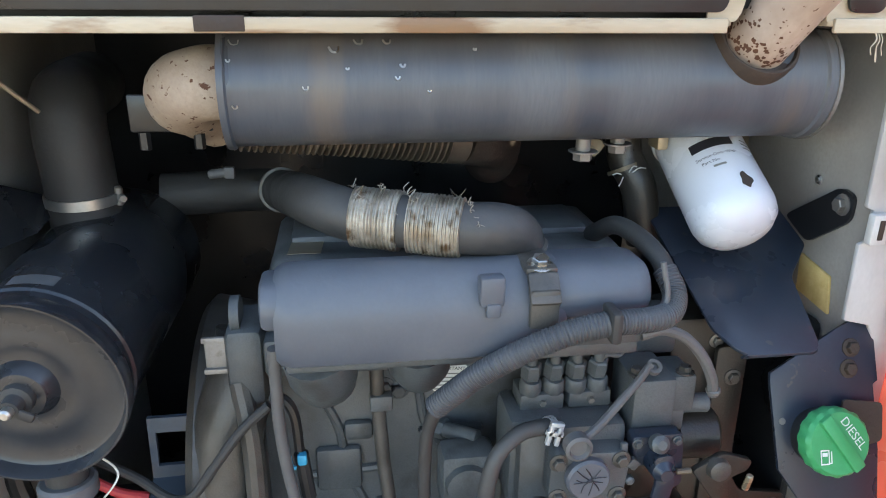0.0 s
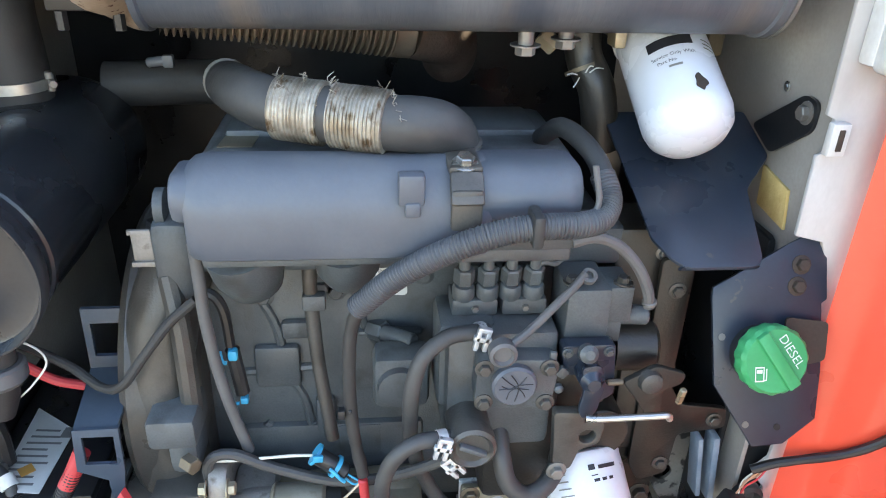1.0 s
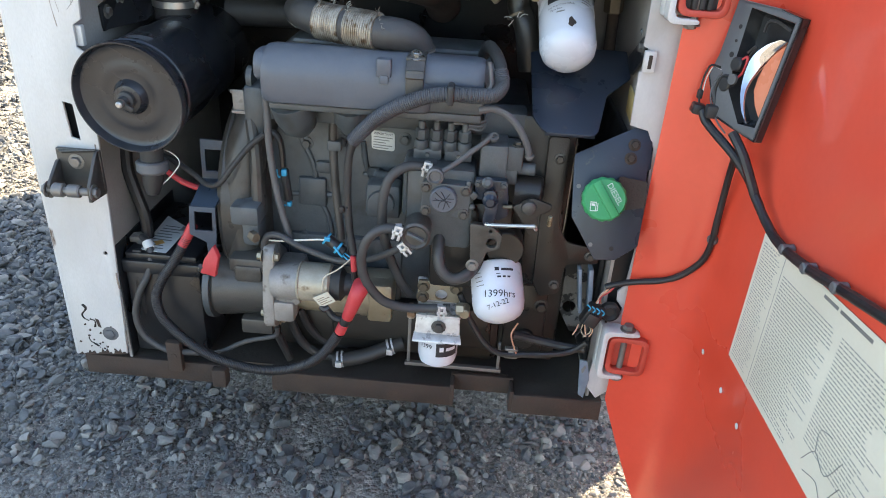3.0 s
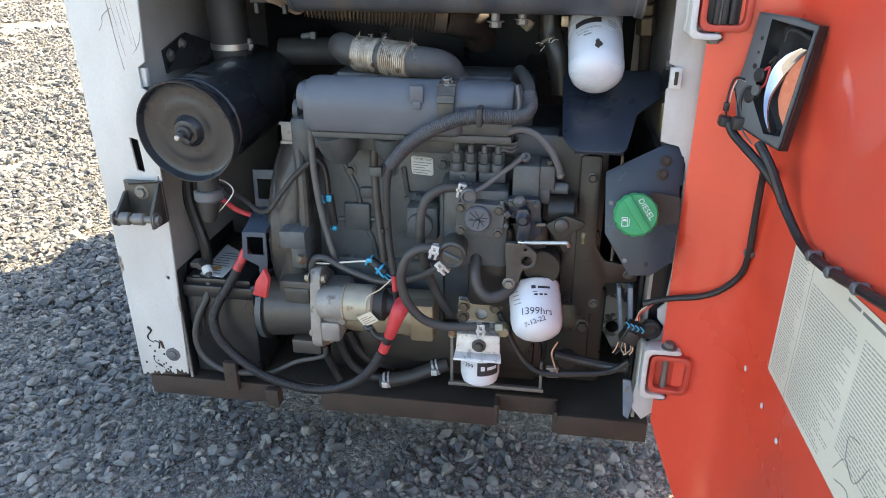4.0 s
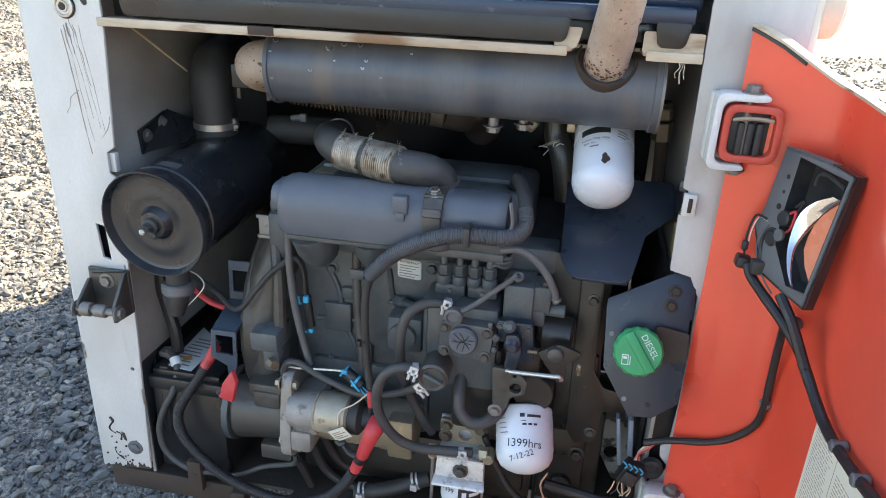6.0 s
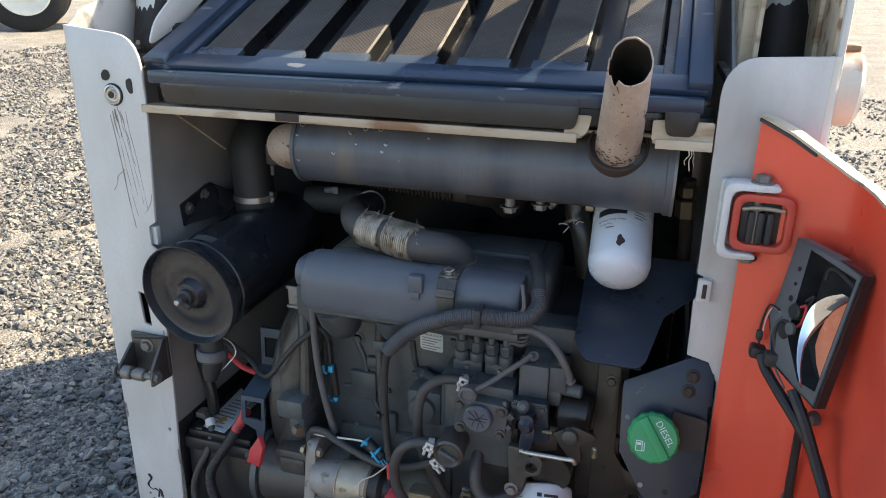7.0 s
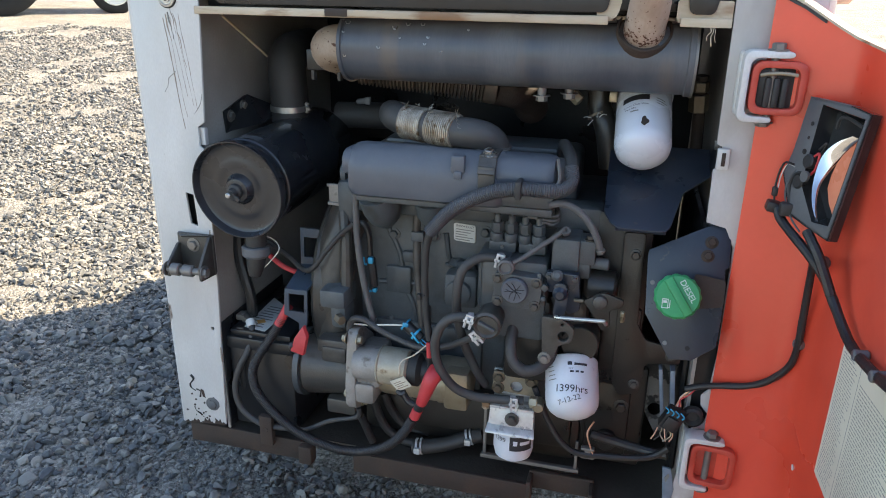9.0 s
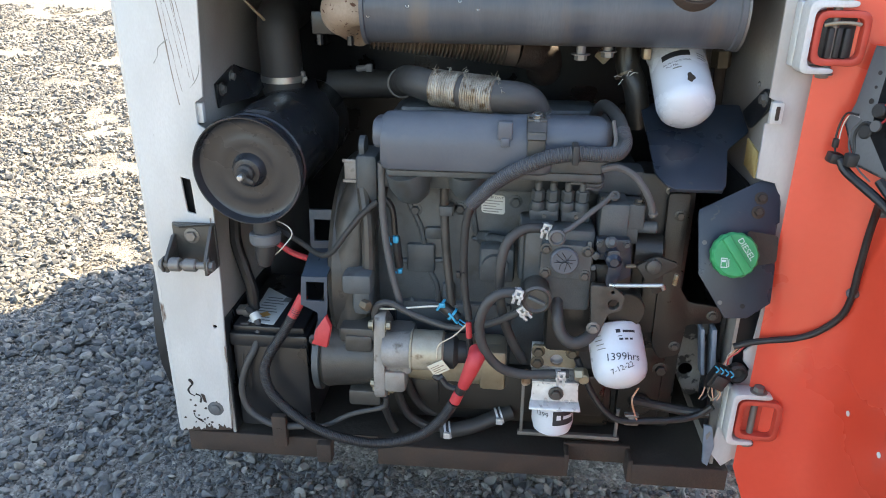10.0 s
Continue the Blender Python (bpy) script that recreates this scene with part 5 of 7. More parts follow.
lever = part("throttle_lever", join(plate(rounded(xz(0.590, (0.314, 0.826), (0.336, 0.828), (0.342, 0.80), (0.336, 0.765), (0.322, 0.757), (0.316, 0.77), (0.320, 0.795)), 0.008), (0, 0.005, 0), bevel=0.001),
                                    lathe((0.327, 0.612, 0.808), (0.327, 0.5, 0.809), [(0, 0.014), (0.022, 0.013), (0.025, 0.010), (0.030, 0.007), (0.030, 0.0)], 18)), "navy", engine, "dark blue-grey steel throttle lever")
part("lever_cap", lathe((0.320, 0.60, 0.838), (0.320, 0.58, 0.846), [(0, 0.010), (0.010, 0.010), (0.014, 0.005), (0.014, 0.0)], 14), "engine", lever)
part("control_rod", tube([(0.322, 0.578, 0.770), (0.335, 0.574, 0.7715), (0.39, 0.568, 0.777), (0.405, 0.567, 0.778), (0.409, 0.570, 0.771)], 0.0037, 10, 6), "steel", engine, "bright steel control rod")
part("lever_plate", plate(rounded(xz(0.602, (0.366, 0.795), (0.400, 0.815), (0.436, 0.803), (0.432, 0.790), (0.412, 0.782), (0.416, 0.752), (0.402, 0.742), (0.392, 0.760)), 0.006), (0, 0.008, 0), bevel=0.0015), "grime", engine)
part("lever_boss", lathe((0.395, 0.604, 0.797), (0.395, 0.5, 0.805), [(0, 0.014), (0.010, 0.012), (0.012, 0.008), (0.012, 0.0)], 16), "engine_dark", engine)
part("brass_fitting", rod((0.350, 0.608, 0.792), (0.368, 0.607, 0.793), 0.0036, seg=8), "bronze", engine, "small brass fitting")
part("brass_fitting", rod((0.4345, 0.606, 0.762), (0.4345, 0.60, 0.785), 0.0042, seg=6), "brass", engine, "small brass fitting")
part("stop_arm", join(box(0.284, 0.292, 0.606, 0.612, 0.79, 0.835, 0.002), turned(box(0.293, 0.305, 0.602, 0.610, 0.803, 0.815, 0.002), (0.30, 0.605, 0.81), 0, 40, 0), rod((0.297, 0.612, 0.788), (0.297, 0.602, 0.788), 0.005)), "engine", engine)
lb = part("lower_bracket", plate(rounded(xz(0.606, (0.296, 0.755), (0.336, 0.752), (0.356, 0.735), (0.352, 0.708), (0.330, 0.700), (0.322, 0.672), (0.302, 0.670)), 0.006), (0, 0.014, 0), [disc_loop((0.337, 0.606, 0.719), (1, 0, 0), (0, 0, 1), 0.0095), disc_loop((0.334, 0.606, 0.742), (1, 0, 0), (0, 0, 1), 0.003, 8)], 0.0015), "engine_dark", engine)
part("bolt", bolt((0.306, 0.606, 0.672), (0, -1, 0), 0.008, 0.008), "steel_dull", lb)
part("front_case", join(box(0.225, 0.31, 0.635, 0.71, 0.60, 0.77, 0.012), box(0.295, 0.375, 0.655, 0.72, 0.65, 0.775, 0.015), rod((0.365, 0.69, 0.69), (0.365, 0.64, 0.69), 0.035)), "grime", engine)
part("timing_case", join(box(0.375, 0.50, 0.745, 0.80, 0.37, 0.60, 0.008), box(0.385, 0.47, 0.728, 0.75, 0.40, 0.58, 0.006), rod((0.43, 0.735, 0.44), (0.43, 0.715, 0.44), 0.022)), "grime", engine)
part("side_case", join(box(0.375, 0.475, 0.700, 0.78, 0.58, 0.93, 0.006), box(0.40, 0.47, 0.69, 0.71, 0.62, 0.75, 0.004)), "grime", engine)
part("mount_plate", plate(rounded(xz(0.683, (0.424, 0.90), (0.462, 0.90), (0.464, 0.725), (0.482, 0.694), (0.545, 0.684), (0.548, 0.653), (0.486, 0.646), (0.482, 0.582), (0.445, 0.570), (0.428, 0.60)), 0.008), (0, 0.008, 0), bevel=0.0015), "grime", engine, "dark brown oily engine mount plate")
for x, z in ((0.447, 0.86), (0.470, 0.600), (0.530, 0.668)):
    part("bolt", bolt((x, 0.683, z), (0, -1, 0), 0.007, 0.006), "engine_dark", engine)
part("bolt", bolt((0.452, 0.688, 0.545), (0, -1, 0), 0.010, 0.010), "grime", engine)
part("bolt", bolt((0.43, 0.70, 0.90), (0, -1, 0), 0.006, 0.006), "steel_dull", engine)
fill = part("oil_filler", join(lathe((0.203, 0.65, 0.735), (0.203, 0.56, 0.735), [(0, 0.024), (0.05, 0.024), (0.055, 0.026), (0.072, 0.026), (0.075, 0.022), (0.071, 0.018), (0.071, 0.0)], 22)), "engine_dark", engine, "round oil filler cap")
part("grip", turned(box(0.187, 0.219, 0.572, 0.582, 0.732, 0.738, 0.002), (0.203, 0.58, 0.735), 0, 25, 0), "engine", fill)
part("filter_adapter", join(box(0.300, 0.40, 0.702, 0.76, 0.60, 0.69, 0.012), box(0.300, 0.322, 0.690, 0.71, 0.645, 0.668, 0.004)), "grime", engine)
part("coolant_elbow", tube([(0.242, 0.640, 0.715), (0.243, 0.612, 0.690), (0.250, 0.600, 0.662), (0.270, 0.597, 0.645), (0.294, 0.605, 0.648), (0.312, 0.625, 0.660), (0.318, 0.65, 0.675)], 0.0110, 14, 8), "hose_grey", engine)
part("sensor", join(rod((0.100, 0.748, 0.779), (0.148, 0.70, 0.790), 0.0095), rod((0.098, 0.750, 0.779), (0.116, 0.734, 0.782), 0.0135, seg=6)), "engine", engine)
part("lift_pump", join(box(0.10, 0.165, 0.665, 0.71, 0.72, 0.79, 0.01), lathe((0.13, 0.67, 0.755), (0.13, 0.64, 0.755), [(0, 0.026), (0.014, 0.024), (0.018, 0.0)], 18)), "engine", engine)
dip = part("dipstick_tube", tube([(0.034, 0.715, 0.925), (0.032, 0.712, 0.86), (0.036, 0.704, 0.78), (0.041, 0.700, 0.73), (0.050, 0.690, 0.66)], 0.0082, 12, 6), "engine_dark", engine)
part("tube_clip", box(0.023, 0.049, 0.700, 0.716, 0.834, 0.854, 0.003), "engine", dip)

# flywheel housing
fly = part("flywheel_housing", join(lathe((-0.185, 0.88, 0.68), (-0.10, 0.88, 0.68), [(0, 0.0), (0, 0.205), (0.01, 0.215), (0.07, 0.20), (0.085, 0.18), (0.085, 0.0)], 44)), "engine_dark", engine, "dusty dark cast flywheel housing")
part("housing_rib", join(tube([(-0.108, 0.765, 0.915), (-0.116, 0.752, 0.875), (-0.138, 0.732, 0.81), (-0.148, 0.715, 0.73), (-0.150, 0.712, 0.66), (-0.148, 0.71, 0.60)], 0.040, 20, 6), tube([(-0.118, 0.71, 0.88), (-0.108, 0.69, 0.82), (-0.106, 0.680, 0.72)], 0.012, 10, 6)), "engine_dark", fly)
part("cast_boss", join(box(-0.150, -0.095, 0.640, 0.71, 0.695, 0.735, 0.008), box(-0.135, -0.10, 0.655, 0.71, 0.645, 0.70, 0.010)), "engine", fly)
part("cast_boss", rod((-0.128, 0.735, 0.835), (-0.127, 0.722, 0.882), 0.0135, 0.005), "engine", fly)
part("end_plate", box(-0.13, -0.088, 0.70, 0.78, 0.85, 0.945, 0.012), "engine", fly)
part("bolt", bolt((-0.112, 0.645, 0.676), (0.75, -0.65, 0), 0.010, 0.016, False), "bronze", fly)
part("eye_lug", lathe((-0.122, 0.725, 0.955), (-0.112, 0.725, 0.955), [(0, 0.010), (0, 0.020), (0.01, 0.020), (0.01, 0.010)], 16), "engine", fly)
# edge strap with two square windows
strap = part("guard_strap", join(
    plate([V(-0.229, 0.735, 0.825), V(-0.178, 0.735, 0.825), V(-0.176, 0.732, 0.748), V(-0.230, 0.732, 0.745)], (0, 0.006, 0), [[V(-0.221, 0.7342, 0.806), V(-0.185, 0.7342, 0.806), V(-0.187, 0.7328, 0.762), V(-0.222, 0.7328, 0.762)]]),
    plate([V(-0.230, 0.732, 0.746), V(-0.178, 0.732, 0.748), V(-0.180, 0.648, 0.724), V(-0.226, 0.645, 0.724)], (0, 0.004, -0.005)),
    plate([V(-0.226, 0.645, 0.726), V(-0.178, 0.646, 0.726), V(-0.180, 0.646, 0.665), V(-0.188, 0.647, 0.62), V(-0.200, 0.647, 0.62), V(-0.200, 0.646, 0.652), V(-0.231, 0.645, 0.668)], (0, 0.005, 0), [[V(-0.218, 0.645, 0.716), V(-0.184, 0.645, 0.716), V(-0.186, 0.645, 0.677), V(-0.220, 0.645, 0.677)]])), "pale_navy", engine, "grey steel strap with two square windows")
part("sheet_clip", join(box(-0.153, -0.128, 0.718, 0.721, 0.892, 0.928, 0.002), box(-0.155, -0.126, 0.714, 0.719, 0.888, 0.894, 0.001), box(-0.155, -0.126, 0.714, 0.719, 0.926, 0.932, 0.001), box(-0.130, -0.116, 0.719, 0.76, 0.902, 0.914, 0.001)), "alu", engine, "pale folded steel clip")

# ---- starter motor ----
st = thing("starter_motor", (0.03, 0.66, 0.48), "starter motor with a brassy zinc body and grey cast nose", "starter motor")
part("nose_housing", join(lathe((-0.205, 0.700, 0.535), (-0.095, 0.70, 0.54), [(0, 0.062), (0.01, 0.068), (0.06, 0.064), (0.11, 0.060)], 32), box(-0.15, -0.095, 0.635, 0.70, 0.575, 0.612, 0.008)), "engine_dark", st)
part("nose_block", box(-0.16, -0.09, 0.64, 0.71, 0.595, 0.625, 0.006), "engine_dark", st)
part("nose_foot", box(-0.15, -0.085, 0.65, 0.70, 0.445, 0.48, 0.006), "engine_dark", st)
part("dust_band", lathe((-0.214, 0.700, 0.535), (-0.204, 0.70, 0.535), [(0, 0.068), (0, 0.074), (0.012, 0.074), (0.012, 0.068)], 32), "engine", st)
part("mount_flange", plate(rounded([V(-0.092, 0.640, 0.652), V(-0.092, 0.672, 0.655), V(-0.092, 0.74, 0.60), V(-0.092, 0.74, 0.50), V(-0.092, 0.665, 0.468), V(-0.092, 0.618, 0.486), V(-0.092, 0.618, 0.54)], 0.02), (0.022, 0, 0), bevel=0.003), "alu", st)
for y, z in ((0.640, 0.636), (0.640, 0.508), (0.66, 0.482)):
    part("bolt", bolt((-0.070, y, z), (1, 0, 0), 0.0080, 0.009), "brass", st)
    part("nut", bolt((-0.092, y, z), (-1, 0, 0), 0.0080, 0.009), "brass", st)
part("gear_case", join(box(-0.072, -0.018, 0.625, 0.71, 0.535, 0.615, 0.012), lathe((-0.072, 0.645, 0.582), (-0.018, 0.642, 0.586), [(0, 0.034), (0.03, 0.036), (0.054, 0.035)], 28), box(-0.074, -0.030, 0.618, 0.70, 0.500, 0.548, 0.010)), "alu", st)
part("solenoid_can", lathe((-0.022, 0.640, 0.588), (0.060, 0.640, 0.588), [(0, 0.036), (0.004, 0.040), (0.006, 0.038), (0.060, 0.038), (0.064, 0.034)], 32), "zinc", st, "pale zinc solenoid can")
part("solenoid_cap", lathe((0.040, 0.640, 0.588), (0.09, 0.640, 0.588), [(0, 0.033), (0.020, 0.033), (0.028, 0.022), (0.046, 0.020), (0.046, 0.0)], 24), "rubber", st)
part("motor_can", lathe((-0.03, 0.690, 0.545), (0.165, 0.690, 0.545), [(0, 0.045), (0.01, 0.047), (0.12, 0.047), (0.123, 0.049), (0.175, 0.049), (0.185, 0.044), (0.185, 0.0)], 32), "brass", st)
part("end_case", box(0.108, 0.158, 0.640, 0.70, 0.505, 0.590, 0.008), "brass", st)

# ---- alternator-side bits below ----
tag = thing("paper_tag", (0.042, 0.60, 0.56), "small cream paper tag tied by a thin wire", "tag")
part("tag", turned(box(0.018, 0.050, 0.598, 0.5995, 0.562, 0.590, 0.0), (0.034, 0.60, 0.576), 15, -30, 0), "decal", tag)
part("print", turned(join(*[box(0.022, 0.046 - 0.008 * (k % 2), 0.5974, 0.5979, 0.567 + 0.005 * k, 0.5685 + 0.005 * k, 0.0) for k in range(4)]), (0.034, 0.60, 0.576), 15, -30, 0), "rust", tag)
part("tape", tube([(0.026, 0.606, 0.556), (0.034, 0.602, 0.552), (0.042, 0.604, 0.556)], 0.006, 8, 4, wobble=0.4), "cable", tag)
part("tape_lead", tube([(0.036, 0.604, 0.554), (0.050, 0.600, 0.538), (0.066, 0.598, 0.534), (0.082, 0.598, 0.540)], 0.0065, 8, 5), "cable", tag)
part("tie_wire", tube([(0.086, 0.612, 0.665), (0.060, 0.606, 0.640), (0.034, 0.602, 0.622), (0.030, 0.60, 0.592)], 0.0014, 6, 6), "cream", tag)
rt = thing("red_cloth_tag", (-0.18, 0.61, 0.60), "bright red cloth flap tied to a black lead", "tag")
part("flap", plate([V(-0.205, 0.612, 0.604), V(-0.176, 0.607, 0.600), V(-0.168, 0.612, 0.640), V(-0.178, 0.618, 0.660), V(-0.197, 0.616, 0.632)], (0.002, 0.010, 0), bevel=0.001), "red", rt)
part("lead", tube([(-0.203, 0.614, 0.618), (-0.208, 0.622, 0.605), (-0.206, 0.636, 0.590)], 0.005, 8, 6), "hose_grey", rt)

# ---- oil filter ----
oil = thing("oil_filter", (0.36, 0.64, 0.54), "white spin-on oil filter with handwriting in black marker", "filter")
OD = V(0.13, -0.70, -0.70).normalized()
OE = V(0.360, 0.624, 0.599) + OD * 0.052
OT = OE - OD * 0.114
part("canister", lathe(OT, OE, [(0, 0.0), (0, 0.042), (0.003, 0.0475), (0.007, 0.0490), (0.012, 0.0486), (0.024, 0.0495), (0.074, 0.0495), (0.088, 0.0474), (0.099, 0.0411), (0.107, 0.0296), (0.112, 0.0153), (0.1135, 0.0)], 44), "filter_white", oil)
oc = on_cylinder(OT, OD, (-0.12, -1, 0.9), 0.0495, 0.0006)
at_oil = lambda cx, cy, tilt=0.0: (lambda x, y: oc(cx + x * math.cos(tilt) - y * math.sin(tilt), cy - (y * math.cos(tilt) + x * math.sin(tilt))))
part("handwriting", lettering("1399hrs", 0.0190, at_oil(0.004, 0.068, -0.06)), "ink_black", oil)
part("handwriting", lettering("7-12-22", 0.0135, at_oil(0.000, 0.0875, 0.30)), "ink_black", oil)
part("print", bars([(0.010, 0.034, 0.020, 0.0245), (-0.002, 0.006, 0.018, 0.0245), (0.000, 0.008, 0.030, 0.0312), (0.002, 0.009, 0.0345, 0.0380), (0.012, 0.018, 0.0345, 0.0380), (0.021, 0.027, 0.0345, 0.0380)], oc, 6), "ink_black", oil)
part("print", bars([(-0.045 + 0.001 * k, -0.030 + 0.002 * k, 0.024 + 0.008 * k, 0.0255 + 0.008 * k) for k in range(4)], oc, 3), "ink", oil)

# ---- fuel filter on its bracket ----
ff = thing("fuel_filter", (0.252, 0.655, 0.42), "small white fuel filter under a silver angle bracket", "filter")
part("canister", lathe((0.252, 0.662, 0.530), (0.252, 0.652, 0.415), [(0, 0.039), (0.090, 0.040), (0.106, 0.036), (0.116, 0.022), (0.118, 0.0)], 32), "filter_white", ff)
fc = on_cylinder((0.252, 0.662, 0.530), (0, -0.09, -1), (0.0, -1, 0), 0.0397, 0.0006)
part("print_block", bars([(-0.002, 0.046, 0.052, 0.082)], fc, 10), "ink_black", ff, "black printed block")
part("print", bars([(0.005, 0.013, 0.060, 0.070), (0.018, 0.040, 0.062, 0.069)], on_cylinder((0.252, 0.662, 0.530), (0, -0.09, -1), (0.0, -1, 0), 0.0397, 0.0011), 6), "filter_white", ff)
part("handwriting", lettering("1399", 0.014, lambda x, y: fc(-0.024 + x, 0.062 - y)), "ink_black", ff)
br = part("bracket", join(plate([V(0.206, 0.614, 0.504), V(0.294, 0.614, 0.504), V(0.292, 0.622, 0.545), V(0.208, 0.622, 0.545)], (0, 0.004, 0), bevel=0.001), box(0.207, 0.293, 0.620, 0.70, 0.541, 0.546, 0.001), box(0.205, 0.290, 0.668, 0.674, 0.546, 0.60, 0.001),
                          plate([V(0.203, 0.600, 0.496), V(0.298, 0.600, 0.496), V(0.295, 0.616, 0.506), V(0.205, 0.616, 0.506)], (0, 0.002, 0.004), bevel=0.0008)), "clip", ff, "silver angle bracket with a folded lip")
part("bolt", bolt((0.252, 0.616, 0.524), (0, -1, 0), 0.0095, 0.009), "engine_dark", br)
part("gasket_plate", plate(rounded(xz(0.655, (0.206, 0.560), (0.288, 0.556), (0.290, 0.598), (0.206, 0.602)), 0.006), (0, 0.008, 0), [disc_loop((0.252, 0.655, 0.572), (1, 0, 0), (0, 0, 1), 0.012)], 0.001), "brass", ff, "yellowed zinc plate")
for x, z in ((0.217, 0.590), (0.280, 0.590), (0.216, 0.566)):
    part("bolt", bolt((x, 0.655, z), (0, -1, 0), 0.0085, 0.008), "bronze", br)
part("banjo", join(rod((0.283, 0.622, 0.565), (0.300, 0.620, 0.567), 0.012, seg=6), rod((0.300, 0.64, 0.56), (0.300, 0.61, 0.56), 0.010)), "brass", ff)
part("drain_elbow", join(rod((0.19, 0.64, 0.535), (0.205, 0.64, 0.535), 0.008), rod((0.196, 0.64, 0.555), (0.196, 0.64, 0.525), 0.008)), "cream", ff)
wire_rack = thing("wire_bracket", (0.28, 0.66, 0.40), "thin dull steel angle frame behind the fuel filter", "bracket")
for nm, a in (("upright", (0.190, 0.196, 0.655, 0.662, 0.402, 0.525)), ("rail", (0.186, 0.384, 0.652, 0.662, 0.398, 0.406)), ("upright", (0.374, 0.380, 0.655, 0.662, 0.402, 0.470))):
    part(nm, box(*a, 0.001), "steel_dull", wire_rack)

# ---- filler plate with the fuel cap, and the shield above ----
fp = thing("fuel_filler", (0.53, 0.61, 0.72), "blue-black steel plate holding the green fuel filler cap", "fuel filler")
PL = [(0.467, 0.644, 0.886), (0.553, 0.658, 0.930), (0.566, 0.659, 0.936), (0.588, 0.6575, 0.932), (0.596, 0.650, 0.915), (0.598, 0.634, 0.872), (0.592, 0.633, 0.868), (0.594, 0.606, 0.80), (0.590, 0.581, 0.748), (0.553, 0.573, 0.722), (0.517, 0.573, 0.720), (0.471, 0.602, 0.786), (0.466, 0.640, 0.876)]
nrm = V(0.0, -0.93, 0.36).normalized()
base = V(0.467, 0.644, 0.886)
PLP = [V(x, y, z) for x, y, z in PL]
PLP = [p - nrm * (p - base).dot(nrm) for p in PLP]
part("plate", plate(PLP, -nrm * 0.005, bevel=0.001), "navy", fp)
for x, z in ((0.566, 0.907), (0.562, 0.885)):
    p = V(x, base.y + (z - base.z) * 0.36 / 0.93, z)
    part("bolt", bolt(p, nrm, 0.0072, 0.007), "rust_dark", fp)
p = V(0.583, base.y + (0.83 - base.z) * 0.36 / 0.93, 0.83)
part("rust_flange", plate(rounded([p + V(-0.04, 0, 0.03) + nrm * 0.001, p + V(0.010, 0, 0.022) + nrm * 0.001, p + V(0.010, -0.012, -0.02) + nrm * 0.001, p + V(-0.04, -0.014, -0.03) + nrm * 0.001], 0.006), nrm * 0.003), "rust_dark", fp)
for x, z in ((0.478, 0.835), (0.508, 0.742), (0.545, 0.738)):
    q = V(x, base.y + (z - base.z) * 0.36 / 0.93, z)
    part("hole", lathe(q, q + nrm, [(0, 0.004), (0.0008, 0.004), (0.0008, 0.0)], 10), "steel_dull" if x < 0.51 else "soot", fp)
cu = V(1, 0, 0)
cw = nrm.cross(cu).normalized() * -1
cw = cw if cw.z > 0 else -cw
CC = V(0.518, base.y + (0.818 - base.z) * 0.36 / 0.93, 0.818) + nrm * 0.016
# black panel added in front of the bay wall to darken its lower part
part("dark_panel", box(0.552, 0.566, 0.700, 1.20, 0.40, 0.915, 0.010), "black", fp, "black panel added over the bay wall behind the plate")
part("neck", lathe(CC + nrm * -0.018, CC + nrm, [(0, 0.031), (0.030, 0.031)], 28), "black", fp)
rimpts = 60
b = bmesh.new()
ringsd = []
for s, r, kn in ((0.006, 0.0365, 1), (0.020, 0.0365, 1), (0.0245, 0.0335, 0), (0.0247, 0.0, 0)):
    if r == 0:
        ringsd.append([b.verts.new(CC + nrm * s)])
    else:
        ringsd.append([b.verts.new(CC + nrm * s + (cu * math.cos(2 * math.pi * k / rimpts) + cw * math.sin(2 * math.pi * k / rimpts)) * (r + (0.0012 if kn and k % 4 < 2 else 0))) for k in range(rimpts)])
for r0, r1 in zip(ringsd, ringsd[1:]):
    for k in range(rimpts):
        b.faces.new(list(dict.fromkeys([r0[k], r0[(k + 1) % rimpts], r1[(k + 1) % len(r1)], r1[k % len(r1)]])))
cap = part("cap", b, "green", fp, "bright green plastic fuel cap with a raised grip")
ca = radians(-56)
gu, gw = cu * math.cos(ca) + cw * math.sin(ca), -cu * math.sin(ca) + cw * math.cos(ca)
def on_cap(u, w, h):
    return CC + gu * u + gw * w + nrm * h


b = box(-0.034, 0.034, -0.0072, 0.0072, 0.022, 0.034, 0.002)
for v in b.verts:
    v.co = on_cap(v.co.x, v.co.y + 0.001, v.co.z - (0.004 if abs(v.co.x) > 0.031 else 0))
part("grip", b, "green", cap)
part("print", lettering("DIESEL", 0.0138, lambda x, y: on_cap(x, y + 0.0180, 0.0254)), "print_white", cap)
sym = [(-0.006, 0.004, -0.008, -0.0065), (-0.006, 0.004, 0.0065, 0.008), (-0.006, -0.0048, -0.008, 0.008), (0.003, 0.0042, -0.008, 0.008), (-0.004, 0.002, 0.001, 0.005), (0.006, 0.0072, -0.006, 0.006), (0.004, 0.0072, -0.007, -0.0058)]
part("pictogram", bars(sym, lambda x, y: CC + (cu * (x - 0.018) + cw * (y - 0.013)) + nrm * 0.0254, 1), "print_white", cap)

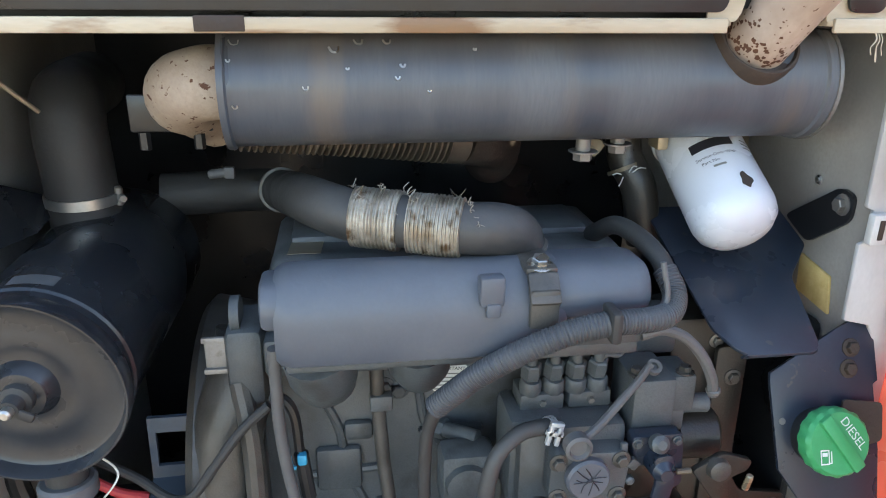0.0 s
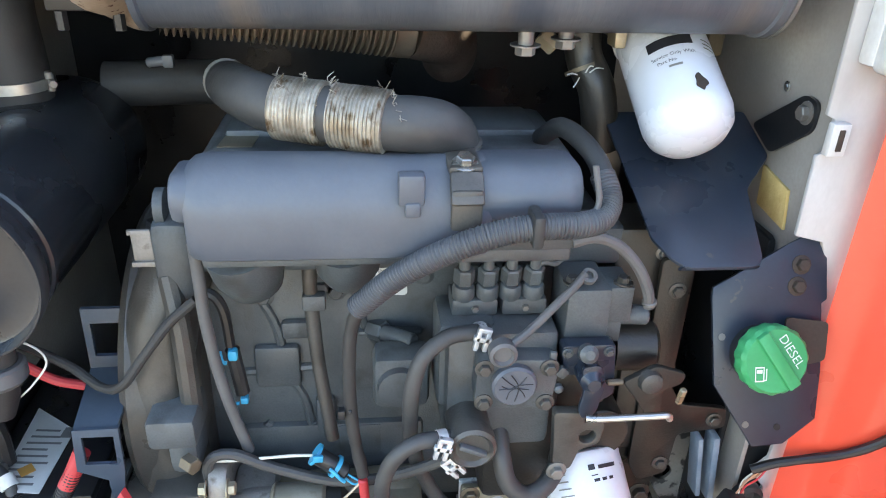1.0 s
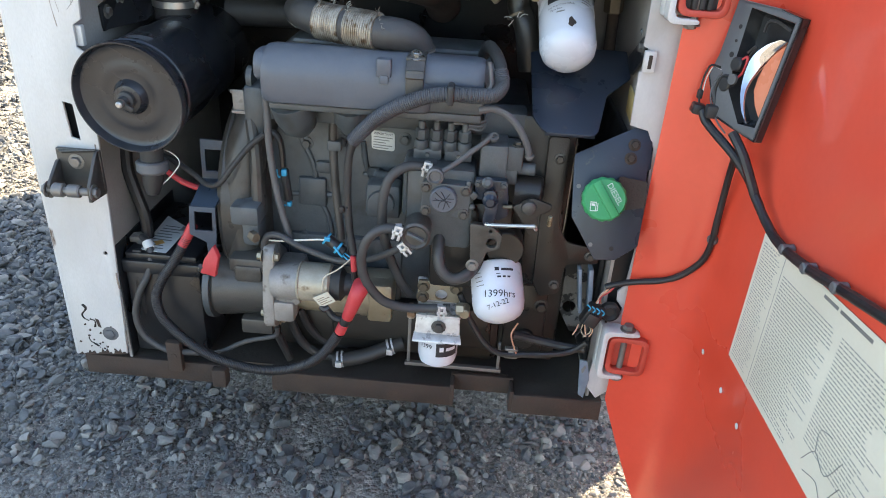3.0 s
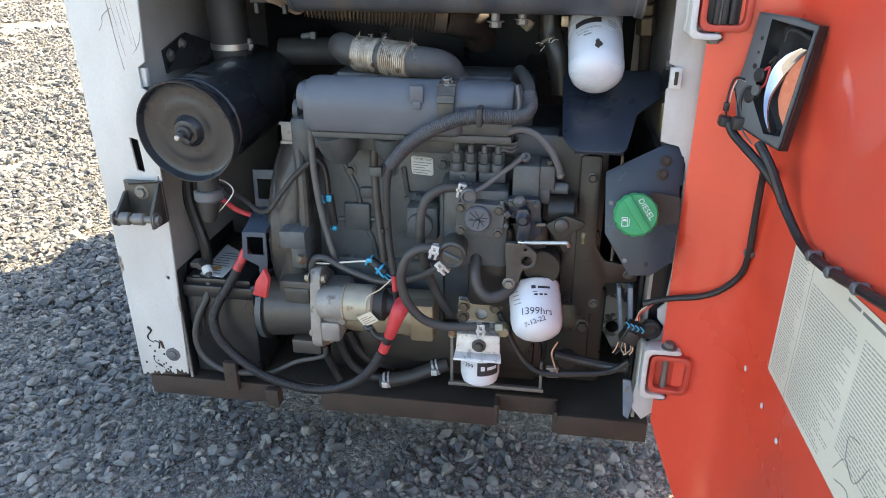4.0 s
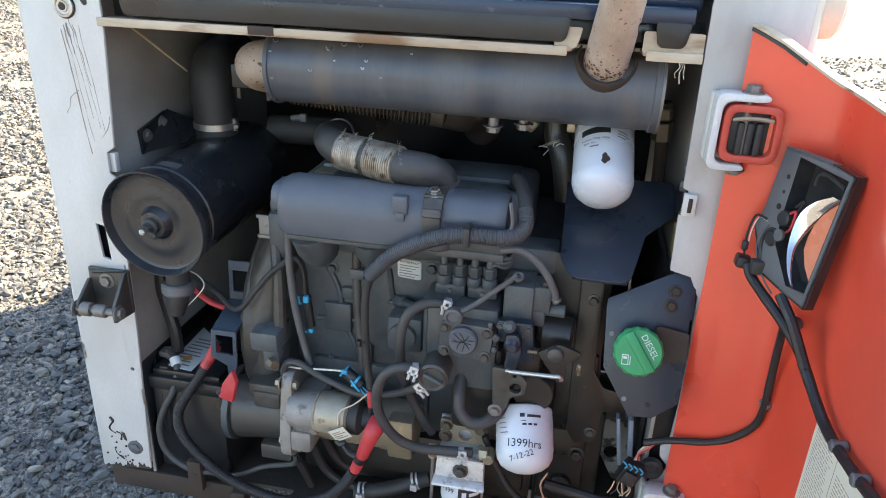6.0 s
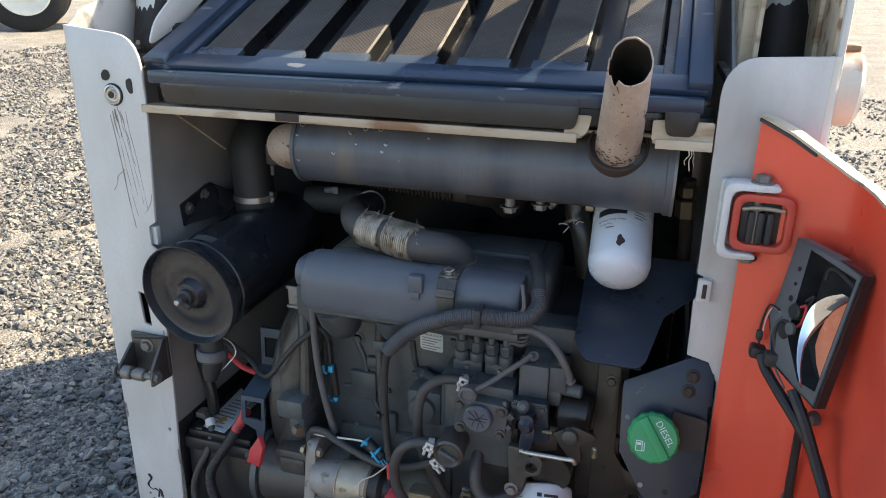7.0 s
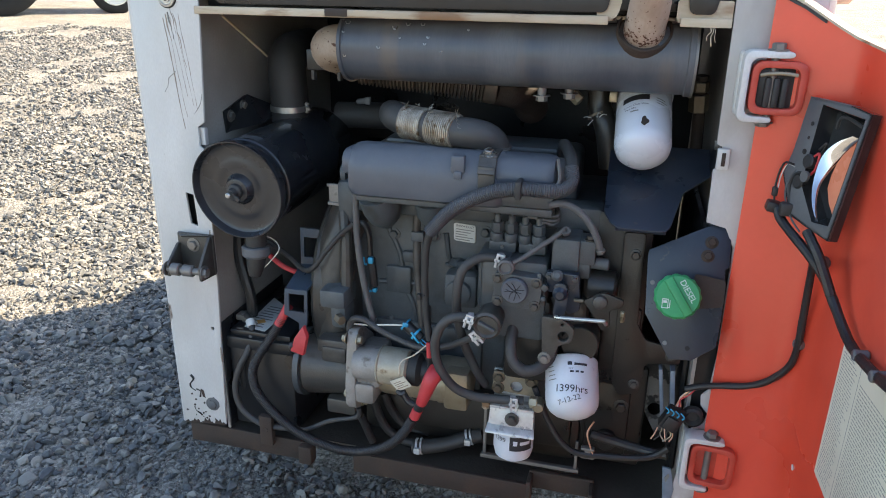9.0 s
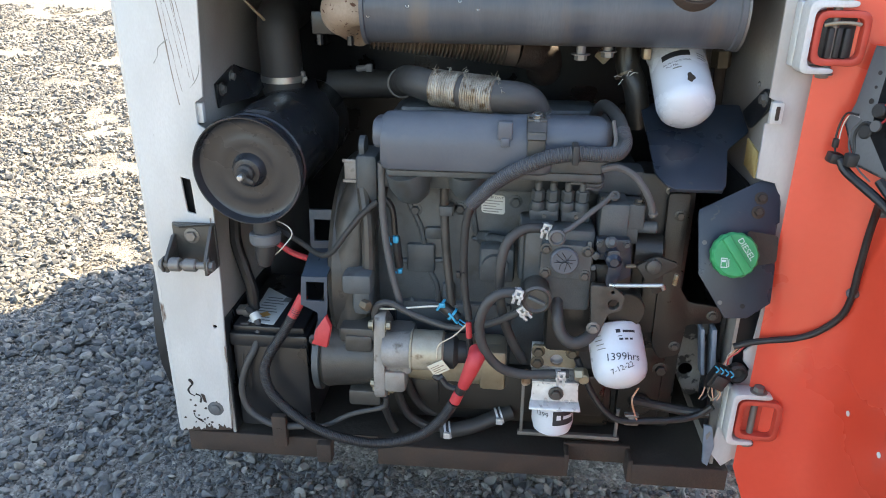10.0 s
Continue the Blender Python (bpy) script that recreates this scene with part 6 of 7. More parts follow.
sh = thing("heat_shield", (0.45, 0.66, 0.94), "blue-black folded steel shield under the hydraulic filter", "shield")
part("shield", plate(rounded([V(0.382, 0.83, 1.026), V(0.386, 0.640, 0.949), V(0.400, 0.612, 0.938), V(0.412, 0.602, 0.934), V(0.484, 0.602, 0.934), V(0.494, 0.612, 0.938), V(0.515, 0.705, 0.975), V(0.561, 0.755, 0.9955), V(0.561, 0.83, 1.026)], 0.006), (0, 0.001, -0.004), bevel=0.001), "navy", sh)
part("shield_flange", join(plate([V(0.408, 0.6035, 0.934), V(0.488, 0.6035, 0.934), V(0.489, 0.610, 0.926), V(0.407, 0.610, 0.926)], (0, 0.003, 0.001))), "navy", sh)
part("wall_bracket", plate(rounded([V(0.566, 0.690, 1.075), V(0.566, 0.715, 1.078), V(0.562, 0.80, 1.02), V(0.562, 0.75, 1.0), V(0.566, 0.690, 1.045)], 0.010), (-0.004, 0, 0.0)), "black", sh)
part("bolt", bolt((0.562, 0.706, 1.060), (-1, 0, 0), 0.0085, 0.008), "steel_dull", sh)
part("bolt", bolt((0.567, 0.76, 1.075), (-1, 0, 0), 0.004, 0.002), "steel", sh)
foam = thing("foam_pad", (0.550, 0.70, 0.94), "yellow foam strip wedged beside the shield", "foam pad")
part("foam", plate([V(0.563, 0.764, 0.981), V(0.563, 0.706, 0.972), V(0.563, 0.697, 0.927), V(0.563, 0.760, 0.934)], (0.0040, 0, 0), bevel=0.001), "foam", foam)
fit = thing("hydraulic_fitting", (0.395, 0.86, 1.0), "dark hose elbow with a frayed clamp behind the filter", "fitting")
part("hose", tube([(0.352, 0.85, 1.13), (0.355, 0.845, 1.09), (0.372, 0.83, 1.05), (0.385, 0.83, 0.98)], 0.022, 14, 6), "grime", fit)
part("clamp", lathe((0.356, 0.842, 1.078), (0.360, 0.838, 1.067), [(0, 0.0225), (0, 0.0240), (0.005, 0.0240), (0.005, 0.0225)], 18), "bronze", fit)
for k, (dx, dz) in enumerate(((-0.016, 0.004), (-0.010, -0.008), (0.012, 0.010), (0.004, 0.012))):
    part("clamp_wire", tube([(0.350 + dx * 0.5, 0.818, 1.072 + dz * 0.3), (0.350 + dx, 0.812, 1.072 + dz), (0.352 + dx * 1.5, 0.810, 1.070 + dz * 1.2)], 0.0009, 6, 4), "clip", fit)
part("nut", rod((0.30, 0.84, 1.115), (0.318, 0.835, 1.10), 0.012, seg=6), "brass", fit)
part("block", box(0.372, 0.386, 0.79, 0.82, 1.108, 1.128, 0.003), "brass", fit)
riser = thing("hydraulic_riser", (0.54, 0.91, 0.95), "dusty brown steel hydraulic pipe with a hex nut", "pipe")
part("pipe", tube([(0.545, 0.925, 0.95), (0.542, 0.918, 1.03), (0.538, 0.908, 1.09), (0.535, 0.90, 1.15)], 0.0115, 14, 6), "rust_dark", riser)
part("nut", rod((0.536, 0.902, 1.082), (0.534, 0.899, 1.116), 0.0185, seg=6), "bronze", riser)
part("upper_nut", rod((0.5345, 0.8995, 1.120), (0.534, 0.898, 1.140), 0.0160, seg=6), "bronze", riser)
# ---- hoses, cables and connectors on the engine ----
def line(name, label, base, *pieces, category="hose", group=""):
    t = thing(name, base, label, category, group)
    for nm, b, m in pieces:
        part(nm, b, m, t)
    return t


def spring_clip(at, rz, ry, size=0.014):
    """A folded wire band clip: two ears with a slot between them and a bridge."""
    x, y, z = at
    h = size
    b = join(box(x - 0.0075, x - 0.0025, y - 0.003, y + 0.003, z - h, z + h, 0.001), box(x + 0.0025, x + 0.0075, y - 0.003, y + 0.003, z - h, z + h, 0.001),
             box(x - 0.0095, x + 0.0095, y - 0.003, y + 0.003, z - 0.0030, z + 0.0030, 0.001), box(x - 0.0075, x + 0.0075, y - 0.0032, y + 0.0028, z + h - 0.005, z + h, 0.001))
    return turned(b, at, 0, ry, rz)


braid = [(0.326, 0.642, 1.017), (0.329, 0.622, 1.000), (0.316, 0.600, 0.990), (0.290, 0.586, 0.990), (0.250, 0.579, 0.992), (0.214, 0.579, 0.986), (0.184, 0.582, 0.974), (0.154, 0.588, 0.957), (0.125, 0.598, 0.934), (0.104, 0.608, 0.911), (0.086, 0.618, 0.889)]
line("braided_conduit", "blue-grey braided wiring conduit curving over the intake cover", (0.2, 0.58, 0.9),
     ("conduit", tube(braid, 0.0120, 20, 8, rib=0.0011, pitch=0.0036), "conduit"),
     ("smooth_hose", tube([(0.328, 0.630, 1.006), (0.324, 0.655, 1.026), (0.314, 0.69, 1.038), (0.303, 0.73, 1.038), (0.296, 0.78, 1.01)], 0.0105, 14, 8), "rubber"),
     ("harness_tail", tube([(0.089, 0.615, 0.893), (0.080, 0.619, 0.865), (0.076, 0.620, 0.83), (0.0755, 0.622, 0.765), (0.079, 0.619, 0.72), (0.087, 0.614, 0.672)], 0.0070, 12, 8, wobble=0.1), "rubber"),
     ("strap", box(0.243, 0.254, 0.563, 0.596, 0.976, 1.008, 0.004), "rubber"),
     ("tie", join(box(0.062, 0.070, 0.612, 0.622, 0.752, 0.764, 0.002), rod((0.074, 0.6145, 0.762), (0.077, 0.613, 0.763), 0.0020)), "cable"), category="conduit")
line("thin_bleed_hose", "thin grey rubber hose looping from the intake cover to the pump", (0.36, 0.62, 0.88),
     ("hose", tube([(0.295, 0.615, 0.958), (0.319, 0.617, 0.962), (0.345, 0.618, 0.951), (0.367, 0.618, 0.928), (0.382, 0.619, 0.900), (0.388, 0.622, 0.878)], 0.0060, 10, 8), "tube_grey"),
     ("clip", lathe((0.387, 0.621, 0.886), (0.388, 0.622, 0.880), [(0, 0.0065), (0.001, 0.008), (0.004, 0.008), (0.005, 0.0065)], 10), "steel_dull"),
     ("valve_wire", tube([(0.306, 0.607, 1.040), (0.311, 0.600, 1.005), (0.295, 0.596, 0.990), (0.25, 0.594, 0.986), (0.205, 0.596, 0.985)], 0.003, 8, 6), "tube_grey"))
line("fuel_hose", "dusty grey fuel hose with white band clips beside the injection pump", (0.15, 0.62, 0.6),
     ("hose", tube([(0.222, 0.640, 0.842), (0.205, 0.632, 0.846), (0.178, 0.624, 0.846), (0.153, 0.614, 0.830), (0.142, 0.610, 0.800), (0.139, 0.612, 0.76), (0.141, 0.620, 0.715), (0.152, 0.638, 0.655), (0.172, 0.65, 0.60), (0.190, 0.66, 0.565)], 0.0088, 12, 8), "hose_grey"),
     ("band_clip", join(lathe((0.217, 0.638, 0.843), (0.206, 0.633, 0.845), [(0, 0.009), (0, 0.0108), (0.008, 0.0108), (0.008, 0.009)], 14), spring_clip((0.214, 0.620, 0.845), 0, 12, 0.014)), "clip"))
line("fuel_return_hose", "dusty grey fuel hose looping down to the fuel filter", (0.15, 0.59, 0.56),
     ("hose", tube([(0.188, 0.592, 0.739), (0.168, 0.588, 0.742), (0.143, 0.583, 0.742), (0.120, 0.580, 0.724), (0.108, 0.580, 0.690), (0.110, 0.582, 0.652), (0.123, 0.586, 0.618), (0.148, 0.593, 0.587), (0.185, 0.602, 0.571), (0.225, 0.610, 0.568), (0.272, 0.614, 0.570)], 0.0088, 12, 8), "hose_grey"),
     ("band_clip", join(lathe((0.176, 0.590, 0.7405), (0.163, 0.587, 0.7415), [(0, 0.009), (0, 0.0110), (0.010, 0.0110), (0.010, 0.009)], 14), spring_clip((0.171, 0.573, 0.742), 0, 15)), "clip"),
     ("band_clip", join(lathe((0.248, 0.612, 0.568), (0.262, 0.6135, 0.569), [(0, 0.009), (0, 0.0110), (0.010, 0.0110), (0.010, 0.009)], 14), spring_clip((0.257, 0.596, 0.570), 0, 0, 0.015)), "clip"))
line("cross_hose", "thin grey hose running across above the starter motor", (0.0, 0.64, 0.62),
     ("hose", tube([(0.20, 0.595, 0.715), (0.182, 0.600, 0.703), (0.131, 0.620, 0.665), (0.09, 0.630, 0.648), (0.050, 0.640, 0.640), (0.0, 0.648, 0.650), (-0.031, 0.650, 0.662), (-0.060, 0.652, 0.676), (-0.082, 0.652, 0.674), (-0.092, 0.655, 0.655), (-0.093, 0.66, 0.62)], 0.0066, 10, 8), "hose_grey"),
     ("band_clip", join(lathe((0.192, 0.597, 0.709), (0.180, 0.601, 0.702), [(0, 0.009), (0, 0.013), (0.010, 0.013), (0.010, 0.009)], 14), spring_clip((0.184, 0.583, 0.706), 0, -40)), "clip"))
line("breather_tube", "grey vertical breather tube down the side of the engine", (-0.05, 0.66, 0.67),
     ("tube", tube([(-0.073, 0.658, 0.945), (-0.074, 0.663, 0.90), (-0.074, 0.665, 0.85), (-0.069, 0.666, 0.79), (-0.060, 0.668, 0.73), (-0.046, 0.670, 0.665)], 0.0066, 12, 8), "tube_grey"))
line("sensor_plug", "black sensor leads with blue locking clips", (-0.055, 0.69, 0.72),
     ("lead", tube([(-0.085, 0.70, 0.862), (-0.070, 0.695, 0.862), (-0.060, 0.692, 0.842), (-0.057, 0.690, 0.80)], 0.006, 8, 6), "cable"),
     ("plug_body", tube([(-0.056, 0.690, 0.795), (-0.053, 0.690, 0.765), (-0.050, 0.690, 0.735)], 0.0085, 10, 4), "cable"),
     ("blue_lock", join(tube([(-0.068, 0.681, 0.798), (-0.066, 0.679, 0.786), (-0.061, 0.679, 0.784)], 0.0025, 8, 4), box(-0.060, -0.049, 0.679, 0.690, 0.785, 0.799, 0.003)), "blue"),
     ("blue_lock", join(box(-0.052, -0.043, 0.680, 0.690, 0.724, 0.733, 0.002), tube([(-0.062, 0.681, 0.736), (-0.060, 0.680, 0.727), (-0.053, 0.680, 0.727)], 0.0022, 8, 4)), "blue"), category="connector")
line("blue_connector", "black wire plug with two blue locking collars", (0.05, 0.63, 0.67),
     ("plug_body", rod((0.034, 0.632, 0.689), (0.068, 0.626, 0.665), 0.0105), "cable"),
     ("blue_lock", join(lathe((0.033, 0.6322, 0.6897), (0.066, 0.6264, 0.6664), [(0, 0.0105), (0, 0.0132), (0.0035, 0.0132), (0.0035, 0.0105)], 16), box(0.032, 0.044, 0.616, 0.621, 0.690, 0.699, 0.002)), "blue"),
     ("blue_lock", join(lathe((0.0545, 0.6284, 0.6745), (0.066, 0.6264, 0.6664), [(0, 0.0105), (0, 0.0132), (0.0045, 0.0132), (0.0045, 0.0105)], 16), tube([(0.050, 0.616, 0.681), (0.056, 0.614, 0.676), (0.061, 0.613, 0.669), (0.066, 0.615, 0.662)], 0.0022, 8, 4)), "blue"),
     ("blue_wire", tube([(0.062, 0.624, 0.668), (0.070, 0.618, 0.660), (0.078, 0.616, 0.656), (0.086, 0.614, 0.662)], 0.0014, 6, 4), "blue"),
     ("blue_wire", tube([(0.066, 0.626, 0.666), (0.074, 0.620, 0.664), (0.082, 0.616, 0.662), (0.087, 0.614, 0.668)], 0.0014, 6, 4), "blue"),
     ("wire", tube([(0.036, 0.634, 0.685), (0.010, 0.642, 0.679), (-0.035, 0.652, 0.668), (-0.062, 0.657, 0.662), (-0.085, 0.66, 0.660)], 0.0018, 6, 6), "wire_white"),
     ("red_sleeve", rod((0.0865, 0.612, 0.668), (0.0885, 0.61, 0.635), 0.0055), "red"),
     ("sleeve_tail", tube([(0.0885, 0.61, 0.637), (0.092, 0.612, 0.60), (0.095, 0.62, 0.59)], 0.0060, 8, 4), "cable"), category="connector")
bc = [(-0.236, 0.668, 0.668), (-0.250, 0.660, 0.640), (-0.274, 0.652, 0.598), (-0.298, 0.643, 0.560), (-0.311, 0.638, 0.525), (-0.306, 0.636, 0.485), (-0.286, 0.636, 0.452), (-0.255, 0.633, 0.424), (-0.215, 0.628, 0.401), (-0.160, 0.622, 0.386), (-0.10, 0.616, 0.382), (-0.045, 0.608, 0.397), (0.005, 0.598, 0.427), (0.040, 0.590, 0.468), (0.064, 0.584, 0.512)]
line("battery_cable", "thick black battery cable in split conduit with red ends", (-0.1, 0.62, 0.37),
     ("conduit", tube(bc, 0.0098, 14, 8, rib=0.0007, pitch=0.0036), "cable"),
     ("red_sleeve", tube([(-0.232, 0.668, 0.676), (-0.246, 0.662, 0.648), (-0.254, 0.658, 0.634)], 0.0100, 12, 5), "red"),
     ("red_sleeve", rod((0.065, 0.584, 0.513), (0.074, 0.582, 0.536), 0.0102), "red"),
     ("cable_neck", rod((0.074, 0.582, 0.535), (0.082, 0.580, 0.556), 0.0096), "cable"),
     ("red_boot", tube([(0.081, 0.580, 0.552), (0.088, 0.578, 0.572), (0.095, 0.577, 0.592), (0.102, 0.580, 0.610), (0.106, 0.60, 0.615)], 0.0108, 18, 6, taper=0.0172), "red"), category="cable")
line("ground_cable", "grey-black battery ground cable with a white band", (-0.35, 0.66, 0.38),
     ("cable", tube([(-0.365, 0.72, 0.612), (-0.345, 0.704, 0.607), (-0.335, 0.688, 0.588), (-0.340, 0.674, 0.552), (-0.358, 0.665, 0.515), (-0.370, 0.659, 0.470), (-0.365, 0.655, 0.430), (-0.345, 0.654, 0.402), (-0.305, 0.655, 0.381), (-0.25, 0.665, 0.375)], 0.0070, 12, 8), "hose_grey"),
     ("white_band", lathe((-0.348, 0.706, 0.609), (-0.338, 0.696, 0.597), [(0, 0.009), (0, 0.0105), (0.016, 0.0105), (0.016, 0.009)], 12), "paper"), category="cable")
line("body_cable", "black taped cable beside the flywheel housing", (-0.2, 0.72, 0.74),
     ("cable", tube([(-0.32, 0.72, 0.80), (-0.285, 0.715, 0.79), (-0.239, 0.705, 0.768), (-0.200, 0.680, 0.757), (-0.172, 0.666, 0.768), (-0.145, 0.668, 0.803), (-0.115, 0.676, 0.840), (-0.085, 0.68, 0.866)], 0.0054, 10, 8, wobble=0.08), "rubber"), category="cable")
line("red_lead", "red battery lead running behind the dust valve", (-0.27, 0.72, 0.72),
     ("lead", tube([(-0.305, 0.715, 0.775), (-0.285, 0.715, 0.758), (-0.262, 0.715, 0.742), (-0.235, 0.72, 0.73)], 0.0058, 10, 6), "red"),
     ("thin_wire", tube([(-0.285, 0.67, 0.752), (-0.262, 0.665, 0.775), (-0.245, 0.67, 0.800), (-0.262, 0.68, 0.815), (-0.30, 0.69, 0.82)], 0.0012, 6, 8), "wire_white"), category="cable")
line("harness_branch", "black wiring branch hanging to the battery", (-0.37, 0.74, 0.6),
     ("cable", tube([(-0.388, 0.76, 0.80), (-0.386, 0.75, 0.745), (-0.372, 0.742, 0.695), (-0.360, 0.738, 0.650), (-0.358, 0.735, 0.605)], 0.012, 10, 8), "cable"), category="cable")
line("ground_strap", "grey braided ground strap to the starter bolt", (-0.15, 0.66, 0.39),
     ("strap", tube([(-0.235, 0.655, 0.378), (-0.195, 0.655, 0.392), (-0.155, 0.655, 0.416), (-0.125, 0.652, 0.430), (-0.094, 0.650, 0.440), (-0.076, 0.646, 0.452), (-0.073, 0.642, 0.474)], 0.0050, 10, 8), "hose_grey"), category="cable")
line("drain_hose", "short black drain hose with two spring clamps on the floor plate", (0.1, 0.70, 0.35),
     ("hose", tube([(0.030, 0.690, 0.367), (0.060, 0.692, 0.370), (0.100, 0.698, 0.380), (0.135, 0.708, 0.392), (0.175, 0.72, 0.404)], 0.0155, 16, 8), "rubber"),
     *[("clamp", join(lathe(V(*a), V(*b), [(0, 0.0157), (0, 0.0178), (0.0045, 0.0178), (0.0045, 0.0157)], 18), lathe(V(*a).lerp(V(*b), 0.62), V(*b) * 2 - V(*a), [(0, 0.0157), (0, 0.0178), (0.0035, 0.0178), (0.0035, 0.0157)], 18), box(a[0], a[0] + 0.014, a[1] - 0.024, a[1] - 0.016, a[2] - 0.004, a[2] + 0.010, 0.002)), "clip")
       for a, b in (((0.038, 0.690, 0.368), (0.054, 0.692, 0.370)), ((0.143, 0.712, 0.395), (0.157, 0.715, 0.399)))])
line("lower_hoses", "two black hoses hanging behind the starter motor", (-0.03, 0.72, 0.35),
     ("hose", tube([(-0.065, 0.70, 0.48), (-0.058, 0.71, 0.43), (-0.040, 0.715, 0.385), (-0.005, 0.715, 0.360), (0.035, 0.705, 0.362)], 0.009, 10, 8), "rubber"),
     ("hose", tube([(-0.045, 0.72, 0.47), (-0.030, 0.73, 0.42), (0.0, 0.74, 0.38), (0.05, 0.75, 0.365)], 0.009, 10, 8), "rubber"),
     ("stub", tube([(-0.085, 0.68, 0.43), (-0.078, 0.695, 0.39), (-0.066, 0.70, 0.352)], 0.0085, 10, 6), "rubber"))
line("floor_wiring", "black wiring run along the foot of the engine bay", (0.43, 0.64, 0.46),
     ("cable", tube([(0.288, 0.645, 0.585), (0.300, 0.642, 0.560), (0.318, 0.640, 0.520), (0.345, 0.634, 0.482), (0.378, 0.632, 0.462), (0.430, 0.636, 0.462), (0.486, 0.640, 0.466), (0.520, 0.645, 0.474), (0.545, 0.64, 0.50)], 0.0062, 10, 8), "cable"),
     ("cable", tube([(0.40, 0.66, 0.49), (0.45, 0.665, 0.478), (0.51, 0.66, 0.472), (0.545, 0.65, 0.478)], 0.0095, 10, 8), "cable"),
     ("relay_clip", join(box(0.386, 0.412, 0.630, 0.642, 0.470, 0.476, 0.002), box(0.386, 0.412, 0.630, 0.642, 0.452, 0.458, 0.002), box(0.393, 0.405, 0.631, 0.641, 0.455, 0.473, 0.002)), "steel_dull"),
     ("thin_wire", tube([(0.405, 0.635, 0.535), (0.395, 0.632, 0.51), (0.403, 0.632, 0.48), (0.410, 0.632, 0.462)], 0.0018, 6, 6), "copper"), category="cable")

# ---- battery ----
bat = thing("battery", (-0.33, 0.78, 0.355), "black battery with a pale warning label and a cable clamp", "battery")
part("case", join(box(-0.388, -0.235, 0.676, 0.93, 0.36, 0.560, 0.008), box(-0.392, -0.232, 0.672, 0.935, 0.552, 0.582, 0.006)), "black", bat)
# black sheet added over the foot of the bay wall to darken it
part("dark_sheet", box(-0.3958, -0.3926, 0.664, 0.95, 0.353, 0.615, 0.0008), "black", bat)
part("lid", box(-0.385, -0.240, 0.68, 0.93, 0.580, 0.596, 0.005), "black", bat)
lb_ = [V(-0.358, 0.695, 0.5965), V(-0.303, 0.687, 0.5965), V(-0.300, 0.80, 0.5965), V(-0.365, 0.85, 0.5965)]
lbl = part("label", plate(lb_, (0, 0, 0.0008)), "paper", bat, "pale printed warning label")
pl = on_plane((-0.330, 0.757, 0.5973), (1, -0.1, 0), (0.1, 1, 0), 0.0004)
part("print", bars([(-0.025, 0.020 - 0.006 * (k % 3), -0.055 + 0.012 * k, -0.051 + 0.012 * k) for k in range(9)] + [(0.012, 0.028, 0.03, 0.05)], pl, 1), "ink", lbl)
part("warning_mark", plate([pl(-0.012, -0.03), pl(0.0, -0.042), pl(0.012, -0.03), pl(0.0, -0.018)], (0, 0, 0.0006)), "yellow", lbl)
part("terminal", join(rod((-0.368, 0.725, 0.592), (-0.368, 0.725, 0.617), 0.010), box(-0.388, -0.352, 0.712, 0.738, 0.600, 0.614, 0.004)), "steel_dull", bat)
part("hold_down", join(box(-0.392, -0.25, 0.688, 0.698, 0.50, 0.510, 0.003), box(-0.372, -0.352, 0.684, 0.694, 0.44, 0.60, 0.004), tube([(-0.362, 0.688, 0.44), (-0.362, 0.684, 0.50), (-0.362, 0.690, 0.56)], 0.012, 12, 4)), "cable", bat)

# ---- latch on the left post ----
la = thing("door_latch", (-0.42, 0.63, 0.73), "dark grimy steel latch bracket with a bright roller pin", "latch")
part("bracket", join(box(-0.462, -0.380, 0.646, 0.654, 0.738, 0.822, 0.003), plate([V(-0.388, 0.654, 0.735), V(-0.388, 0.652, 0.822), V(-0.388, 0.640, 0.820), V(-0.388, 0.598, 0.768), V(-0.388, 0.598, 0.740)], (0.006, 0, 0), bevel=0.001),
                     plate([V(-0.462, 0.654, 0.745), V(-0.462, 0.652, 0.800), V(-0.462, 0.640, 0.800), V(-0.462, 0.600, 0.768), V(-0.462, 0.600, 0.742)], (0.006, 0, 0), bevel=0.001), plate([V(-0.460, 0.648, 0.818), V(-0.386, 0.648, 0.822), V(-0.386, 0.640, 0.824), V(-0.440, 0.628, 0.822)], (0, 0.002, -0.004))), "engine_dark", la)
part("roller", join(rod((-0.466, 0.606, 0.757), (-0.376, 0.606, 0.757), 0.007), rod((-0.454, 0.606, 0.757), (-0.434, 0.606, 0.757), 0.013), rod((-0.428, 0.606, 0.757), (-0.404, 0.606, 0.757), 0.012)), "steel_dull", la)
for p_, o_ in (((-0.464, 0.606, 0.757), (-1, 0, 0)), ((-0.381, 0.606, 0.757), (1, 0, 0)), ((-0.425, 0.646, 0.798), (0, -1, 0))):
    part("nut", bolt(p_, o_, 0.010, 0.008), "steel_dull", la)
wb = thing("wall_bracket", (-0.38, 0.76, 1.02), "black folded steel bracket bolted to the bay wall", "bracket")
part("bracket", join(plate([V(-0.394, 0.750, 1.055), V(-0.394, 0.84, 1.075), V(-0.394, 0.86, 1.02), V(-0.394, 0.755, 1.01)], (0.004, 0, 0)), plate([V(-0.392, 0.845, 1.075), V(-0.392, 0.752, 1.012), V(-0.345, 0.83, 1.02), V(-0.325, 0.87, 1.045)], (0, 0.004, 0.001))), "black", wb)
for y, z in ((0.772, 1.042), (0.825, 1.055)):
    part("bolt", bolt((-0.390, y, z), (1, 0, 0), 0.0085, 0.007), "steel_dull", wb)

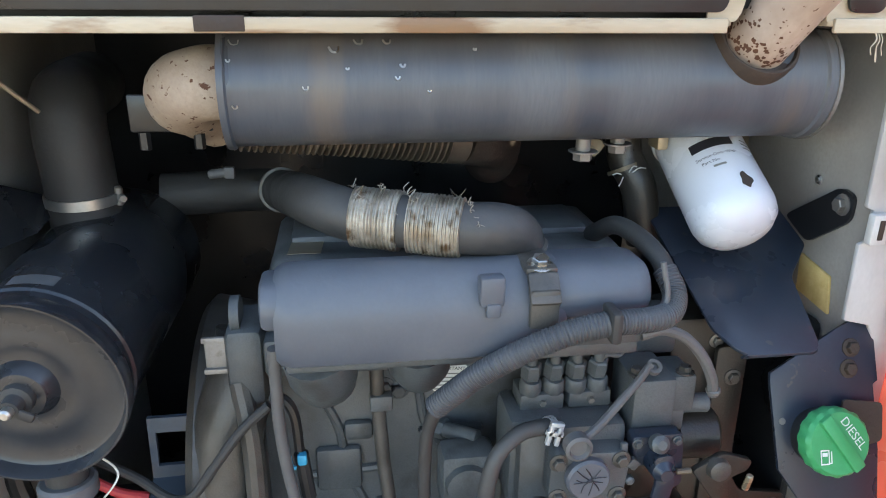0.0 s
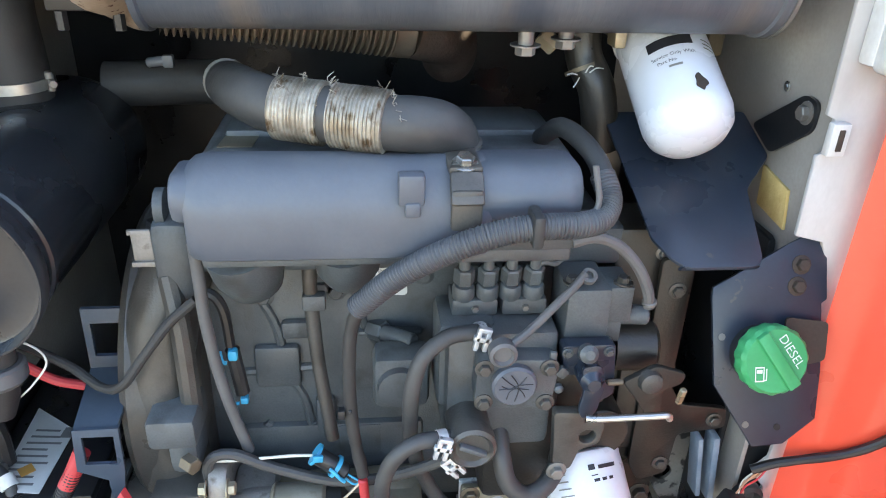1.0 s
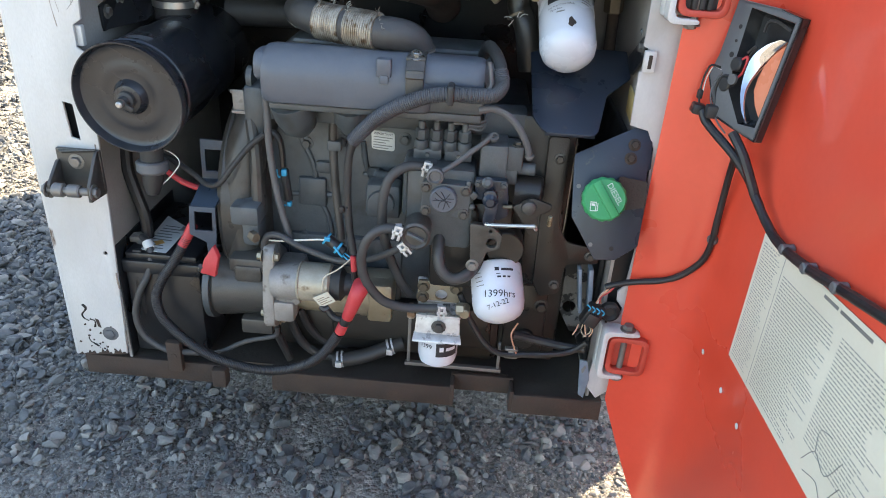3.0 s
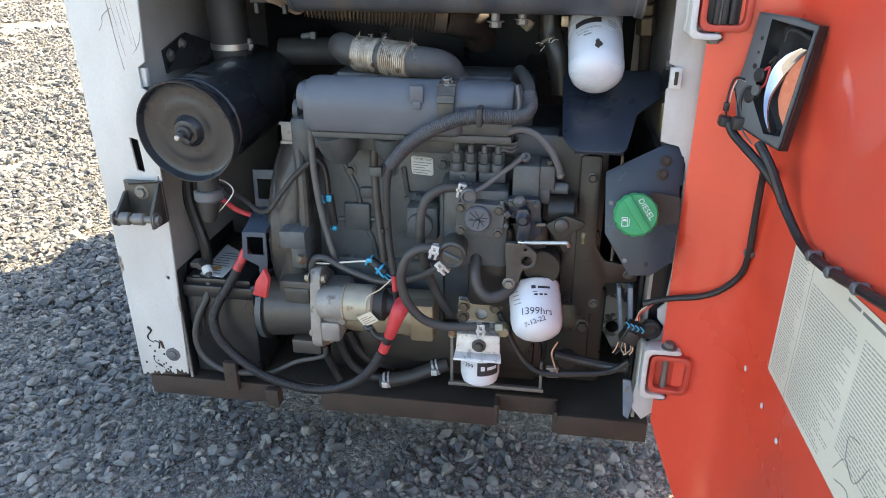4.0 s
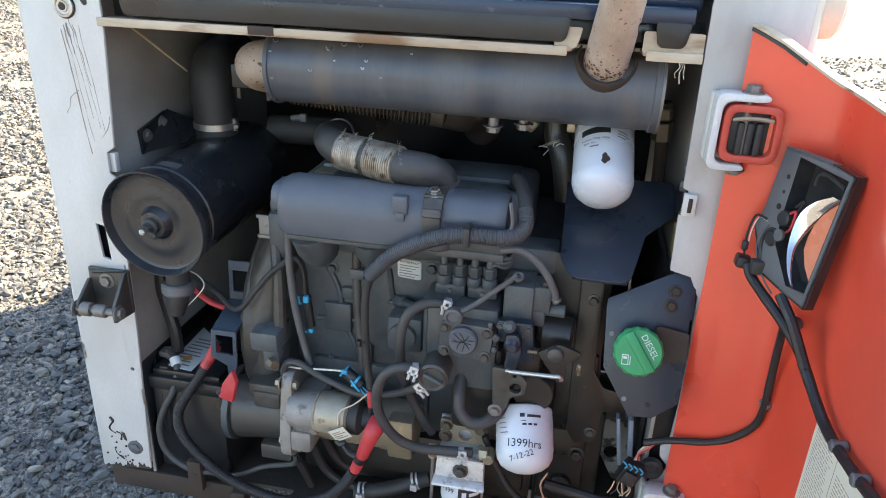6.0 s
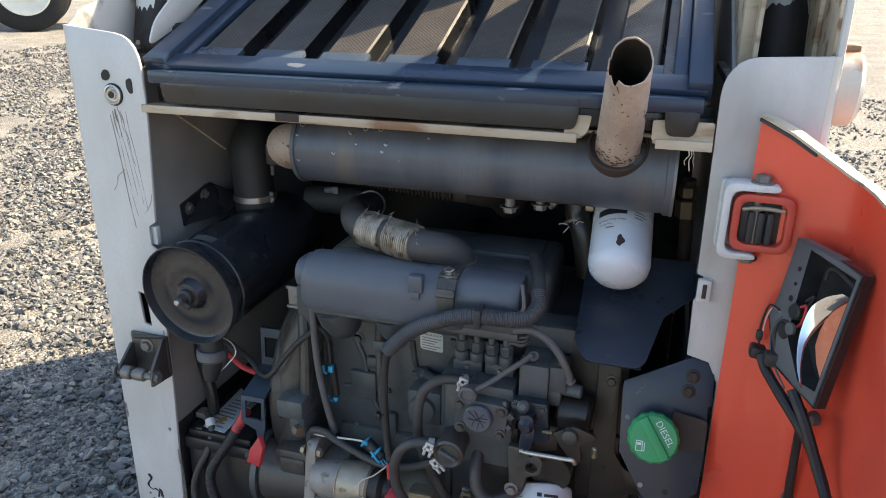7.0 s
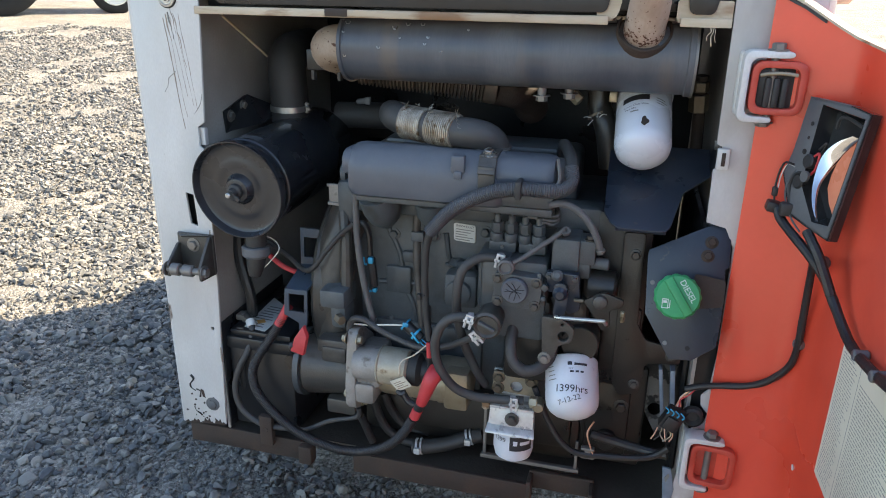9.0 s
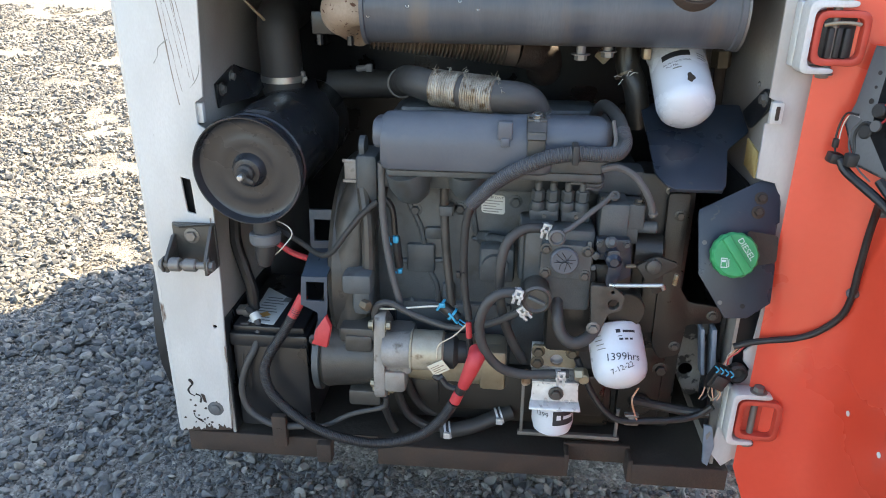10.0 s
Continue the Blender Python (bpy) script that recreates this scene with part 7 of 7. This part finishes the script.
# ---- door wiring and tail light ----
dw = thing("door_wiring", (0.69, 0.55, 0.6), "black taped wiring loom clipped to the inside of the door", "cable")
part("loom", tube([(0.556, 0.622, 0.640), (0.580, 0.618, 0.652), (0.610, 0.612, 0.662), (0.650, 0.606, 0.672), (0.680, 0.597, 0.692), (0.703, 0.583, 0.730), (0.708, 0.575, 0.770), (0.706, 0.57, 0.82), (0.702, 0.560, 0.88), (0.698, 0.547, 0.925), (0.694, 0.535, 0.945)], 0.0058, 10, 8, wobble=0.08), "cable", dw)
part("loom", tube([(0.640, 0.572, 0.998), (0.648, 0.556, 0.982), (0.675, 0.500, 0.957), (0.696, 0.474, 0.932), (0.708, 0.447, 0.906), (0.714, 0.405, 0.888), (0.717, 0.362, 0.881), (0.718, 0.286, 0.890), (0.718, 0.210, 0.907), (0.718, 0.13, 0.926), (0.719, 0.0, 0.955), (0.719, -0.15, 0.985)], 0.0068, 10, 8, wobble=0.08), "cable", dw)
part("loom", tube([(0.672, 0.510, 0.985), (0.684, 0.484, 0.963), (0.693, 0.470, 0.942), (0.704, 0.453, 0.914)], 0.0070, 8, 6), "cable", dw)
for y, z in ((0.583, 0.775), (0.556, 0.925)):
    part("clip", lathe((0.716, y, z), (0.69, y - 0.02, z), [(0, 0.010), (0.012, 0.009), (0.016, 0.005), (0.016, 0.0)], 12), "plastic_grey", dw)
for y, z in ((0.34, 0.884), (0.272, 0.893), (0.195, 0.911)):
    part("clip", rod((0.729, y, z), (0.710, y, z - 0.001), 0.0075), "plastic_grey", dw)
for k, (dy, m) in enumerate(((0.0, "copper"), (0.004, "wire_white"), (-0.004, "red"), (0.002, "copper"))):
    part("bare_wire", tube([(0.576, 0.618, 0.650), (0.562, 0.617 + dy, 0.640 - 0.003 * k), (0.550, 0.618 + dy, 0.622), (0.544 + 0.003 * k, 0.62, 0.604)], 0.0013, 6, 6), m, dw)
pg = thing("wire_plug", (0.54, 0.62, 0.57), "black multi-pin wire plug with frayed ends", "connector")
part("plug_body", turned(box(0.524, 0.558, 0.612, 0.634, 0.554, 0.598, 0.004), (0.54, 0.62, 0.575), 0, 25, 0), "cable", pg)
part("plug_face", turned(box(0.528, 0.550, 0.605, 0.611, 0.560, 0.585, 0.002), (0.54, 0.62, 0.575), 0, 25, 0), "rubber", pg)
for k in range(4):
    a = V(0.530 + 0.009 * k, 0.608, 0.604 - 0.003 * k)
    part("blue_seal", tube([a + V(-0.004, 0, 0.003), a + V(0.001, -0.002, -0.001), a + V(0.003, 0, -0.006), a + V(0.000, 0.001, -0.011)], 0.0014, 6, 4), "blue", pg, "blue wire seal")
random.seed(31)
for k in range(7):
    a = V(0.518 + 0.004 * k, 0.618, 0.556)
    part("frayed_wire", tube([a, a + V(random.uniform(-0.004, 0.004), -0.004, -0.012), a + V(random.uniform(-0.012, 0.012), random.uniform(-0.01, 0.0), -0.022)], 0.0013, 6, 4), ("copper", "cable", "brass")[k % 3], pg)
part("grommet", lathe((0.578, 0.652, 0.572), (0.578, 0.6, 0.572), [(0, 0.019), (0.012, 0.019), (0.015, 0.014), (0.008, 0.009), (0.008, 0.0)], 18), "rubber", pg)

tl = thing("tail_light", (0.69, 0.50, 0.99), "open-backed tail light with a chrome reflector and loose wires", "tail light")
LN = V(0.889, 0.439, -0.126).normalized()
rim_o = [V(0.660, 0.585, 1.163), V(0.696, 0.512, 1.163), V(0.7125, 0.478, 1.158), V(0.690, 0.472, 0.985), V(0.670, 0.515, 0.990), V(0.653, 0.551, 0.996), V(0.643, 0.588, 1.048), V(0.651, 0.584, 1.083)]
rim_i = [V(0.6715, 0.559, 1.156), V(0.7075, 0.485, 1.150), V(0.689, 0.480, 1.004), V(0.675, 0.508, 1.000), V(0.662, 0.545, 1.040), V(0.664, 0.552, 1.072)]
rim_o = [p - LN * (p - rim_o[0]).dot(LN) for p in rim_o]
rim_i = [p - LN * (p - rim_o[0]).dot(LN) for p in rim_i]
hs = part("housing", plate(rim_o, LN * 0.005, [rim_i], 0.001), "plastic_grey", tl, "dusty grey plastic housing")
centre = sum(rim_o, V(0, 0, 0)) / len(rim_o)
for i in range(8):
    p, q = rim_o[i], rim_o[(i + 1) % 8]
    part("housing_wall", plate([p, q, q + LN * 0.016, p + LN * 0.016], ((p + q) / 2 - centre).normalized() * -0.003), "plastic_grey" if i in (0, 6, 7) else "gloss_black", hs)
for k, (c, r) in enumerate(((V(0.6635, 0.5645, 1.128), 0.0032), (V(0.662, 0.563, 1.108), 0.0024), (V(0.660, 0.562, 1.088), 0.0042))):
    c = c - LN * (c - rim_o[0]).dot(LN) - LN * 0.0004
    _, hu, hw = frame_of(LN)
    part("screw_hole", plate(disc_loop(c, hu, hw, r, 10), -LN * 0.0004), "soot", hs)
tub = bmesh.new()
mid = sum(rim_i, V(0, 0, 0)) / len(rim_i)
loops = [[tub.verts.new(p) for p in rim_i], [tub.verts.new(mid + (p - mid) * 0.90 + LN * 0.024) for p in rim_i]]
for i in range(len(rim_i)):
    tub.faces.new((loops[0][i], loops[0][(i + 1) % 6], loops[1][(i + 1) % 6], loops[1][i]))
tub.faces.new(loops[1])
part("back_shell", tub, "gloss_black", tl, "glossy black inside of the light housing")
part("step", tube([V(0.683, 0.534, 1.128) + LN * 0.008, V(0.684, 0.531, 1.142) + LN * 0.008, V(0.690, 0.519, 1.146) + LN * 0.008, V(0.704, 0.494, 1.138) + LN * 0.008], 0.0025, 6, 4), "rubber", tl)
# chrome reflector: a crescent, wide above and running out to a thin line below
outer = smooth_path([(0.693, 0.507, 1.126), (0.683, 0.524, 1.114), (0.676, 0.532, 1.095), (0.675, 0.527, 1.070), (0.678, 0.516, 1.045), (0.684, 0.499, 1.024), (0.6905, 0.480, 1.0115)], 5)
inner = smooth_path([(0.702, 0.488, 1.123), (0.694, 0.499, 1.108), (0.687, 0.508, 1.092), (0.683, 0.512, 1.072), (0.6815, 0.511, 1.050), (0.685, 0.497, 1.027), (0.691, 0.478, 1.0095)], 5)
b = bmesh.new()
# the bowl leans back and turns towards the open side
rows = []
for p, q in zip(outer, inner):
    p = p.lerp(q, 0.32)
    wide = min(1.0, (p - q).length / 0.02)
    rows.append([b.verts.new(p.lerp(q, j / 6) + LN * (0.30 * (p.lerp(q, j / 6).z - 1.085) + wide * (0.016 * j / 6 - 0.007 - 0.003 * math.sin(j / 6 * math.pi)))) for j in range(7)])
for r0, r1 in zip(rows, rows[1:]):
    for j in range(6):
        b.faces.new((r0[j], r0[j + 1], r1[j + 1], r1[j]))
made = bmesh.ops.extrude_face_region(b, geom=b.faces[:])
bmesh.ops.translate(b, vec=LN * 0.002, verts=[e for e in made["geom"] if isinstance(e, bmesh.types.BMVert)])
part("reflector", b, "chrome", tl, "bright curved chrome reflector", 60)
# flat orange plate stands in for the door mirrored in the reflector
refl = [p + LN * 0.008 for p in inner[::4]] + [V(0.692, 0.481, 1.03) + LN * 0.008, V(0.698, 0.488, 1.09) + LN * 0.008]
refl = [p - LN * (p - refl[0]).dot(LN) for p in refl]
part("reflection_plate", plate(refl, LN * 0.003), "door_reflection", tl, "pale orange plate painting the door's reflection")
sock = part("socket", join(rod(V(0.668, 0.544, 1.078) - LN * 0.008, V(0.668, 0.544, 1.078) + LN * 0.02, 0.0105), rod(V(0.660, 0.556, 1.045) - LN * 0.005, V(0.660, 0.556, 1.045) + LN * 0.02, 0.011)), "cable", tl)
part("seal_ring", lathe(V(0.668, 0.538, 1.057) - LN * 0.010, V(0.668, 0.538, 1.057), [(0, 0.0045), (0, 0.0080), (0.004, 0.0080), (0.004, 0.0045)], 14), "tube_grey", sock, "pale rubber seal ring")
part("plug", turned(box(0.626, 0.646, 0.570, 0.592, 0.990, 1.006, 0.003), (0.637, 0.58, 1.0), 0, 10, 0), "cable", tl)
part("plug_shell", join(box(0.640, 0.664, 0.548, 0.566, 0.992, 1.012, 0.004), box(0.632, 0.640, 0.585, 0.594, 1.012, 1.026, 0.002)), "rubber", tl)
for pts, m, r in (([(0.652, 0.572, 1.066), (0.643, 0.590, 1.064), (0.638, 0.594, 1.045), (0.636, 0.592, 1.022), (0.637, 0.586, 1.004)], "cable", 0.0016), ([(0.654, 0.570, 1.063), (0.646, 0.586, 1.062), (0.641, 0.590, 1.045), (0.639, 0.588, 1.020)], "wire_white", 0.0008),
                  ([(0.655, 0.566, 1.060), (0.648, 0.575, 1.040), (0.648, 0.568, 1.015), (0.656, 0.545, 0.992), (0.665, 0.522, 0.980)], "tube_grey", 0.0013), ([(0.668, 0.540, 1.085), (0.673, 0.530, 1.092), (0.672, 0.532, 1.070), (0.668, 0.538, 1.060)], "red", 0.0018),
                  ([(0.672, 0.532, 1.098), (0.678, 0.524, 1.108), (0.674, 0.534, 1.085)], "cable", 0.0020), ([(0.665, 0.545, 1.058), (0.655, 0.560, 1.056), (0.650, 0.566, 1.035), (0.655, 0.556, 1.005)], "cable", 0.0022)):
    part("wire", tube(pts, r, 8, 8), m, tl)

# right lower corner of the bay
rc = thing("tow_ear", (0.54, 0.65, 0.36), "worn blue-grey painted steel ear at the foot of the post", "bracket")
part("ear", plate([V(0.540, 0.652, 0.448), V(0.556, 0.652, 0.445), V(0.566, 0.652, 0.40), V(0.560, 0.652, 0.352), V(0.549, 0.652, 0.36)], (0, 0.006, 0), bevel=0.001), "pale_blue", rc)
part("label_bar", plate([V(0.546, 0.6508, 0.425), V(0.552, 0.6508, 0.436), V(0.555, 0.6508, 0.430), V(0.549, 0.6508, 0.415)], (0, 0.0008, 0)), "ink", rc)
gm = thing("coolant_bracket", (0.53, 0.75, 0.44), "flaked grey bracket plate behind the wire plug", "bracket")
part("plate", plate(rounded(xz(0.76, (0.478, 0.612), (0.560, 0.610), (0.564, 0.55), (0.564, 0.455), (0.530, 0.44), (0.490, 0.515)), 0.01), (0, 0.006, 0), [disc_loop((0.520, 0.76, 0.505), (1, 0, 0), (0, 0, 1), 0.014)], 0.001), "mottled", gm)
part("strip", join(turned(box(0.517, 0.524, 0.672, 0.70, 0.545, 0.645, 0.002), (0.52, 0.69, 0.60), 0, -8, 0), turned(box(0.536, 0.545, 0.672, 0.70, 0.535, 0.645, 0.002), (0.54, 0.69, 0.60), 0, -6, 0)), "pale_blue", gm)

# ---- gravel ----
rng = np.random.default_rng(4)
b = bmesh.new()
bmesh.ops.create_icosphere(b, subdivisions=2, radius=1.0)
ICO_V = np.array([v.co[:] for v in b.verts])
ICO_F = np.array([[v.index for v in f.verts] for f in b.faces])
b.free()


OCT_V = np.array([(1, 0, 0), (-1, 0, 0), (0, 1, 0), (0, -1, 0), (0, 0, 1), (0, 0, -1)], dtype=float)
OCT_F = np.array([(0, 2, 4), (2, 1, 4), (1, 3, 4), (3, 0, 4), (2, 0, 5), (1, 2, 5), (3, 1, 5), (0, 3, 5)])


def gravel(name, label, regions, mat_name="stone"):
    allv, allf, off = [], [], 0
    for x0, x1, y0, y1, count, s0, s1, far in regions:
        bv, bf = (OCT_V, OCT_F) if far else (ICO_V, ICO_F)
        nv = len(bv)
        x, y = rng.uniform(x0, x1, count), rng.uniform(y0, y1, count)
        # bare patches of finer soil between drifts of stones
        keep = np.array([noise.noise(V(a * 2.1, c * 2.1, s1 * 40)) + 0.6 * noise.noise(V(a * 6, c * 6, 5.0)) < (0.22 if s1 > 0.02 else 0.55) - (0.15 if -0.25 < a < 0.75 and 0.5 < c < 0.9 and 0.006 < s1 < 0.02 else 0.0) for a, c in zip(x, y)])
        x, y = x[keep], y[keep]
        count = len(x)
        s = s0 + (s1 - s0) * rng.random(count) ** 2.2
        u = np.linalg.qr(rng.normal(size=(count, 3, 3)))[0]
        axes = np.stack([np.ones(count), rng.uniform(0.6, 0.95, count), rng.uniform(0.38, 0.8, count)], 1)
        if far:
            shape = bv[None] * (1 + rng.uniform(-0.25, 0.25, size=(count, nv, 1)))
        else:
            shape = np.repeat(bv[None], count, 0)
            for cut in range(9):
                nn = rng.normal(size=(count, 3))
                nn /= np.linalg.norm(nn, axis=1)[:, None]
                over = np.maximum(0.0, np.einsum("nvi,ni->nv", shape, nn) - rng.uniform(0.34, 0.80, count)[:, None])
                shape = shape - over[:, :, None] * nn[:, None, :]
            shape = shape * 1.3 * (1 + rng.uniform(-0.05, 0.05, size=(count, nv, 1)))
        shape = np.einsum("nvi,nij->nvj", shape * axes[:, None, :], u)
        shape[:, :, 2] *= 0.8
        z = np.array([uneven(a, c) for a, c in zip(x, y)]) + s * rng.uniform(0.05, 0.75, count)
        shape = shape * s[:, None, None] + np.stack([x, y, z], 1)[:, None, :]
        allv.append(shape.reshape(-1, 3))
        allf.append((bf[None] + (np.arange(count) * nv)[:, None, None] + off).reshape(-1, 3))
        off += count * nv
    v, f = np.concatenate(allv), np.concatenate(allf)
    me = bpy.data.meshes.new(name)
    me.vertices.add(len(v))
    me.vertices.foreach_set("co", v.ravel())
    me.loops.add(f.size)
    me.loops.foreach_set("vertex_index", f.ravel())
    me.polygons.add(len(f))
    me.polygons.foreach_set("loop_start", np.arange(0, f.size, 3))
    me.update(calc_edges=True)
    me.shade_flat()
    me.materials.append(M[mat_name])
    return tagged(new(name, me), label, "gravel", "", "stuff")


gravel("gravel", "loose angular blue-grey gravel stones of mixed sizes",
       [(-1.5, 0.95, 0.1, 1.0, 11000, 0.003, 0.012, 0), (-1.4, 0.9, 0.1, 1.0, 3000, 0.009, 0.021, 0), (-1.3, 0.9, 0.1, 1.0, 90, 0.016, 0.026, 0), (-2.6, -0.45, 1.0, 3.0, 22000, 0.005, 0.016, 1),
        (-2.6, -0.45, 1.0, 3.0, 6500, 0.013, 0.025, 0), (-4.5, -1.0, 1.5, 5.5, 36000, 0.010, 0.026, 1), (-9.0, -2.0, 3.0, 10.0, 34000, 0.013, 0.036, 1), (0.75, 1.6, 0.0, 1.2, 1800, 0.005, 0.018, 1), (1.2, 5.0, 2.0, 9.0, 8000, 0.012, 0.034, 1)])
gravel("grit", "pale fine grit scattered between the gravel stones", [(-0.9, 0.9, 0.05, 0.95, 50000, 0.0010, 0.0046, 1)], "grit")

# ---- yellow tractor far off in the yard ----
tr = thing("tractor", (-10.2, 11.2, 0.55), "yellow tractor with pale wheel rims parked across the yard", "tractor")
# the near rear wheel faces the yard, the rest stands behind it
TA, TB = V(0.66, -0.75, 0).normalized(), V(0.75, 0.66, 0)
TC = V(-10.85, 10.62, 0.0)
TC.z = rise(TC.x, TC.y) - 0.02


def big_wheel(c, r, w):
    s = part("wheel", lathe(c, c + TA, [(0.0, r * 0.5), (0.0, r * 0.75), (0.03, r * 0.93), (0.07, r), (w - 0.07, r), (w - 0.03, r * 0.93), (w, r * 0.75), (w, r * 0.62), (w - 0.03, r * 0.60), (w - 0.05, 0.0)], 48), "tyre", tr)
    part("rim", lathe(c + TA * (w - 0.03), c + TA * w, [(0, r * 0.61), (0.04, r * 0.62), (0.045, r * 0.58), (0.010, r * 0.50), (-0.01, r * 0.25), (0.0, r * 0.2), (0.0, 0.0)], 40), "rim", s, "pale cream steel rim")
    part("hub", lathe(c + TA * (w - 0.03), c + TA * w, [(0, r * 0.17), (0.05, r * 0.14), (0.05, 0.0)], 14), "yellow", s)
    for k in range(8):
        a = 2 * math.pi * k / 8
        part("nut", bolt(c + TA * (w - 0.03) + TB * (math.cos(a) * r * 0.22) + V(0, 0, math.sin(a) * r * 0.22), TA, 0.022, 0.03, False), "yellow", s)


def tr_box(a0, a1, b0, b1, z0, z1, bevel=0.03):
    """A block in the tractor's own axes: a towards the yard, b along it."""
    q = box(a0, a1, b0, b1, z0, z1, bevel)
    for v in q.verts:
        v.co = TC + TA * v.co.x + TB * v.co.y + V(0, 0, v.co.z)
    return q


big_wheel(TC + V(0, 0, 0.72), 0.72, 0.40)
big_wheel(TC + TB * 1.9 - TA * 0.25 + V(0, 0, 0.42), 0.42, 0.28)
big_wheel(TC - TA * 1.7 + V(0, 0, 0.72), 0.72, 0.40)
part("frame", join(tr_box(-0.9, -0.05, 0.55, 1.1, 0.62, 1.05), tr_box(-0.8, -0.15, 1.0, 2.3, 0.70, 0.95)), "yellow", tr)
part("body", join(tr_box(-1.1, 0.05, 0.62, 2.6, 0.80, 1.7, 0.05), tr_box(-1.0, -0.1, -0.6, 0.7, 0.9, 1.4, 0.05)), "yellow", tr)
part("fender", join(tr_box(-0.05, 0.42, -0.75, 0.55, 1.50, 1.56, 0.02), tr_box(-0.05, 0.42, 0.50, 0.62, 1.30, 1.52, 0.02)), "cream", tr)
part("valve_block", tr_box(-0.3, 0.1, 0.45, 0.95, 1.05, 1.20, 0.03), "engine_dark", tr)
part("drawbar_block", tr_box(-0.2, 0.15, 0.60, 1.0, 0.55, 0.66, 0.03), "engine_dark", tr)
